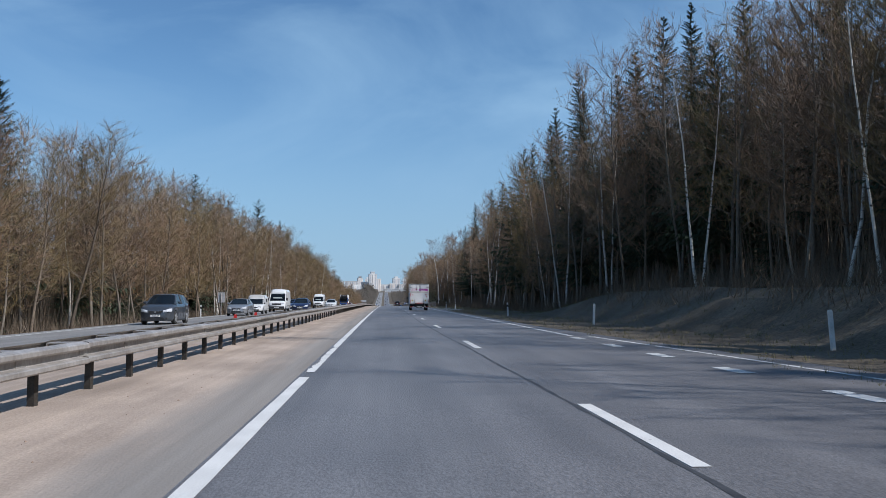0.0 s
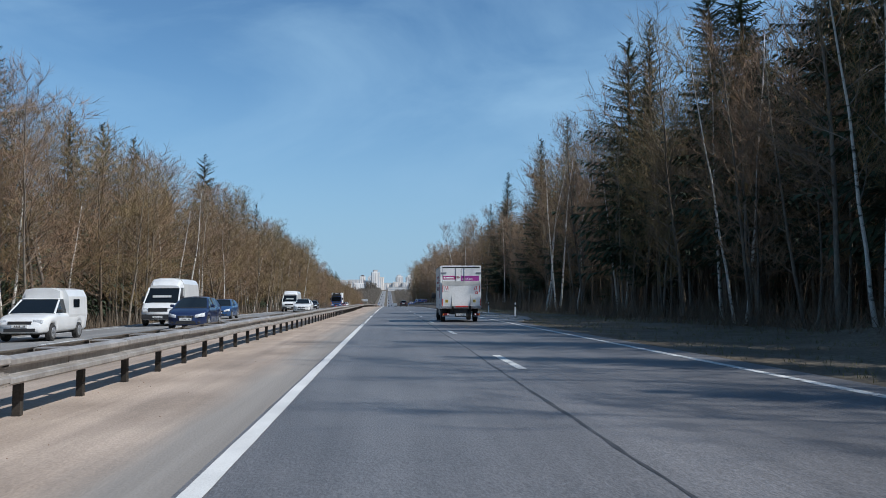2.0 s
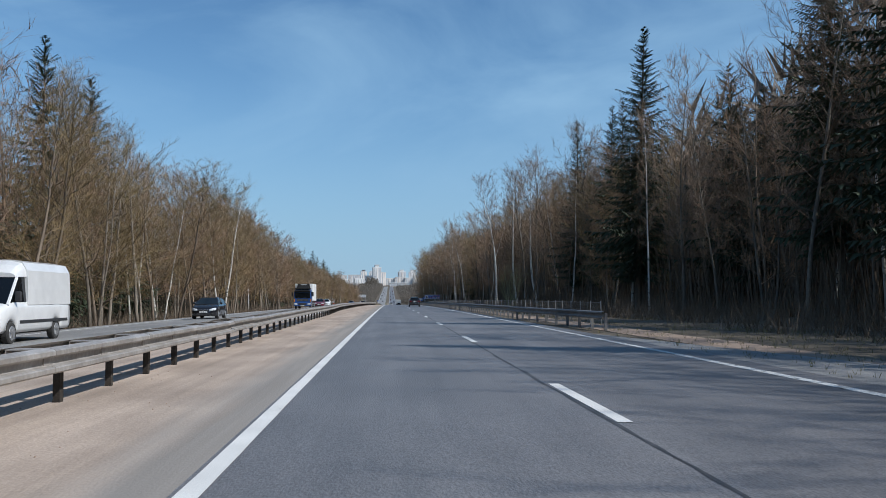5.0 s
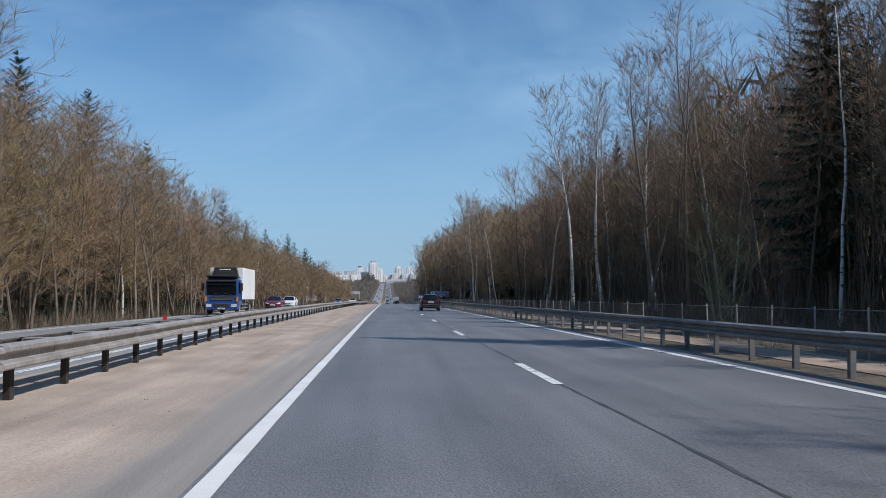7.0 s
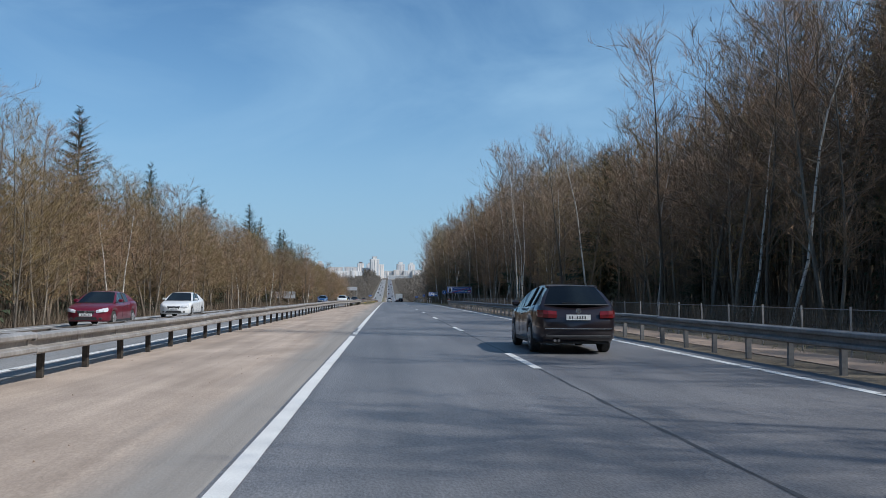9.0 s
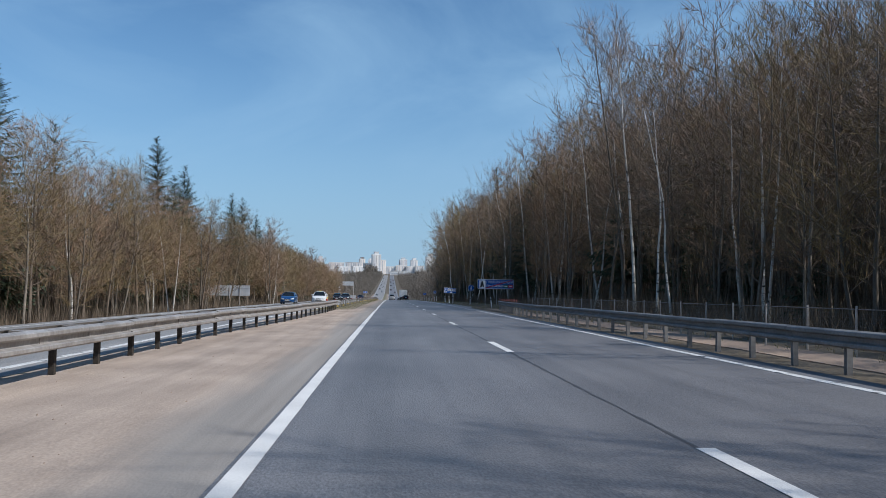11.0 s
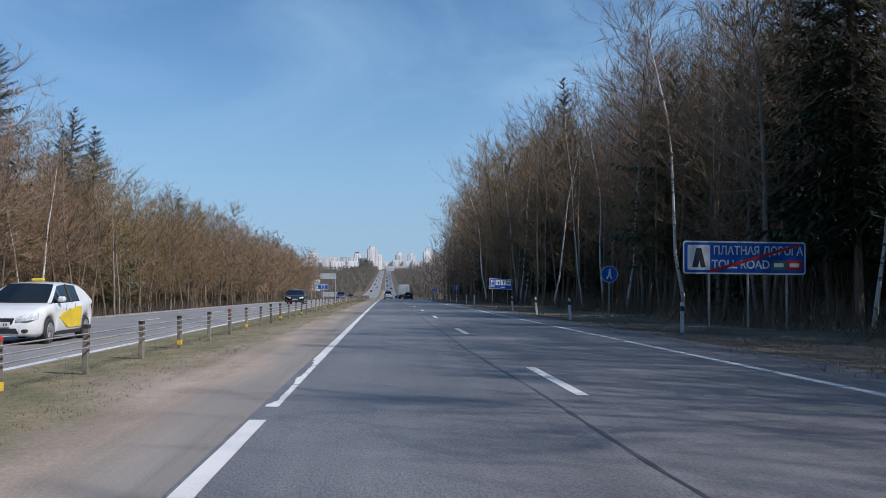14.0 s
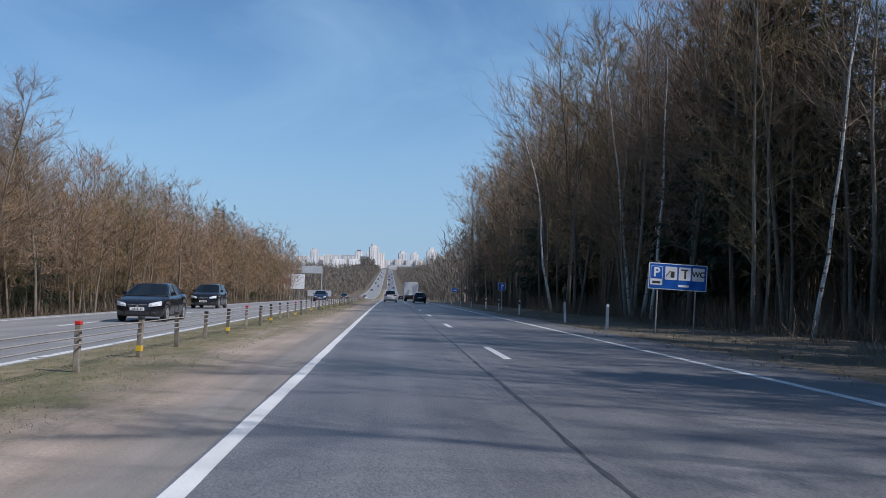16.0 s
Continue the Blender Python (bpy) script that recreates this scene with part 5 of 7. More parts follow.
M["yellow_sticker"] = material("yellow_sticker", (0.75, 0.55, 0.03), (0.62, 0.45, 0.03), scale=4, rough=0.5)


def letters(name, text, size, mat, parent, m, label, thick=0.004, bold=0.0):
    """Raised letters in the built-in font as a mesh; the text runs along the pose's x and stands along its y."""
    cu = bpy.data.curves.new(name, "FONT")
    cu.body, cu.size, cu.extrude, cu.align_x, cu.align_y = text, size, thick, "CENTER", "CENTER"
    cu.offset = bold
    tmp = bpy.data.objects.new(name, cu)
    scene.collection.objects.link(tmp)
    bpy.context.view_layer.update()
    me = bpy.data.meshes.new_from_object(tmp.evaluated_get(bpy.context.evaluated_depsgraph_get()))
    bpy.data.objects.remove(tmp)
    me.materials.clear()
    me.materials.append(mat)
    ob = new(name, me)
    ob.parent, ob.matrix_basis = parent, m
    return tagged(ob, label)


def wheel(parent, x, y, r, w, side, metal="alloy"):
    tyre = part("wheel", Form().disc((0, 0, 0), "x", r, w, 24, bevel=0.03), M["rubber"], parent, smooth=False)
    tyre.matrix_basis = Matrix.Translation((x, y, r))
    rim = Form().disc((side * (w / 2 - 0.005), 0, 0), "x", r * 0.66, 0.03, 20, bevel=0.008)
    for k in range(5):
        a = 2 * math.pi * k / 5
        rim.box(side * (w / 2 + 0.012) - 0.012, side * (w / 2 + 0.012) + 0.012, -0.035, 0.035, 0.02, r * 0.62, turn=Matrix.Rotation(a, 4, "X"))
    part("rim", rim, M[metal], tyre)
    return tyre


def loft(form, sections):
    """A closed skin through sections of equal length; the ends are capped."""
    n = len(sections[0])
    c = [p for s in sections for p in s]
    f = [(i * n + k, i * n + (k + 1) % n, (i + 1) * n + (k + 1) % n, (i + 1) * n + k) for i in range(len(sections) - 1) for k in range(n)]
    f += [tuple(range(n))[::-1], tuple(range((len(sections) - 1) * n, len(sections) * n))]
    return form.add(c, f)


def interp(table, v):
    for (a, p), (b, q) in zip(table, table[1:]):
        if v <= b:
            return p + (q - p) * (v - a) / (b - a) if b > a else q
    return table[-1][1]


def lower_body(top, half, floor, axles, wheel_r, ends):
    """The painted shell up to the belt line, with wheel arches cut into its lower edge."""
    ys = sorted({*[ends[0] + (ends[1] - ends[0]) * i / 22 for i in range(23)], *[a + wheel_r * 1.14 * k for a in axles for k in (-1, -0.98, -0.8, -0.5, 0, 0.5, 0.8, 0.98, 1)]})
    sections = []
    for y in ys:
        low = interp(floor, y)
        for a in axles:
            q = (y - a) / (wheel_r * 1.14)
            if abs(q) < 0.985:
                low = max(low, wheel_r + math.sqrt(1 - q * q) * wheel_r * 1.14)
        h, w = interp(top, y), interp(half, y)
        low = min(low, h - 0.1)
        mid = low + (h - low) * 0.45
        right = [(w * 0.90, low), (w * 0.985, low + (h - low) * 0.12), (w, mid), (w * 0.985, low + (h - low) * 0.8), (w * 0.93, h - 0.02), (w * 0.80, h + 0.006), (w * 0.4, h + 0.02)]
        ring = [(x, y, z) for x, z in right] + [(-x, y, z) for x, z in reversed(right)]
        sections.append(ring)
    return loft(Form(), sections)


def glasshouse(outline, belt_z, roof_z, belt_w, roof_w, inset=0.0):
    """The window volume: a side outline (y, z) whose sides lean in towards the roof."""
    def wide(z):
        u = (z - belt_z) / (roof_z - belt_z)
        return belt_w + (roof_w - belt_w) * min(1.0, max(0.0, u)) - inset
    n = len(outline)
    c = [(wide(z), y, z) for y, z in outline] + [(-wide(z), y, z) for y, z in outline]
    f = [tuple(range(n)), tuple(range(n, 2 * n))[::-1]] + [(i, (i + 1) % n, n + (i + 1) % n, n + i) for i in range(n)]
    return Form().add(c, f), wide


def plate_bars(ya, yb, za, zb):
    """A row of short strokes on a thin foot line in place of a number."""
    outline = [(-0.2, za - 0.006), (0.19, za - 0.006), (0.19, za)]
    for k in (6, 5, 4, 3, 1, 0):
        x = -0.20 + 0.055 * k
        outline += [(x + 0.026, za), (x + 0.026, zb), (x, zb), (x, za)]
    return Form().prism(outline[:-1], "y", ya, yb)


CARS = {
    # length, half width, floor, wheel radius, axles, hood line, windows (front base, roof front, roof rear, rear base), roof height, belt
    "sedan": dict(ends=(-2.32, 2.32), half=0.90, r=0.32, axles=(1.42, -1.30), hood=((-2.32, 0.90), (-2.2, 1.00), (-1.6, 1.06), (0.0, 0.98), (1.0, 0.98), (1.6, 0.90), (2.15, 0.76), (2.32, 0.62)),
                  glass=((1.12, 0.98), (0.30, 1.41), (-0.25, 1.45), (-0.9, 1.40), (-1.72, 1.06)), roof=1.45, lean=0.25, pillars=(0.30, -0.32, -0.95)),
    "hatch": dict(ends=(-2.08, 2.10), half=0.88, r=0.31, axles=(1.28, -1.25), hood=((-2.08, 0.80), (-2.0, 1.00), (-1.5, 1.02), (0.0, 0.98), (1.0, 0.98), (1.5, 0.90), (1.95, 0.76), (2.10, 0.60)),
                  glass=((1.08, 0.98), (0.25, 1.42), (-0.4, 1.47), (-1.35, 1.42), (-1.92, 1.02)), roof=1.47, lean=0.25, pillars=(0.25, -0.35, -1.2)),
    "wagon": dict(ends=(-2.40, 2.38), half=0.90, r=0.33, axles=(1.42, -1.32), hood=((-2.40, 0.74), (-2.34, 0.98), (-2.24, 1.07), (-1.8, 1.07), (0.0, 0.99), (1.1, 0.98), (1.7, 0.90), (2.2, 0.76), (2.38, 0.60)),
                  glass=((1.15, 0.98), (0.32, 1.43), (-0.4, 1.50), (-1.72, 1.45), (-2.16, 1.06)), roof=1.50, lean=0.33, pillars=(0.32, -0.35, -1.10, -1.62)),
    "suv": dict(ends=(-2.25, 2.30), half=0.93, r=0.37, axles=(1.40, -1.30), hood=((-2.25, 0.95), (-2.15, 1.15), (-1.6, 1.17), (0.0, 1.12), (1.05, 1.12), (1.7, 1.05), (2.15, 0.92), (2.30, 0.72)),
                glass=((1.15, 1.12), (0.35, 1.62), (-0.4, 1.69), (-1.55, 1.64), (-2.08, 1.17)), roof=1.69, lean=0.24, pillars=(0.35, -0.35, -1.25)),
}


def split(p, q, n):
    """n points from p towards q, without q."""
    return [tuple(u + (v - u) * i / n for u, v in zip(p, q)) for i in range(n)]


def cabin(c, k, colour):
    """Windscreen, roof with its pillars, rear window and side windows, all bowed and leaning in towards the roof."""
    g, w = k["glass"], k["half"]
    belt = min(g[0][1], g[-1][1]) - 0.02
    rows = [(*p, "front") for p in split(g[0], g[1], 3)] + [(*p, "roof") for p in split(g[1], g[2], 2) + split(g[2], g[3], 3)] + [(*p, "rear") for p in split(g[3], g[4], 3)] + [(*g[4], "end")]
    cols = (-1, -0.89, -0.6, -0.2, 0.2, 0.6, 0.89, 1)

    def wide(z):
        u = min(1.0, max(0.0, (z - belt) / (k["roof"] - belt)))
        return w * (0.91 - k["lean"] * u ** 1.3)

    def at(i, q):
        y, z, kind = rows[i]
        u = (z - belt) / (k["roof"] - belt)
        bow = (0.13 if i < 4 else -0.13 if i > 7 else 0.0) * (1 - 0.5 * u) * (1 - q * q)
        return (q * wide(z), y + bow, z + 0.03 * u * (1 - q * q) - (0.035 if abs(q) == 1 and 2 < i < 9 else 0.0))

    grid = [at(i, q) for i in range(len(rows)) for q in cols]
    skins = {"windscreen": [], "rear_window": [], "roof": []}
    for i in range(len(rows) - 1):
        for j in range(len(cols) - 1):
            inner = 0 < j < len(cols) - 2
            where = "windscreen" if rows[i][2] == "front" and inner else "rear_window" if rows[i][2] == "rear" and inner else "roof"
            skins[where].append((i * 8 + j, i * 8 + j + 1, i * 8 + j + 9, i * 8 + j + 8))
    for s in (1, -1):
        top = [at(i, s) for i in range(len(rows))]
        low = [(s * wide(belt), min(max(p[1], g[-1][0]), g[0][0]), belt - 0.05) for p in top]
        last = max(i for i in range(len(rows)) if rows[i][0] >= k["pillars"][-1] - 0.05)
        n = len(top)
        glass = Form().add(top[:last + 1] + low[:last + 1], [(i, i + 1, last + 2 + i, last + 1 + i) for i in range(last)])
        part("side_window", glass, M["glass"], c, "dark tinted glass")
        start = len(grid)
        grid += top[last:] + low[last:]
        m = n - last
        skins["roof"] += [(start + i, start + i + 1, start + m + i + 1, start + m + i) for i in range(m - 1)]
        for y in k["pillars"][1:-1]:
            z = interp([(p[0], p[1]) for p in reversed(g)], y)
            part("pillar", Form().tube([(s * (wide(belt) + 0.004), y, belt - 0.04), (s * (wide(z) + 0.002), y - 0.03, z - 0.03)], [0.034, 0.026], 6), M["black_plastic"], c)
    for name, faces in skins.items():
        used = sorted({i for q in faces for i in q})
        index = {i: n for n, i in enumerate(used)}
        part(name, Form().add([grid[i] for i in used], [tuple(index[i] for i in q) for q in faces]), colour if name == "roof" else M["glass"], c, "" if name == "roof" else "dark tinted glass", smooth=True)
    for i, name in ((0, "windscreen"), (len(rows) - 1, "rear_window")):
        part("window_seal", Form().tube([at(i, q) for q in (-0.9, -0.5, 0, 0.5, 0.9)], [0.014] * 5, 5), M["black_plastic"], c)


def corner_lamp(s, half, end, inner, outer, z0, z1, rise):
    """A lamp that wraps round a corner of the body; half is the table of half widths, end the y of the bumper."""
    xs = [inner + (outer - inner) * i / 4 for i in range(5)]
    f, back = Form(), -0.10 if end > 0 else 0.10
    table = sorted((v, y) for y, v in half if (y > 0) == (end > 0))
    for x in xs:
        y = interp([(0.0, end), *table], x) + (0.015 if end > 0 else -0.015)
        up = rise * (x - inner) / (outer - inner)
        f.v += [(s * x, y, z0 + 0.5 * up), (s * x, y - back * 0.05, (z0 + z1) / 2 + 0.75 * up), (s * x, y + back * 0.25, z1 + up), (s * x, y + back, (z0 + z1) / 2 + 0.75 * up)]
    f.f += [(4 * i + j, 4 * i + (j + 1) % 4, 4 * i + 4 + (j + 1) % 4, 4 * i + 4 + j) for i in range(4) for j in range(4)] + [(0, 1, 2, 3), (16, 17, 18, 19)]
    return f


def car(kind, label, colour, at, group="", category="car"):
    """A passenger car: shell, cabin, wheels, lamps, grilles, plates and mirrors; it looks along +y."""
    k = CARS[kind]
    c = thing("car", label, category, group, at=at)
    y0, y1 = k["ends"]
    w, r, axles = k["half"], k["r"], k["axles"]
    belt = min(k["glass"][0][1], k["glass"][-1][1])
    half = ((y0, w * 0.80), (y0 + 0.10, w * 0.90), (y0 + 0.35, w * 0.96), (y0 + 0.9, w), (y1 - 1.0, w), (y1 - 0.40, w * 0.96), (y1 - 0.16, w * 0.86), (y1 - 0.04, w * 0.72), (y1, w * 0.55))
    floor = ((y0, 0.36), (y0 + 0.3, 0.24), (y1 - 0.3, 0.20), (y1, 0.24))
    part("body", lower_body(k["hood"], half, floor, axles, r, (y0, y1)), colour, c, smooth=True)
    part("underside", Form().box(-w * 0.8, w * 0.8, y0 + 0.25, y1 - 0.3, 0.22, 0.5), M["chassis"], c)
    cabin(c, k, colour)
    nose = interp(k["hood"], y1)
    for s in (1, -1):
        for a in axles:
            wheel(c, s * (w - 0.115), a, r, 0.21, s)
        part("headlight", corner_lamp(s, half, y1, w * 0.46, w * 0.90, nose - 0.05, nose + 0.07, 0.10), M["lamp_clear"], c)
        part("tail_light", corner_lamp(s, half, y0, w * 0.52, w * 0.94, belt - 0.20, belt - 0.05, 0.02), M["lamp_red"], c)
        part("mirror", Form().box(s * w * 1.03 - 0.09, s * w * 1.03 + 0.09, k["glass"][0][0] - 0.46, k["glass"][0][0] - 0.32, belt + 0.02, belt + 0.15, bevel=0.035), colour, c)
        part("door_handle", Form().box(s * w - 0.012, s * w + 0.012, -0.10, 0.08, belt - 0.17, belt - 0.14, bevel=0.004), colour, c)
        for y in k["pillars"][:2]:
            part("door_seam", Form().box(s * w - 0.004, s * w + 0.003, y - 0.006, y + 0.006, 0.36, belt - 0.03), M["black_plastic"], c)
        part("sill", Form().box(s * w * 0.95 - 0.03, s * w * 0.95 + 0.03, axles[1] + 0.42, axles[0] - 0.42, 0.20, 0.30, bevel=0.015), M["black_plastic"], c)
        part("fog_lamp", Form().box(s * w * 0.62 - 0.08, s * w * 0.62 + 0.08, y1 - 0.12, y1 - 0.015, 0.30, 0.38, bevel=0.02), M["black_plastic"], c)
    grille = part("grille", Form().prism([(-w * 0.40, nose + 0.03), (w * 0.40, nose + 0.03), (w * 0.34, nose - 0.11), (-w * 0.34, nose - 0.11)], "y", y1 - 0.12, y1 + 0.010), M["black_plastic"], c)
    part("grille_trim", Form().box(-w * 0.40, w * 0.40, y1 - 0.10, y1 + 0.018, nose + 0.02, nose + 0.04, bevel=0.006).disc((0, y1 + 0.012, nose - 0.03), "y", 0.055, 0.016, 14), M["chrome"], grille)
    part("lower_grille", Form().prism([(-w * 0.52, 0.28), (w * 0.52, 0.28), (w * 0.44, 0.40), (-w * 0.44, 0.40)], "y", y1 - 0.12, y1 + 0.006), M["black_plastic"], c)
    for y, s in ((y1 + 0.020, 1), (y0 - 0.016, -1)):
        z = 0.43 if s > 0 else 0.74
        plate = part("number_plate", Form().box(-0.26, 0.26, y - 0.012, y + 0.006, z, z + 0.115), M["plate"], c)
        part("plate_bar", plate_bars(y - 0.015, y + 0.009, z + 0.03, z + 0.085), M["ink"], plate)
    part("rear_bumper_trim", Form().box(-w * 0.78, w * 0.78, y0 - 0.02, y0 + 0.14, 0.36, 0.42, bevel=0.012), M["black_plastic"], c)
    return c


P_GREY = paint("grey_blue_paint", (0.075, 0.085, 0.10), metal=0.4)
P_SILVER = paint("silver_paint", (0.33, 0.34, 0.36), metal=0.5)
P_BLACK = paint("black_paint", (0.014, 0.014, 0.018), metal=0.2, rough=0.25)
P_BROWN = paint("black_brown_paint", (0.022, 0.016, 0.020), metal=0.3, rough=0.28)
P_NAVY = paint("navy_paint", (0.02, 0.035, 0.10), metal=0.3)
P_BLUE = paint("blue_paint", (0.010, 0.085, 0.27), metal=0.45, rough=0.28)
P_TEAL = paint("dull_blue_paint", (0.035, 0.09, 0.22), metal=0.3)
P_RED = paint("wine_red_paint", (0.17, 0.012, 0.03), metal=0.3)
P_WHITE = paint("white_paint", (0.74, 0.74, 0.73))
P_CAB = paint("cab_blue_paint", (0.02, 0.075, 0.26), rough=0.45, dirt=0.3)


def oncoming(x, y):
    return on_road(x, y, 0.002, 180)


def small_van(label, at):
    """A car-nosed delivery van with a raised load box."""
    c = thing("small_van", label, "van", "oncoming traffic", at=at)
    w, r, axles = 0.86, 0.30, (1.35, -1.25)
    y0, y1 = -2.1, 2.12
    half = ((y0, w * 0.95), (y0 + 0.2, w), (y1 - 0.9, w), (y1 - 0.3, w * 0.95), (y1, w * 0.76))
    hood = ((y0, 0.95), (0.9, 0.97), (1.5, 0.90), (1.95, 0.78), (y1, 0.62))
    part("body", lower_body(hood, half, ((y0, 0.32), (y1, 0.30)), axles, r, (y0, y1)), P_WHITE, c, smooth=True)
    part("underside", Form().box(-w * 0.8, w * 0.8, y0 + 0.2, y1 - 0.3, 0.24, 0.5), M["chassis"], c)
    outline = [(1.10, 0.90), (1.10, 0.96), (0.35, 1.42), (-0.2, 1.46), (-0.3, 0.90)]
    form, wide = glasshouse(outline, 0.95, 1.46, w * 0.90, w * 0.74)
    part("cabin_glass", form, M["glass"], c, "dark tinted glass")
    part("cab_roof", Form().box(-w * 0.74, w * 0.74, -0.3, 0.32, 1.43, 1.49, bevel=0.02), P_WHITE, c)
    box = loft(Form(), [[(x * sx * w, y, z) for x, z in ((0.96, 0.6), (1.0, 0.9), (0.95, 1.55), (0.80, 1.80), (0.4, 1.86)) for sx in (1,)] + [(-x * w, y, z) for x, z in ((0.4, 1.86), (0.80, 1.80), (0.95, 1.55), (1.0, 0.9), (0.96, 0.6))]
                        for y in (y0 + 0.02, -0.12)])
    part("load_box", box, P_WHITE, c)
    part("box_front", Form().prism([(-w * 0.72, 1.44), (w * 0.72, 1.44), (w * 0.70, 1.74), (w * 0.35, 1.84), (-w * 0.35, 1.84), (-w * 0.70, 1.74)], "y", -0.2, 0.12), P_WHITE, c)
    for s in (1, -1):
        part("side_window", Form().box(s * w * 0.985 - 0.01, s * w * 0.985 + 0.012, -1.2, -0.6, 1.15, 1.45), M["glass"], c)
        part("pillar", Form().tube([(s * w * 0.90, 1.10, 0.93), (s * w * 0.76, 0.35, 1.42)], [0.04, 0.035], 6), P_WHITE, c)
        for a in axles:
            wheel(c, s * (w - 0.11), a, r, 0.20, s)
        part("headlight", Form().box(min(s * w * 0.5, s * w * 0.84), max(s * w * 0.5, s * w * 0.84), y1 - 0.25, y1 - 0.05, 0.62, 0.76, bevel=0.02), M["lamp_clear"], c)
        part("mirror", Form().box(s * w - 0.08, s * w + 0.1, 0.7, 0.82, 0.98, 1.1, bevel=0.03), M["black_plastic"], c)
    part("grille", Form().box(-w * 0.45, w * 0.45, y1 - 0.1, y1 + 0.01, 0.60, 0.70), M["black_plastic"], c)
    part("lower_grille", Form().box(-w * 0.6, w * 0.6, y1 - 0.1, y1 + 0.012, 0.34, 0.46), M["black_plastic"], c)
    plate = part("number_plate", Form().box(-0.26, 0.26, y1 + 0.005, y1 + 0.02, 0.48, 0.59), M["plate"], c)
    part("plate_bar", plate_bars(y1 + 0.004, y1 + 0.023, 0.505, 0.565), M["ink"], plate)
    return c


def minibus(label, at):
    """A tall white van with a short sloping nose."""
    c = thing("minibus", label, "van", "oncoming traffic", at=at)
    w, r, axles = 0.99, 0.34, (2.05, -1.6)
    y0, y1 = -2.95, 2.95
    half = ((y0, w * 0.97), (y0 + 0.2, w), (y1 - 0.8, w), (y1 - 0.25, w * 0.95), (y1, w * 0.82))
    hood = ((y0, 1.30), (1.9, 1.30), (2.3, 1.24), (2.75, 1.08), (y1, 0.85))
    part("body", lower_body(hood, half, ((y0, 0.36), (y1, 0.34)), axles, r, (y0, y1)), P_WHITE, c, smooth=True)
    part("underside", Form().box(-w * 0.8, w * 0.8, y0 + 0.2, y1 - 0.4, 0.3, 0.6), M["chassis"], c)
    outline = [(2.28, 1.18), (2.28, 1.24), (1.45, 2.08), (0.75, 2.12), (0.70, 1.18)]
    form, wide = glasshouse(outline, 1.24, 2.12, w * 0.93, w * 0.84)
    part("cabin_glass", form, M["glass"], c, "dark tinted glass")
    ring = ((0.985, 1.2), (0.97, 1.7), (0.93, 2.3), (0.78, 2.56), (0.4, 2.64))
    secs = [[(x * w, y, z) for x, z in ring] + [(-x * w, y, z) for x, z in reversed(ring)] for y in (y0 + 0.02, 0.85)]
    dome = ((0.84, 2.08), (0.84, 2.12), (0.80, 2.3), (0.68, 2.46), (0.35, 2.52))
    part("load_box", loft(Form(), secs), P_WHITE, c)
    part("roof_dome", loft(Form(), [[(x * w * k, y, 2.06 + (z - 2.06) * h) for x, z in dome] + [(-x * w * k, y, 2.06 + (z - 2.06) * h) for x, z in reversed(dome)] for y, k, h in ((0.84, 1.08, 1.2), (1.2, 1.03, 0.9), (1.5, 0.98, 0.35))]), P_WHITE, c)
    for s in (1, -1):
        part("pillar", Form().tube([(s * w * 0.93, 2.28, 1.2), (s * w * 0.85, 1.45, 2.08)], [0.055, 0.05], 6), P_WHITE, c)
        for a in axles:
            wheel(c, s * (w - 0.12), a, r, 0.22, s)
        part("headlight", Form().box(min(s * w * 0.55, s * w * 0.86), max(s * w * 0.55, s * w * 0.86), y1 - 0.3, y1 - 0.06, 0.78, 1.0, bevel=0.02), M["lamp_clear"], c)
        part("mirror", Form().box(s * (w + 0.06) - 0.1, s * (w + 0.06) + 0.1, 1.75, 1.87, 1.3, 1.62, bevel=0.03), M["black_plastic"], c)
        part("side_trim", Form().box(s * w - 0.012, s * w + 0.02, -2.6, 1.5, 0.62, 0.72, bevel=0.005), M["black_plastic"], c)
    part("grille", Form().box(-w * 0.52, w * 0.52, y1 - 0.15, y1 + 0.005, 0.78, 0.98), M["black_plastic"], c)
    part("bumper", Form().box(-w * 0.86, w * 0.86, y1 - 0.3, y1 + 0.02, 0.34, 0.66, bevel=0.04), M["black_plastic"], c)
    part("sun_strip", Form().box(-0.5, 0.5, 1.93, 1.97, 1.50, 1.62, turn=Matrix.Translation((0, 0.10, 0.05))), M["plate"], c)
    plate = part("number_plate", Form().box(-0.26, 0.26, y1 + 0.018, y1 + 0.03, 0.44, 0.55), M["plate"], c)
    part("plate_bar", plate_bars(y1 + 0.016, y1 + 0.033, 0.465, 0.525), M["ink"], plate)
    return c


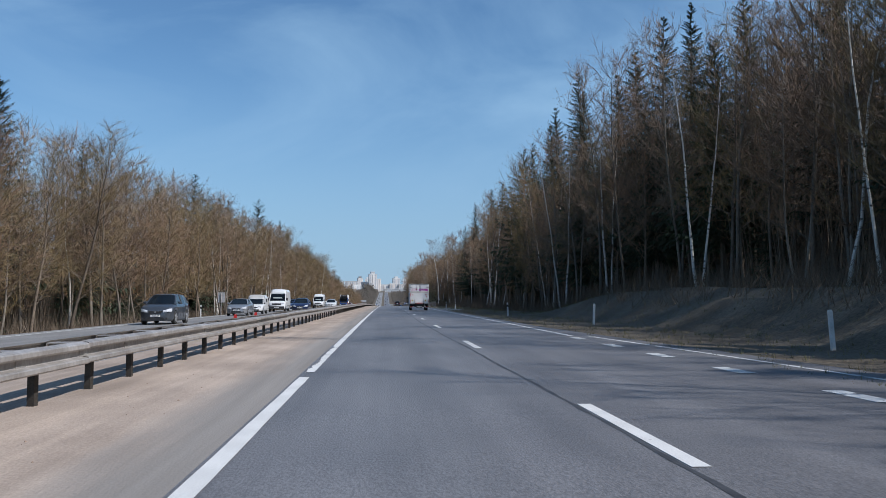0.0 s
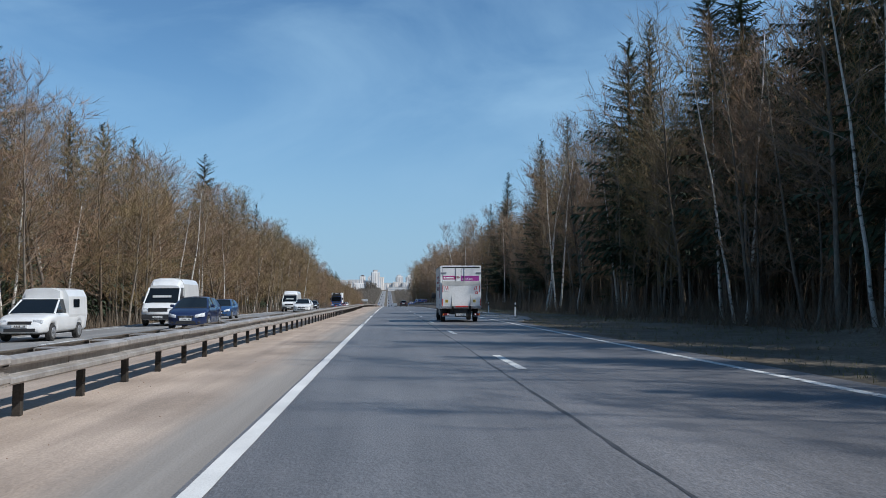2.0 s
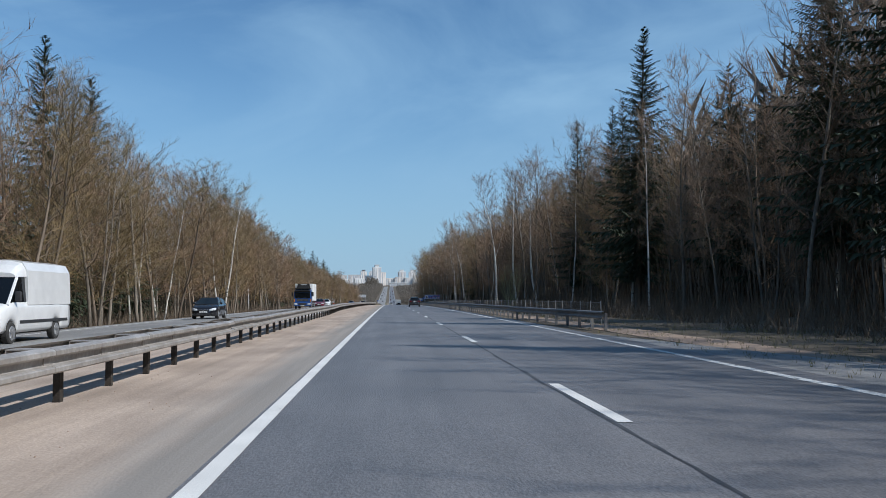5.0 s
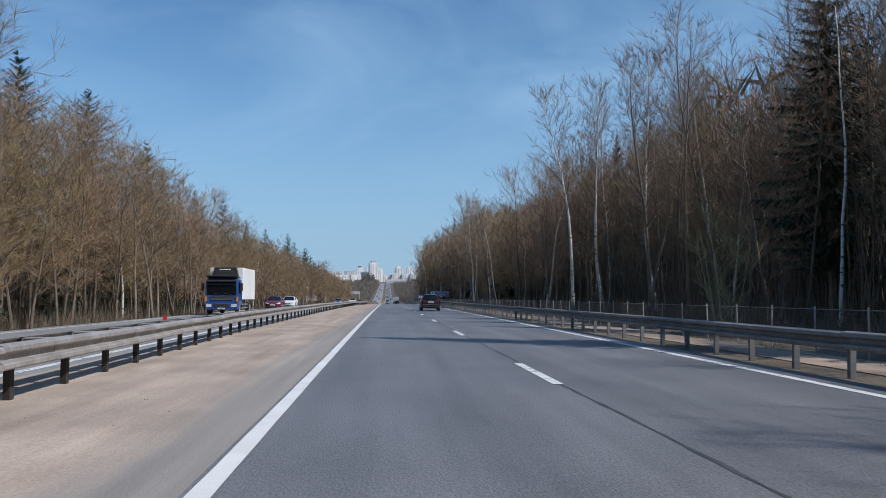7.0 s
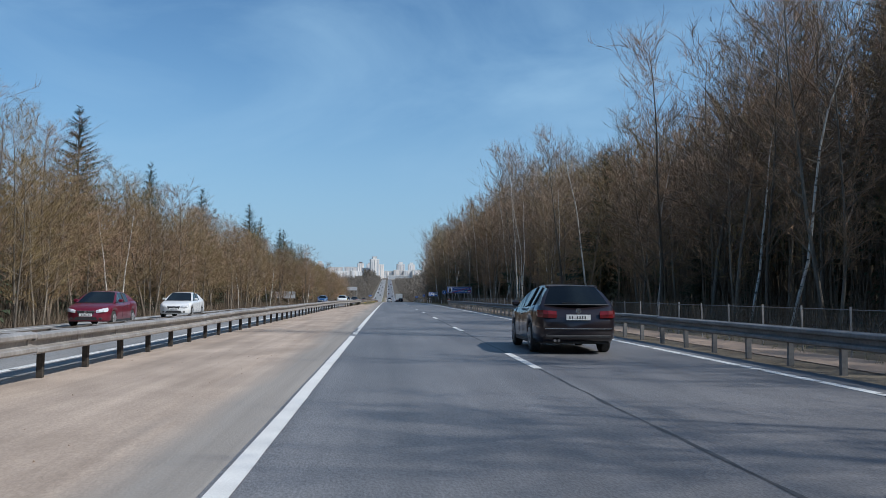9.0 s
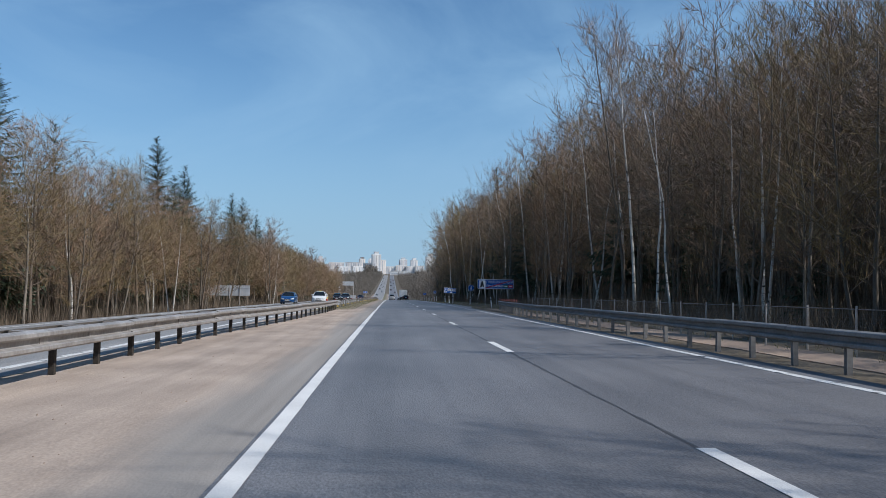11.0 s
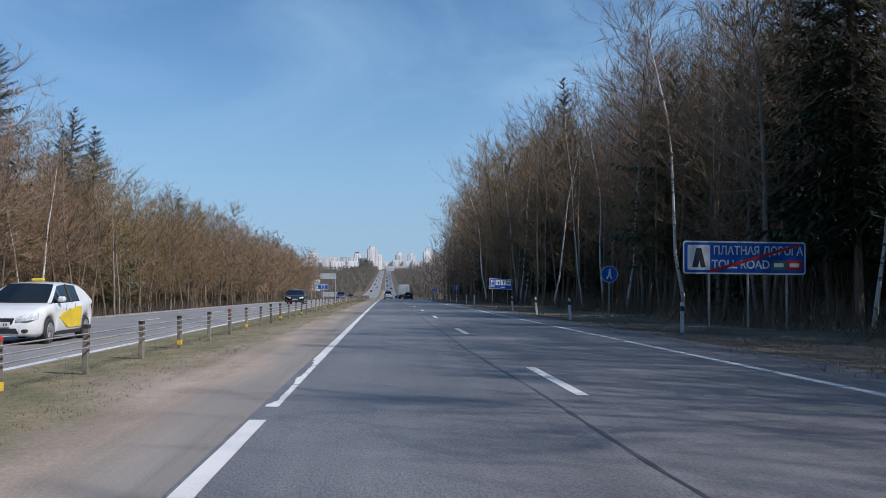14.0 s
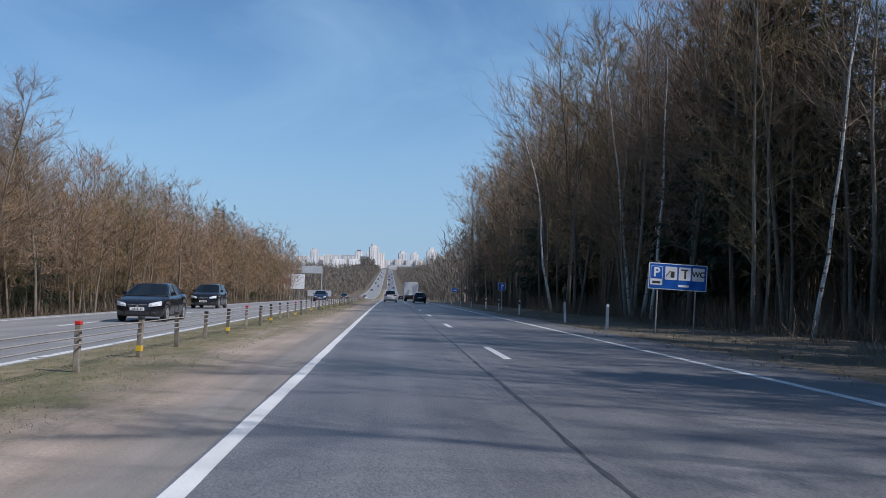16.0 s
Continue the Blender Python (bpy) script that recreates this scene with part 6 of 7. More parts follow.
def refrigerated_truck(label, at):
    """A blue flat-nosed lorry with a white box and a cooling unit above the cab."""
    c = thing("box_lorry", label, "truck", "oncoming traffic", at=at)
    cab = Form()
    loft(cab, [[(1.18 * k, y, z0), (1.22 * k, y, 1.0), (1.22 * k, y, 1.55), (1.16 * k, y, z1 - 0.1), (1.0 * k, y, z1), (-1.0 * k, y, z1), (-1.16 * k, y, z1 - 0.1), (-1.22 * k, y, 1.55), (-1.22 * k, y, 1.0), (-1.18 * k, y, z0)]
               for y, k, z0, z1 in ((2.0, 1.0, 0.75, 2.72), (3.45, 1.0, 0.5, 2.72), (3.68, 0.985, 0.45, 2.62), (3.78, 0.95, 0.5, 2.2))])
    part("cab", cab, P_CAB, c)
    part("windscreen", Form().prism([(3.76, 1.48), (3.80, 1.48), (3.802, 2.19), (3.715, 2.56), (3.66, 2.56)], "x", -1.06, 1.06), M["glass"], c)
    part("wiper", Form().tube([(-0.7, 3.815, 1.5), (0.0, 3.82, 1.62)], [0.015, 0.012], 5).tube([(0.05, 3.815, 1.5), (0.75, 3.82, 1.62)], [0.015, 0.012], 5), M["black_plastic"], c)
    part("roof_blade", Form().prism([(2.3, 2.74), (3.5, 2.74), (3.95, 2.86), (3.93, 2.92), (3.3, 2.84), (2.3, 2.84)], "x", -1.12, 1.12), M["chassis"], c)
    for z in (1.12, 1.22, 1.32):
        part("grille_slat", Form().box(-0.78, 0.78, 3.795, 3.812, z - 0.02, z + 0.02), M["steel_rim"], c)
    part("front_panel", Form().box(-0.8, 0.8, 3.77, 3.80, 1.05, 1.38, bevel=0.01), M["chassis"], c)
    part("bumper", Form().box(-1.2, 1.2, 3.55, 3.86, 0.38, 0.88, bevel=0.05), P_CAB, c)
    part("bumper_insert", Form().box(-0.55, 0.55, 3.85, 3.875, 0.55, 0.8), M["chassis"], c)
    plate = part("number_plate", Form().box(-0.26, 0.26, 3.875, 3.887, 0.42, 0.53), M["plate"], c)
    part("plate_bar", plate_bars(3.874, 3.89, 0.445, 0.505), M["ink"], plate)
    part("sun_visor", Form().prism([(3.62, 2.52), (4.0, 2.44), (4.02, 2.50), (3.60, 2.62)], "x", -1.1, 1.1), M["chassis"], c)
    for s in (1, -1):
        part("headlight", Form().box(min(s * 0.72, s * 1.12), max(s * 0.72, s * 1.12), 3.83, 3.885, 0.58, 0.80, bevel=0.01), M["lamp_clear"], c)
        part("indicator", Form().box(min(s * 1.06, s * 1.2), max(s * 1.06, s * 1.2), 3.66, 3.82, 0.98, 1.35, bevel=0.01), M["lamp_amber"], c)
        part("mirror", Form().box(s * 1.42 - 0.1, s * 1.42 + 0.1, 3.55, 3.65, 1.75, 2.35, bevel=0.03), M["black_plastic"], c)
        part("door_window", Form().box(s * 1.20 - 0.02, s * 1.215 + 0.02, 2.45, 3.45, 1.6, 2.4), M["glass"], c)
        part("side_guard", Form().box(s * 1.12 - 0.02, s * 1.12 + 0.02, -1.2, 1.6, 0.45, 0.55).box(s * 1.12 - 0.02, s * 1.12 + 0.02, -1.2, 1.6, 0.72, 0.82), M["alloy"], c)
        for a in (2.75, -2.3):
            wheel(c, s * 1.02, a, 0.46, 0.28, s)
    part("load_box", Form().box(-1.25, 1.25, -4.3, 1.9, 1.12, 3.55, bevel=0.04), M["box_white"], c, "clean white box body")
    unit = part("cooling_unit", Form().prism([(-0.95, 2.88), (0.95, 2.88), (0.80, 3.55), (-0.80, 3.55)], "y", 1.9, 2.45), M["chassis"], c, "black cooling unit with a grille")
    part("unit_grille", Form().box(-0.7, 0.7, 2.44, 2.47, 2.95, 3.25, bevel=0.01), M["black_plastic"], unit)
    part("unit_bar", Form().box(-0.42, 0.42, 2.445, 2.46, 3.36, 3.44), M["white_print"], unit)
    part("chassis_frame", Form().box(-0.5, 0.5, -4.2, 3.3, 0.62, 1.1).box(-1.1, -0.5, 0.2, 1.2, 0.5, 1.0), M["chassis"], c)
    return c


def delivery_truck(at):
    """A white box truck with a tail lift, seen from close by; the origin is under the middle of the tail, it looks along +y."""
    t = thing("box_truck", "white box truck with tail lift and crimson side print", "truck", at=at)
    hw, z0, z1, ln = 1.07, 0.73, 3.03, 4.57
    body = part("load_box", Form().box(-hw, hw, 0.03, ln, z0, z1, bevel=0.012), M["box_white"], t)
    # edge profiles of the box
    for s in (1, -1):
        x = s * hw
        part("roof_rail", Form().box(x - 0.02, x + 0.014, 0.0, ln + 0.01, z1 - 0.07, z1 + 0.012, bevel=0.006), M["alloy"], body)
        part("floor_rail", Form().box(x - 0.02, x + 0.012, 0.0, ln, z0 - 0.02, z0 + 0.07, bevel=0.006), M["white_print"], body)
        part("corner_post", Form().box(x - 0.06, x + 0.012, -0.015, 0.10, z0, z1, bevel=0.008), M["white_print"], body)
        part("front_post", Form().box(x - 0.05, x + 0.010, ln - 0.08, ln + 0.012, z0, z1, bevel=0.008), M["white_print"], body)
    part("rear_header", Form().box(-hw, hw, -0.02, 0.08, z1 - 0.05, z1 + 0.02, bevel=0.008), M["white_print"], body)
    part("rear_seal", Form().box(-hw + 0.05, hw - 0.05, -0.008, 0.05, z1 - 0.12, z1 - 0.05), M["black_plastic"], body)
    for y in (1.15, 2.3, 3.45):
        part("panel_joint", Form().box(-hw - 0.004, -hw + 0.004, y - 0.006, y + 0.006, z0 + 0.08, z1 - 0.08), M["lift_grey"], body)
    # rear doors
    for s in (1, -1):
        door = part("rear_door", Form().box(min(s * 0.012, s * (hw - 0.07)), max(s * 0.012, s * (hw - 0.07)), -0.012, 0.028, 0.9, z1 - 0.13, bevel=0.006), M["white_print"], t)
        part("hinge", Form().box(s * (hw - 0.12) - 0.15, s * (hw - 0.12) + 0.15, -0.035, -0.010, z1 - 0.42, z1 - 0.34, bevel=0.006)
             .box(s * (hw - 0.12) - 0.13, s * (hw - 0.12) + 0.13, -0.045, -0.03, z1 - 0.395, z1 - 0.365), M["alloy"], door)
        part("lock_bar", Form().tube([(-0.285 if s < 0 else 0.165, -0.03, 0.95), (-0.285 if s < 0 else 0.165, -0.03, z1 - 0.10)], [0.016, 0.016], 8), M["alloy"], door)
    part("door_seam", Form().box(-0.014, 0.014, -0.014, 0.0, 0.9, z1 - 0.13), M["black_plastic"], t)
    # prints above the lift: a brand mark drawn as bars, and a word
    bar = part("brand_print", Form().box(-0.99, -0.30, -0.0165, -0.0125, 2.30, 2.50), M["magenta"], t, "magenta printed band with a white mark")
    part("brand_mark", Form().box(-0.95, -0.88, -0.0195, -0.016, 2.35, 2.45).box(-0.86, -0.84, -0.0195, -0.016, 2.35, 2.45).box(-0.81, -0.40, -0.0195, -0.016, 2.355, 2.43), M["white_print"], bar)
    part("brand_stripe", Form().box(-0.285, -0.13, -0.0165, -0.0125, 2.455, 2.475).box(-0.25, -0.06, -0.0165, -0.0125, 2.405, 2.43).box(-0.285, -0.11, -0.0165, -0.0125, 2.33, 2.35), M["crimson"], bar)
    band = part("slogan_print", Form().box(-0.02, 0.97, -0.0165, -0.0125, 2.225, 2.50), M["purple"], t, "purple printed band")
    letters("slogan", "ПЛАТИ", 0.155, M["white_print"], band, Matrix.Translation((0.34, -0.018, 2.315)) @ Matrix.Rotation(math.pi / 2, 4, "X"), "white capital letters", 0.002, 0.003)
    # tail lift, folded up against the doors
    lift = part("tail_lift", Form().box(-hw + 0.02, hw - 0.02, -0.10, -0.045, 0.86, 2.21, bevel=0.012), M["box_white"], t, "scuffed white tail lift platform, folded up")
    part("tread_plate", Form().box(-hw + 0.03, hw - 0.03, -0.106, -0.10, 1.98, 2.205), M["lift_grey"], lift, "grey rubbed tread strip")
    for s in (1, -1):
        part("warning_tape", Form().box(s * (hw - 0.075) - 0.022, s * (hw - 0.075) + 0.022, -0.106, -0.099, 1.62, 1.97), M["red_tape"], lift)
        part("warning_tape", Form().box(s * (hw - 0.045) - 0.022, s * (hw - 0.045) + 0.022, -0.106, -0.099, 0.89, 1.25), M["red_tape"], lift)
        flag = part("warning_flag", Form().box(s * 0.80 - 0.095, s * 0.80 + 0.095, -0.112, -0.10, 1.66, 1.94, bevel=0.004), M["white_print"], lift)
        for k in (0, 1):
            x = s * 0.80 - 0.05 + 0.09 * k
            part("flag_stripe", Form().prism([(x - 0.02, 1.93), (x + 0.02, 1.93), (x + 0.055 * s * -1 + 0.02, 1.72), (x + 0.055 * s * -1 - 0.02, 1.72)], "y", -0.116, -0.111), M["red_tape"], flag)
        sticker = part("sticker", Form().box(-0.87 if s < 0 else 0.62, -0.72 if s < 0 else 0.77, -0.106, -0.099, 1.06, 1.21), M["yellow_sticker"], lift)
        part("sticker_bar", Form().box(-0.85 if s < 0 else 0.64, -0.74 if s < 0 else 0.75, -0.108, -0.105, 1.15, 1.175).box(-0.85 if s < 0 else 0.64, -0.74 if s < 0 else 0.75, -0.108, -0.105, 1.10, 1.12), M["ink"], sticker)
        part("lift_ramp", Form().add([(s * 0.50, -0.101, 1.50), (s * 0.55, -0.101, 0.87), (s * 0.44, -0.101, 0.87), (s * 0.50, -0.17, 0.87)], [(0, 1, 3), (0, 3, 2), (1, 2, 3), (0, 2, 1)]), M["lift_grey"], lift)
        part("lower_bar", Form().box(min(s * 0.55, s * 1.09), max(s * 0.55, s * 1.09), -0.16, -0.03, 0.77, 0.85, bevel=0.01), M["alloy"], t)
        arm = part("lift_arm", Form().tube([(s * 0.47, -0.09, 0.84), (s * 0.46, -0.02, 0.62), (s * 0.40, 0.5, 0.45)], [0.06, 0.055, 0.05], 8), M["chassis"], t)
        lamp = part("tail_light", Form().box(s * 0.84 - 0.17, s * 0.84 + 0.17, -0.09, 0.02, 0.36, 0.48, bevel=0.015), M["lamp_red"], t)
        part("reversing_lens", Form().box(s * 0.84 - 0.02 - s * 0.10, s * 0.84 + 0.05 - s * 0.10, -0.096, -0.085, 0.38, 0.465), M["lamp_clear"], lamp)
        part("indicator_lens", Form().box(min(s * 0.94, s * 1.0), max(s * 0.94, s * 1.0), -0.096, -0.085, 0.375, 0.465), M["lamp_amber"], lamp)
        part("lamp_bracket", Form().box(s * 0.84 - 0.2, s * 0.84 + 0.2, -0.06, 0.05, 0.31, 0.345), M["alloy"], t)
    mark = part("hazard_mark", Form().box(0.76, 0.89, -0.106, -0.099, 1.52, 1.65), M["red_tape"], lift)
    part("hazard_bar", Form().box(0.81, 0.84, -0.108, -0.105, 1.55, 1.62), M["white_print"], mark)
    part("lower_tape", Form().box(-0.31, 0.36, -0.165, -0.05, 0.80, 0.865, bevel=0.006), M["red_tape"], t)
    plate = part("number_plate", Form().box(-0.27, 0.25, -0.09, -0.075, 0.345, 0.465), M["plate"], t)
    part("plate_bar", plate_bars(-0.093, -0.08, 0.37, 0.44), M["ink"], plate)
    part("rear_beam", Form().box(-0.36, 0.34, -0.07, 0.06, 0.29, 0.34, bevel=0.01).box(-0.34, 0.34, -0.02, 0.10, 0.34, 0.72), M["chassis"], t)
    part("chassis_frame", Form().box(-0.55, 0.55, 0.1, ln + 0.3, 0.42, z0 - 0.03).box(-0.95, -0.55, 2.6, 3.4, 0.38, 0.66), M["chassis"], t)
    part("side_board", Form().box(-1.01, -0.97, 2.35, 3.75, 0.36, 0.60, bevel=0.006), M["lift_grey"], t)
    part("side_board", Form().box(0.97, 1.01, 2.35, 3.75, 0.36, 0.60, bevel=0.006), M["lift_grey"], t)
    for s in (1, -1):
        part("mudguard", Form().prism([(1.05, 0.55), (1.12, 0.72), (2.35, 0.72), (2.42, 0.55), (2.36, 0.55), (2.30, 0.67), (1.18, 0.67), (1.11, 0.55)], "x", s * 0.85 - 0.16, s * 0.85 + 0.16), M["chassis"], t)
        for a in (1.72, 5.72):
            wheel(t, s * 0.90, a, 0.35, 0.24, s, "steel_rim")
    # side prints: the mark's band, the words and a silhouette of bars
    x = -hw - 0.0015

    def side(name, u0, u1, za, zb, mat, parent, label="", out=0.003):
        return part(name, Form().box(x - out, x + 0.002, ln - u1, ln - u0, za, zb), mat, parent, label)
    band = side("side_band", 0.36, 1.98, 2.13, 2.54, M["crimson"], body, "crimson printed band with a white mark")
    for k, (u0, u1, za, zb) in enumerate(((0.42, 0.58, 2.24, 2.44), (0.62, 0.67, 2.24, 2.44), (0.71, 0.9, 2.24, 2.38), (0.93, 1.1, 2.24, 2.38), (1.13, 1.27, 2.24, 2.44), (1.31, 1.36, 2.24, 2.28), (1.40, 1.57, 2.24, 2.44), (1.60, 1.76, 2.17, 2.38))):
        part("mark_bar", Form().box(x - 0.006, x - 0.002, ln - u1, ln - u0, za, zb), M["white_print"], band)
    for u0, u1, za, zb in ((1.98, 2.22, 2.47, 2.54), (1.98, 2.12, 2.33, 2.40), (1.98, 2.32, 2.16, 2.23), (1.86, 2.15, 2.41, 2.445)):
        side("band_tail", u0, u1, za, zb, M["crimson"] if zb != 2.445 else M["white_print"], body, out=0.0045)
    pose_of = Matrix.Translation((x - 0.002, ln - 1.17, 1.82)) @ Matrix.Rotation(-math.pi / 2, 4, "Z") @ Matrix.Rotation(math.pi / 2, 4, "X")
    words = [letters("side_slogan", word, 0.262, M["plum"], body, pose_of, "dark plum capital letters", 0.002, 0.006) for word in ("МЫ", "РЯДОМ")]
    short, long = [max(v.co.x for v in w.data.vertices) - min(v.co.x for v in w.data.vertices) for w in words]
    words[0].matrix_basis = pose_of @ Matrix.Translation((-(long + 0.085) / 2, 0, 0))
    words[1].matrix_basis = pose_of @ Matrix.Translation(((short + 0.085) / 2, 0, 0))
    rnd = random.Random(77)
    shape_l = ((1.27, 2.92), (1.33, 2.66), (1.42, 2.62), (1.80, 2.60), (1.90, 2.74), (2.10, 2.98), (2.35, 3.18), (2.50, 3.28), (2.60, 3.38))
    shape_r = ((1.27, 3.98), (1.40, 4.20), (1.65, 4.16), (1.80, 4.18), (1.90, 4.36), (2.10, 4.14), (2.35, 4.03), (2.60, 3.94))
    n = 27
    for k in range(n):
        za = 1.27 + (2.60 - 1.27) * k / n
        zc = za + (2.60 - 1.27) / n - 0.009
        u, stop = interp(shape_l, za) + rnd.uniform(-0.06, 0.06), interp(shape_r, za) + rnd.uniform(-0.05, 0.05)
        while u < stop:
            v = min(stop, u + rnd.uniform(0.3, 0.9))
            side("print_bar", u, v - 0.006, za, zc, M["crimson"], body)
            u = v + (rnd.uniform(0.02, 0.05) if rnd.random() < 0.3 else 0.0)
    for _ in range(26):
        u, z, q = rnd.uniform(2.15, 3.1), rnd.uniform(2.1, 2.62), rnd.uniform(0.02, 0.045)
        side("print_square", u, u + q, z, z + q * 1.3, M["crimson"], body)
    side("scuff", 3.65, 3.95, 0.98, 1.08, M["lift_grey"], body)
    side("side_latch", 3.28, 3.36, 0.86, 0.98, M["black_plastic"], body, out=0.02)
    side("scratch", 0.36, 1.3, 1.03, 1.036, M["lift_grey"], body)
    # cab
    cab = thing("cab", "", "")
    cab.parent = t
    cab.location = (0, ln, 0)
    w = 0.99
    hood = ((0.03, 1.34), (1.15, 1.34), (1.55, 1.26), (1.92, 1.06), (2.08, 0.82))
    half = ((0.03, w), (1.2, w), (1.7, w * 0.94), (2.08, w * 0.80))
    part("cab_body", lower_body(hood, half, ((0.03, 0.40), (2.08, 0.36)), (1.15,), 0.36, (0.03, 2.08)), P_WHITE, cab, "white painted cab", smooth=True)
    form, wide = glasshouse([(1.38, 1.24), (1.38, 1.30), (0.58, 2.02), (0.12, 2.06), (0.06, 1.24)], 1.30, 2.06, w * 0.93, w * 0.80)
    part("cab_glass", form, M["glass"], cab, "dark glass")
    part("cab_roof", Form().prism([(0.03, 2.03), (0.60, 2.0), (0.50, 2.08), (0.03, 2.13)], "x", -w * 0.82, w * 0.82), P_WHITE, cab)
    part("cab_back", Form().box(-w * 0.93, w * 0.93, 0.02, 0.11, 0.6, 2.08, bevel=0.01), P_WHITE, cab)
    part("bumper", Form().box(-w * 0.84, w * 0.84, 1.85, 2.10, 0.36, 0.68, bevel=0.04), M["black_plastic"], cab)
    for s in (1, -1):
        part("cab_pillar", Form().tube([(s * w * 0.93, 1.38, 1.27), (s * w * 0.81, 0.58, 2.02)], [0.05, 0.045], 6), P_WHITE, cab)
        part("cladding", Form().box(s * w - 0.012, s * w + 0.012, 0.04, 0.66, 0.42, 0.66, bevel=0.005), M["black_plastic"], cab)
        part("cab_handle", Form().box(s * w - 0.01, s * w + 0.018, 0.14, 0.30, 1.16, 1.20, bevel=0.006), M["black_plastic"], cab)
        part("wing_mirror", Form().box(s * (w + 0.22) - 0.13, s * (w + 0.22) + 0.13, 0.98, 1.10, 1.30, 1.62, bevel=0.04).box(s * (w + 0.04) - 0.08, s * (w + 0.04) + 0.08, 1.0, 1.06, 1.32, 1.38), M["black_plastic"], cab)
        part("cab_headlight", Form().box(min(s * w * 0.56, s * w * 0.86), max(s * w * 0.56, s * w * 0.86), 1.80, 2.03, 0.80, 1.04, bevel=0.02), M["lamp_clear"], cab)
    return t


delivery_truck(on_road(3.915, 103.2, 0.002))
wagon = car("wagon", "black-brown estate car with dark rear window on the outer lane", P_BROWN, on_road(3.85, 284.7, 0.002, -0.5))
part("roof_spoiler", Form().prism([(-1.45, 1.495), (-1.70, 1.475), (-1.71, 1.455), (-1.50, 1.43)], "x", -0.56, 0.56), P_BROWN, wagon)
part("chrome_strip", Form().box(-0.72, 0.72, -2.425, -2.39, 0.545, 0.565), M["chrome"], wagon, "thin chrome strip")
part("badge", Form().disc((0, -2.41, 0.93), "y", 0.06, 0.02, 16), M["chrome"], wagon, "round chrome badge")
part("rear_wiper", Form().box(-0.32, 0.06, -2.24, -2.19, 1.09, 1.11), M["black_plastic"], wagon)
for s in (1, -1):
    part("exhaust", Form().tube([(s * 0.04 - 0.46, -2.41, 0.30), (s * 0.04 - 0.46, -2.2, 0.30)], [0.03, 0.03], 10), M["steel_rim"], wagon)

car("suv", "dark grey-blue SUV driving in the opposite direction", P_GREY, oncoming(-12.5, 52.3), "oncoming traffic")
car("sedan", "silver-grey saloon driving in the opposite direction", P_SILVER, oncoming(-12.5, 79), "oncoming traffic")
small_van("small white delivery van with a raised load box", oncoming(-12.4, 88))
car("hatch", "navy hatchback driving in the opposite direction", P_NAVY, oncoming(-8.9, 97), "oncoming traffic")
minibus("tall white van with dark windscreen", oncoming(-12.4, 107))
car("hatch", "dull blue hatchback driving in the opposite direction", P_TEAL, oncoming(-12.5, 124), "oncoming traffic")
car("sedan", "white saloon driving in the opposite direction", P_WHITE, oncoming(-8.9, 150), "oncoming traffic")
minibus("tall white van with dark windscreen", oncoming(-12.5, 172))
car("hatch", "black hatchback driving in the opposite direction", P_BLACK, oncoming(-12.5, 205), "oncoming traffic")
refrigerated_truck("blue lorry with a white box and a black cooling unit", oncoming(-12.3, 273))
car("sedan", "wine-red saloon driving in the opposite direction", P_RED, oncoming(-12.5, 303), "oncoming traffic")
car("sedan", "white saloon driving in the opposite direction", P_WHITE, oncoming(-12.5, 318), "oncoming traffic")
car("hatch", "bright blue hatchback driving in the opposite direction", P_BLUE, oncoming(-12.5, 433.5), "oncoming traffic")
taxi = car("hatch", "white taxi with a roof sign and yellow doors", P_WHITE, oncoming(-8.9, 435), "oncoming traffic")
part("taxi_sign", Form().box(-0.16, 0.16, -0.25, -0.12, 1.50, 1.58, bevel=0.03), M["yellow_sticker"], taxi, "small yellow roof sign")
part("yellow_panel", Form().prism([(-0.75, 0.36), (0.15, 0.36), (0.75, 0.62), (0.55, 0.72), (-0.55, 0.88), (-0.85, 0.86)], "x", -0.890, -0.874), M["yellow_sticker"], taxi, "yellow door panel")
car("sedan", "black saloon driving in the opposite direction", P_BLACK, oncoming(-9.2, 505), "oncoming traffic")
car("suv", "black SUV driving in the opposite direction", P_BLACK, oncoming(-12.5, 533), "oncoming traffic")
car("hatch", "dark hatchback driving in the opposite direction", P_NAVY, oncoming(-9, 590), "oncoming traffic")
# traffic far ahead
car("suv", "white car far ahead on the inner lane", P_WHITE, on_road(0.3, 600, 0.002), "traffic ahead")
refrigerated_truck("lorry with a pale box body far ahead", on_road(4.6, 650, 0.002))
car("wagon", "black estate car far ahead on the outer lane", P_BLACK, on_road(4.4, 596, 0.002), "traffic ahead")
far_truck = thing("box_truck", "white box truck far ahead on the outer lane", "truck", "traffic ahead", at=on_road(4.2, 640, 0.002))
part("load_box", Form().box(-1.25, 1.25, -3, 3, 1.1, 3.6, bevel=0.04), M["box_white"], far_truck)
part("chassis_frame", Form().box(-0.9, 0.9, -2.9, 5, 0.5, 1.1), M["chassis"], far_truck)
part("cab", Form().box(-1.15, 1.15, 3.2, 5.0, 0.5, 2.7, bevel=0.1), P_WHITE, far_truck)
for s in (1, -1):
    part("tail_light", Form().box(s * 0.95 - 0.15, s * 0.95 + 0.15, -2.95, -2.9, 0.75, 0.9), M["lamp_red"], far_truck)
    for a in (-1.8, 4.0):
        wheel(far_truck, s * 1.0, a, 0.45, 0.3, s)
rnd_far = random.Random(79)
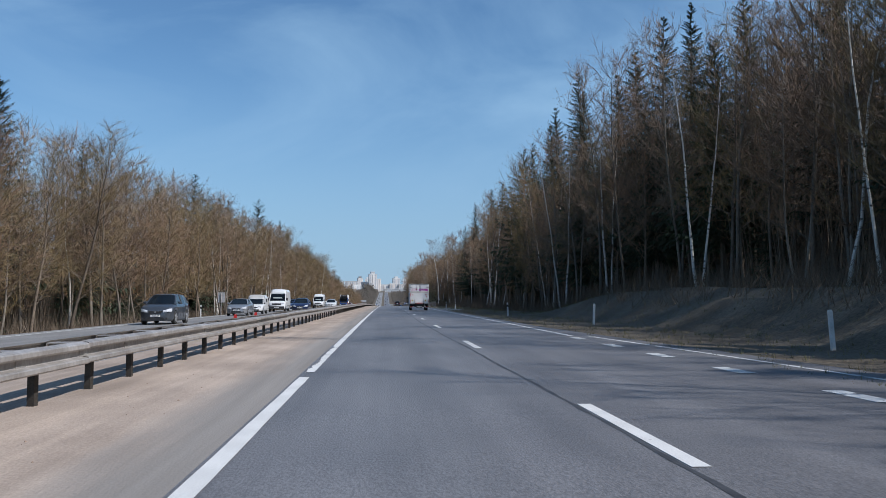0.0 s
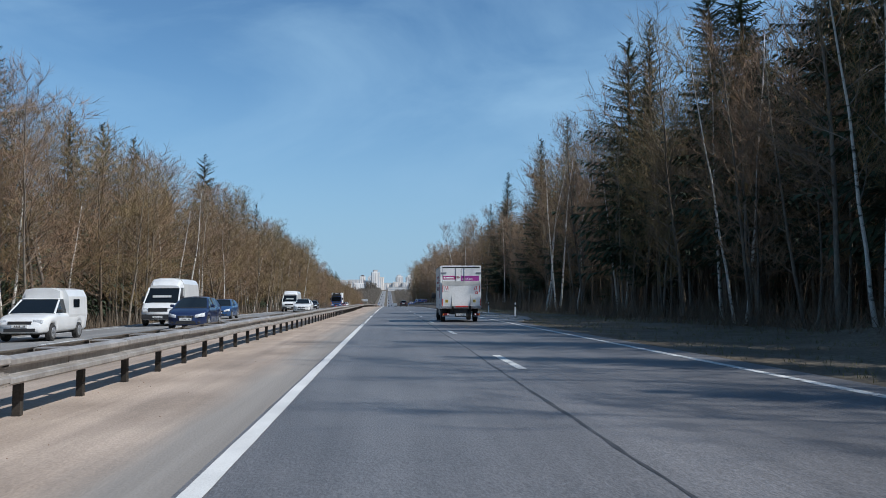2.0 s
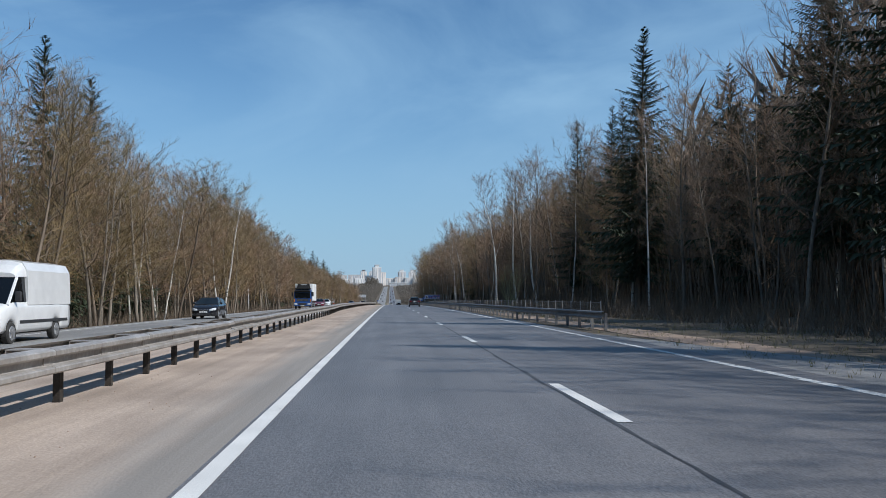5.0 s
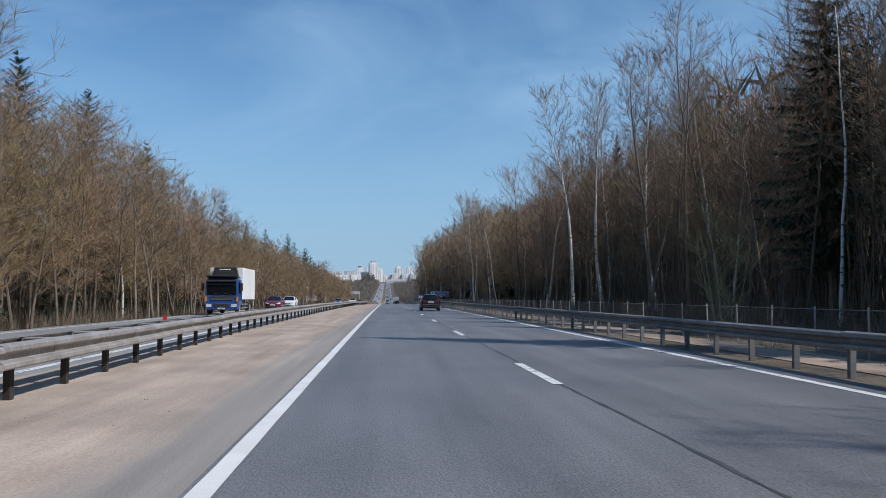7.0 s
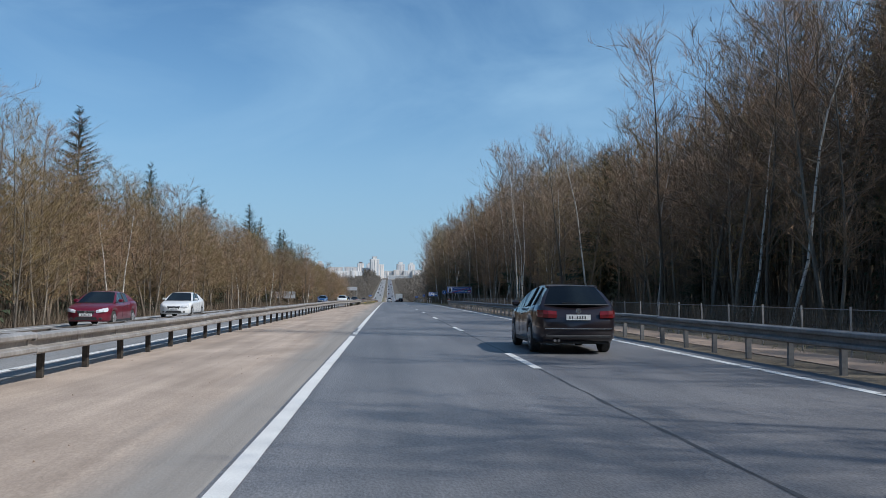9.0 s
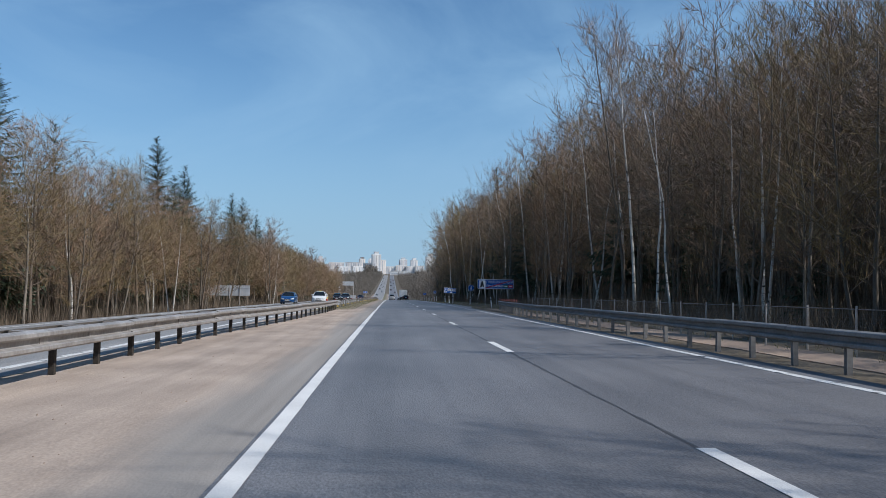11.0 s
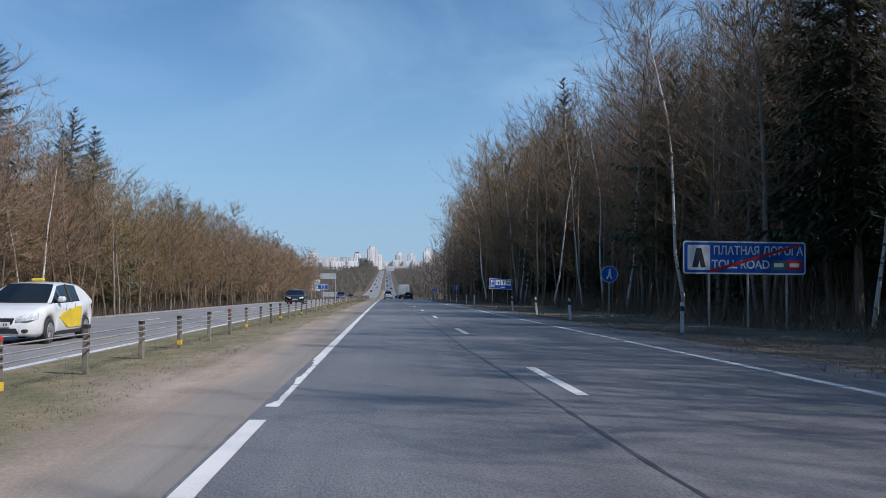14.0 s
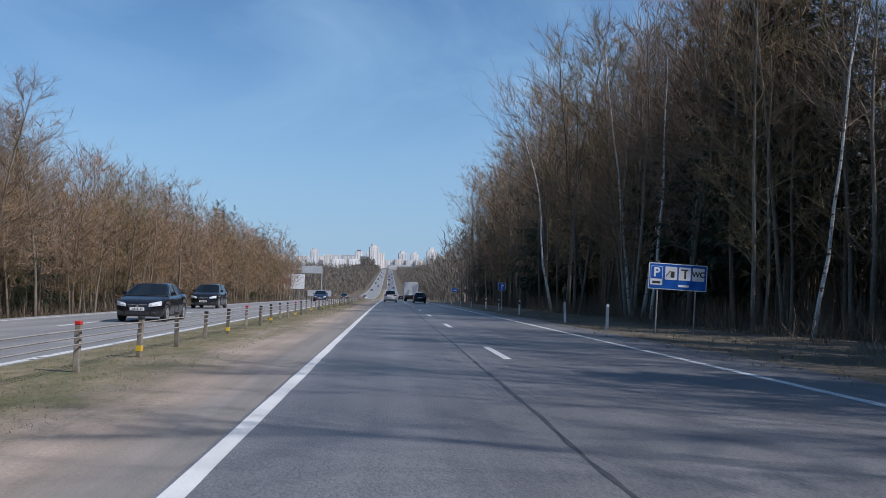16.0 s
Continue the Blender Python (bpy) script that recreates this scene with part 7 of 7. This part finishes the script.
for k, y in enumerate((700, 780, 1120, 1230, 1320, 1400, 1500, 1610, 1700, 1840, 1950)):
    shade = (P_WHITE, P_BLACK, P_SILVER, P_GREY, P_RED)[k % 5]
    car(("sedan", "hatch", "suv")[k % 3], "car on the far slope", shade, on_road((0.4, 4.3)[k % 2], y, 0.002), "distant traffic")
    car(("suv", "sedan", "hatch")[k % 3], "car on the far slope", (P_BLACK, P_WHITE, P_GREY, P_SILVER)[k % 4], oncoming((-12.5, -8.9)[k % 2], y + 37 + rnd_far.uniform(-15, 15)), "distant traffic")

# ---- signs and markers ----
M["sign_blue"] = material("sign_blue", (0.014, 0.105, 0.45), (0.012, 0.09, 0.38), scale=1.0, fine=20, rough=0.4, grain=0.06)
M["sign_white"] = material("sign_white", (0.80, 0.80, 0.80), (0.72, 0.72, 0.72), scale=1.5, fine=20, rough=0.45, grain=0.05)
M["sign_back"] = material("sign_back", (0.58, 0.59, 0.60), (0.47, 0.48, 0.49), scale=1.0, fine=12, rough=0.6, metal=0.3, grain=0.08)
M["sign_green"] = material("sign_green", (0.06, 0.20, 0.12), (0.05, 0.16, 0.10), scale=1.0, rough=0.5)
UP = Matrix.Rotation(math.pi / 2, 4, "X")


def rounded(w, h, r, n=5):
    pts = []
    for cx, cz, a0 in ((w / 2 - r, h / 2 - r, 0), (-w / 2 + r, h / 2 - r, 90), (-w / 2 + r, -h / 2 + r, 180), (w / 2 - r, -h / 2 + r, 270)):
        pts += [(cx + r * math.cos(radians(a0 + 90 * k / n)), cz + r * math.sin(radians(a0 + 90 * k / n))) for k in range(n + 1)]
    return pts


def plate(name, w, h, z, mat, parent, y=0.0, r=0.06, x=0.0, thick=0.012, label=""):
    f = Form().prism([(x + a, z + b) for a, b in rounded(w, h, r)], "y", y, y + thick)
    return part(name, f, mat, parent, label)


def pole(parent, x, top, r=0.038, y=0.05):
    return part("pole", Form().tube([(x, y, -0.4), (x, y, top)], [r, r], 8), M["zinc"], parent)


def toll_sign(x, y):
    """The wide blue board that ends the toll road, struck through in red."""
    s = thing("toll_road_sign", "wide blue board with white letters struck through in red", "road sign", at=tilt_pose(x, y))
    w, h, z = 5.05, 1.32, 2.72
    board = plate("board", w, h, z, M["sign_white"], s, r=0.12)
    plate("face", w - 0.12, h - 0.12, z, M["sign_blue"], board, y=-0.006, r=0.08)
    pic = plate("pictogram", 0.92, 1.0, z, M["sign_white"], board, y=-0.012, x=-1.88, r=0.05)
    part("road_mark", Form().prism([(-2.16, z - 0.4), (-1.98, z + 0.38), (-1.78, z + 0.38), (-1.60, z - 0.4), (-1.80, z - 0.4), (-1.86, z - 0.1), (-1.92, z - 0.4)], "y", -0.018, -0.011), M["ink"], pic)
    letters("word", "ПЛАТНАЯ ДОРОГА", 0.47, M["sign_white"], board, Matrix.Translation((0.56, -0.012, z + 0.27)) @ Matrix.Diagonal((0.84, 1, 1, 1)) @ UP, "white capital letters", 0.004, 0.010)
    letters("word", "TOLL ROAD", 0.47, M["sign_white"], board, Matrix.Translation((-0.16, -0.012, z - 0.28)) @ Matrix.Diagonal((0.92, 1, 1, 1)) @ UP, "white capital letters", 0.004, 0.010)
    plate("road_number", 0.62, 0.40, z - 0.28, M["sign_green"], board, y=-0.012, x=1.40, r=0.05)
    plate("road_number", 0.62, 0.40, z - 0.28, M["red_tape"], board, y=-0.012, x=2.05, r=0.05)
    for q in (1.40, 2.05):
        plate("number_bar", 0.40, 0.16, z - 0.28, M["sign_white"], board, y=-0.017, x=q, r=0.02)
    part("strike", Form().prism([(-1.5, z - 0.52), (-1.35, z - 0.60), (2.3, z + 0.50), (2.2, z + 0.58)], "y", -0.024, -0.017), M["red_tape"], board)
    for q in (-1.45, 0.15, 1.75):
        pole(s, q, z + 0.5, 0.05)
    return s


def footway_sign(x, y):
    """A round blue footway sign."""
    s = thing("footway_sign", "round blue footway sign on a thin pole", "road sign", at=tilt_pose(x, y))
    z = 2.35
    disc = part("disc", Form().disc((0, 0, z), "y", 0.46, 0.014, 32), M["sign_white"], s)
    face = part("face", Form().disc((0, -0.008, z), "y", 0.435, 0.01, 32), M["sign_blue"], disc)
    # the walking mark, reduced to a plain shape
    part("mark", Form().prism([(-0.06, z + 0.14), (0.08, z + 0.14), (0.07, z - 0.04), (0.17, z - 0.26), (0.10, z - 0.28), (0.0, z - 0.09), (-0.12, z - 0.28), (-0.19, z - 0.25), (-0.06, z - 0.02)], "y", -0.018, -0.012)
         .disc((0.02, -0.015, z + 0.23), "y", 0.06, 0.006, 14), M["sign_white"], disc)
    pole(s, 0, z + 0.2)
    return s


def service_sign(x, y):
    """A blue service board with four white fields."""
    s = thing("service_sign", "blue roadside services board with white fields, slightly tilted", "road sign", at=tilt_pose(x, y, lean=2.2))
    w, h, z = 2.45, 1.08, 2.28
    board = plate("board", w, h, z, M["sign_white"], s, r=0.05)
    plate("face", w - 0.07, h - 0.07, z, M["sign_blue"], board, y=-0.006, r=0.04)
    for k, q in enumerate((-0.90, -0.29, 0.28, 0.86)):
        f = plate("field", 0.50, 0.54 if k else 0.78, z + 0.14 - (0 if k else 0.12), M["sign_white"], board, y=-0.011, x=q, r=0.03)
        if k == 0:
            plate("parking_field", 0.46, 0.50, z + 0.14, M["sign_blue"], f, y=-0.016, x=q, r=0.03)
            letters("letter", "P", 0.52, M["sign_white"], f, Matrix.Translation((q, -0.018, z + 0.14)) @ UP, "white letter", 0.004, 0.014)
            plate("text_bar", 0.34, 0.10, z - 0.26, M["ink"], f, y=-0.016, x=q, r=0.01)
        if k == 1:
            part("pump_mark", Form().box(q - 0.02, q + 0.14, -0.016, -0.010, z - 0.04, z + 0.22).prism([(q - 0.22, z + 0.02), (q - 0.06, z + 0.24), (q - 0.03, z + 0.22), (q - 0.19, z)], "y", -0.016, -0.010), M["ink"], f)
        if k == 2:
            part("tap_mark", Form().box(q - 0.02, q + 0.06, -0.016, -0.010, z - 0.06, z + 0.28).box(q - 0.16, q + 0.14, -0.016, -0.010, z + 0.27, z + 0.33), M["ink"], f)
        if k == 3:
            letters("letters", "WC", 0.31, M["ink"], f, Matrix.Translation((q, -0.018, z + 0.14)) @ UP, "black letters", 0.004, 0.010)
    plate("text_bar", 0.45, 0.09, z - 0.36, M["sign_white"], board, y=-0.011, x=0.25, r=0.01)
    for q in (-0.82, 0.78):
        pole(s, q, z + 0.62, 0.03)
    return s


def small_blue_sign(x, y, w, h, z, label, mark):
    s = thing("blue_sign", label, "road sign", at=tilt_pose(x, y))
    board = plate("board", w, h, z, M["sign_white"], s, r=0.04)
    plate("face", w - 0.05, h - 0.05, z, M["sign_blue"], board, y=-0.006, r=0.03)
    part("mark", mark(z), M["sign_white"], board)
    pole(s, 0, z + 0.1)
    return s


def distance_sign(x, y):
    s = thing("kilometre_sign", "small blue board with white numerals on a median post", "road sign", at=tilt_pose(x, y))
    board = plate("board", 0.72, 0.36, 1.52, M["sign_white"], s, r=0.04)
    plate("face", 0.67, 0.31, 1.52, M["sign_blue"], board, y=-0.006, r=0.03)
    letters("number", "12", 0.34, M["sign_white"], board, Matrix.Translation((0, -0.009, 1.52)) @ UP, "white numerals")
    pole(s, 0, 1.60, 0.035)
    return s


def sign_backs(x, y, panels, w, h, z, label):
    """The grey backs of boards that face the oncoming traffic."""
    s = thing("sign_board", label, "road sign", at=tilt_pose(x, y))
    for k in range(panels):
        q = (k - (panels - 1) / 2) * w
        p = plate("panel", w - 0.03, h, z, M["sign_back"], s, x=q, r=0.03, thick=0.03)
        part("stiffener", Form().box(q - w / 2 + 0.05, q + w / 2 - 0.05, -0.04, 0.0, z - h * 0.3, z - h * 0.3 + 0.05).box(q - w / 2 + 0.05, q + w / 2 - 0.05, -0.04, 0.0, z + h * 0.25, z + h * 0.25 + 0.05), M["sign_back"], p)
    for k in range(max(1, panels - 1)):
        q = (k - (max(2, panels) - 2) / 2) * w
        pole(s, q, z + h * 0.4, 0.045, y=-0.06)
    return s


toll_sign(14.3, 447)
footway_sign(12.05, 460)
service_sign(11.8, 505.5)
small_blue_sign(11.5, 560, 0.75, 0.75, 2.3, "square blue sign on a pole", lambda z: Form().box(-0.05, 0.03, -0.016, -0.01, z - 0.25, z + 0.25).box(0.03, 0.2, -0.016, -0.01, z + 0.05, z + 0.12))
small_blue_sign(11.0, 618, 1.1, 0.7, 2.2, "blue direction sign on a pole", lambda z: Form().box(-0.3, 0.3, -0.016, -0.01, z - 0.05, z + 0.05))
distance_sign(-4.4, 473.6)
sign_backs(-21, 441, 4, 1.31, 1.33, 2.45, "row of four grey board backs on poles")
sign_backs(-16.5, 92, 1, 0.72, 1.0, 1.85, "small grey sign back on a pole")
sign_backs(-17.5, 700, 3, 2.0, 1.5, 2.0, "pale board backs on poles")


def roadside_billboard(x, y):
    s = thing("billboard", "white and reddish advertising board on posts", "billboard", at=tilt_pose(x, y))
    f = plate("board", 7.0, 3.6, 5.0, M["sign_white"], s, r=0.03, thick=0.2)
    plate("picture_patch", 3.0, 1.6, 5.1, M["red_tape"], f, y=-0.01, x=-1.2, r=0.3)
    for q in (-2.2, 2.2):
        pole(s, q, 5.0, 0.12, y=0.3)
    return s


def sign_gantry(x, y):
    s = thing("sign_gantry", "grey steel gantry with board backs over the opposite road", "gantry", at=tilt_pose(x, y))
    for q in (-3.2, 3.2):
        part("leg", Form().tube([(q, 0, -0.5), (q, 0, 6.6)], [0.16, 0.13], 8), M["zinc"], s)
    part("cross_beam", Form().box(-3.4, 3.4, -0.15, 0.15, 6.3, 6.7, bevel=0.03), M["zinc"], s)
    plate("board", 4.2, 1.5, 6.5, M["sign_back"], s, y=-0.25, x=1.2, r=0.04, thick=0.06)
    return s


roadside_billboard(-24, 690)
sign_gantry(-17, 655)


def delineator_mesh(tall):
    f = Form()
    loft(f, [[(-0.06 * k, -0.05, z), (0.06 * k, -0.05, z), (0.05 * k, 0.05, z), (-0.05 * k, 0.05, z)] for z, k in ((-0.2, 1), (tall - 0.06, 0.95), (tall, 0.6))])
    return f.mesh("post", M["white_plastic"])


POST = delineator_mesh(1.05)
BAND = Form().prism([(-0.062, 0.72), (0.062, 0.70), (0.062, 0.86), (-0.062, 0.90)], "y", -0.054, 0.054).mesh("black_band", M["black_plastic"])


def delineator(x, y, lean=0.0, band=True, turn=0.0):
    d = thing("delineator", "white plastic roadside marker post" + (" with a black band" if band else ""), "marker post", "marker posts", at=tilt_pose(x, y, 0, turn, lean))
    p = put("post", POST, d, Matrix())
    if band:
        put("black_band", BAND, p, Matrix())
    return d


for x, y, lean, band in ((12.0, 23.5, -4, False), (11.0, 47, 2, False), (9.6, 70, -3, True), (9.5, 122, 1, True), (9.5, 140, 0, True), (10.3, 416.5, -7, True), (10.4, 443, 0, True), (9.0, 455.7, -3, True), (9.2, 466.7, -5, True),
                         (9.15, 477, -4, True), (9.2, 506.5, 1, False), (9.2, 515.5, -2, False), (9.5, 534, 1, True), (9.6, 547, 0, True), (9.9, 560, 0, True), (9.9, 576, 1, True), (9.9, 592, 0, True),
                         (9.9, 610, 0, True), (9.9, 628, 0, True), (-16.1, 80, 0, True), (-16.0, 125, 0, True), (-16.0, 175, 1, True)):
    delineator(x, y, lean, band)
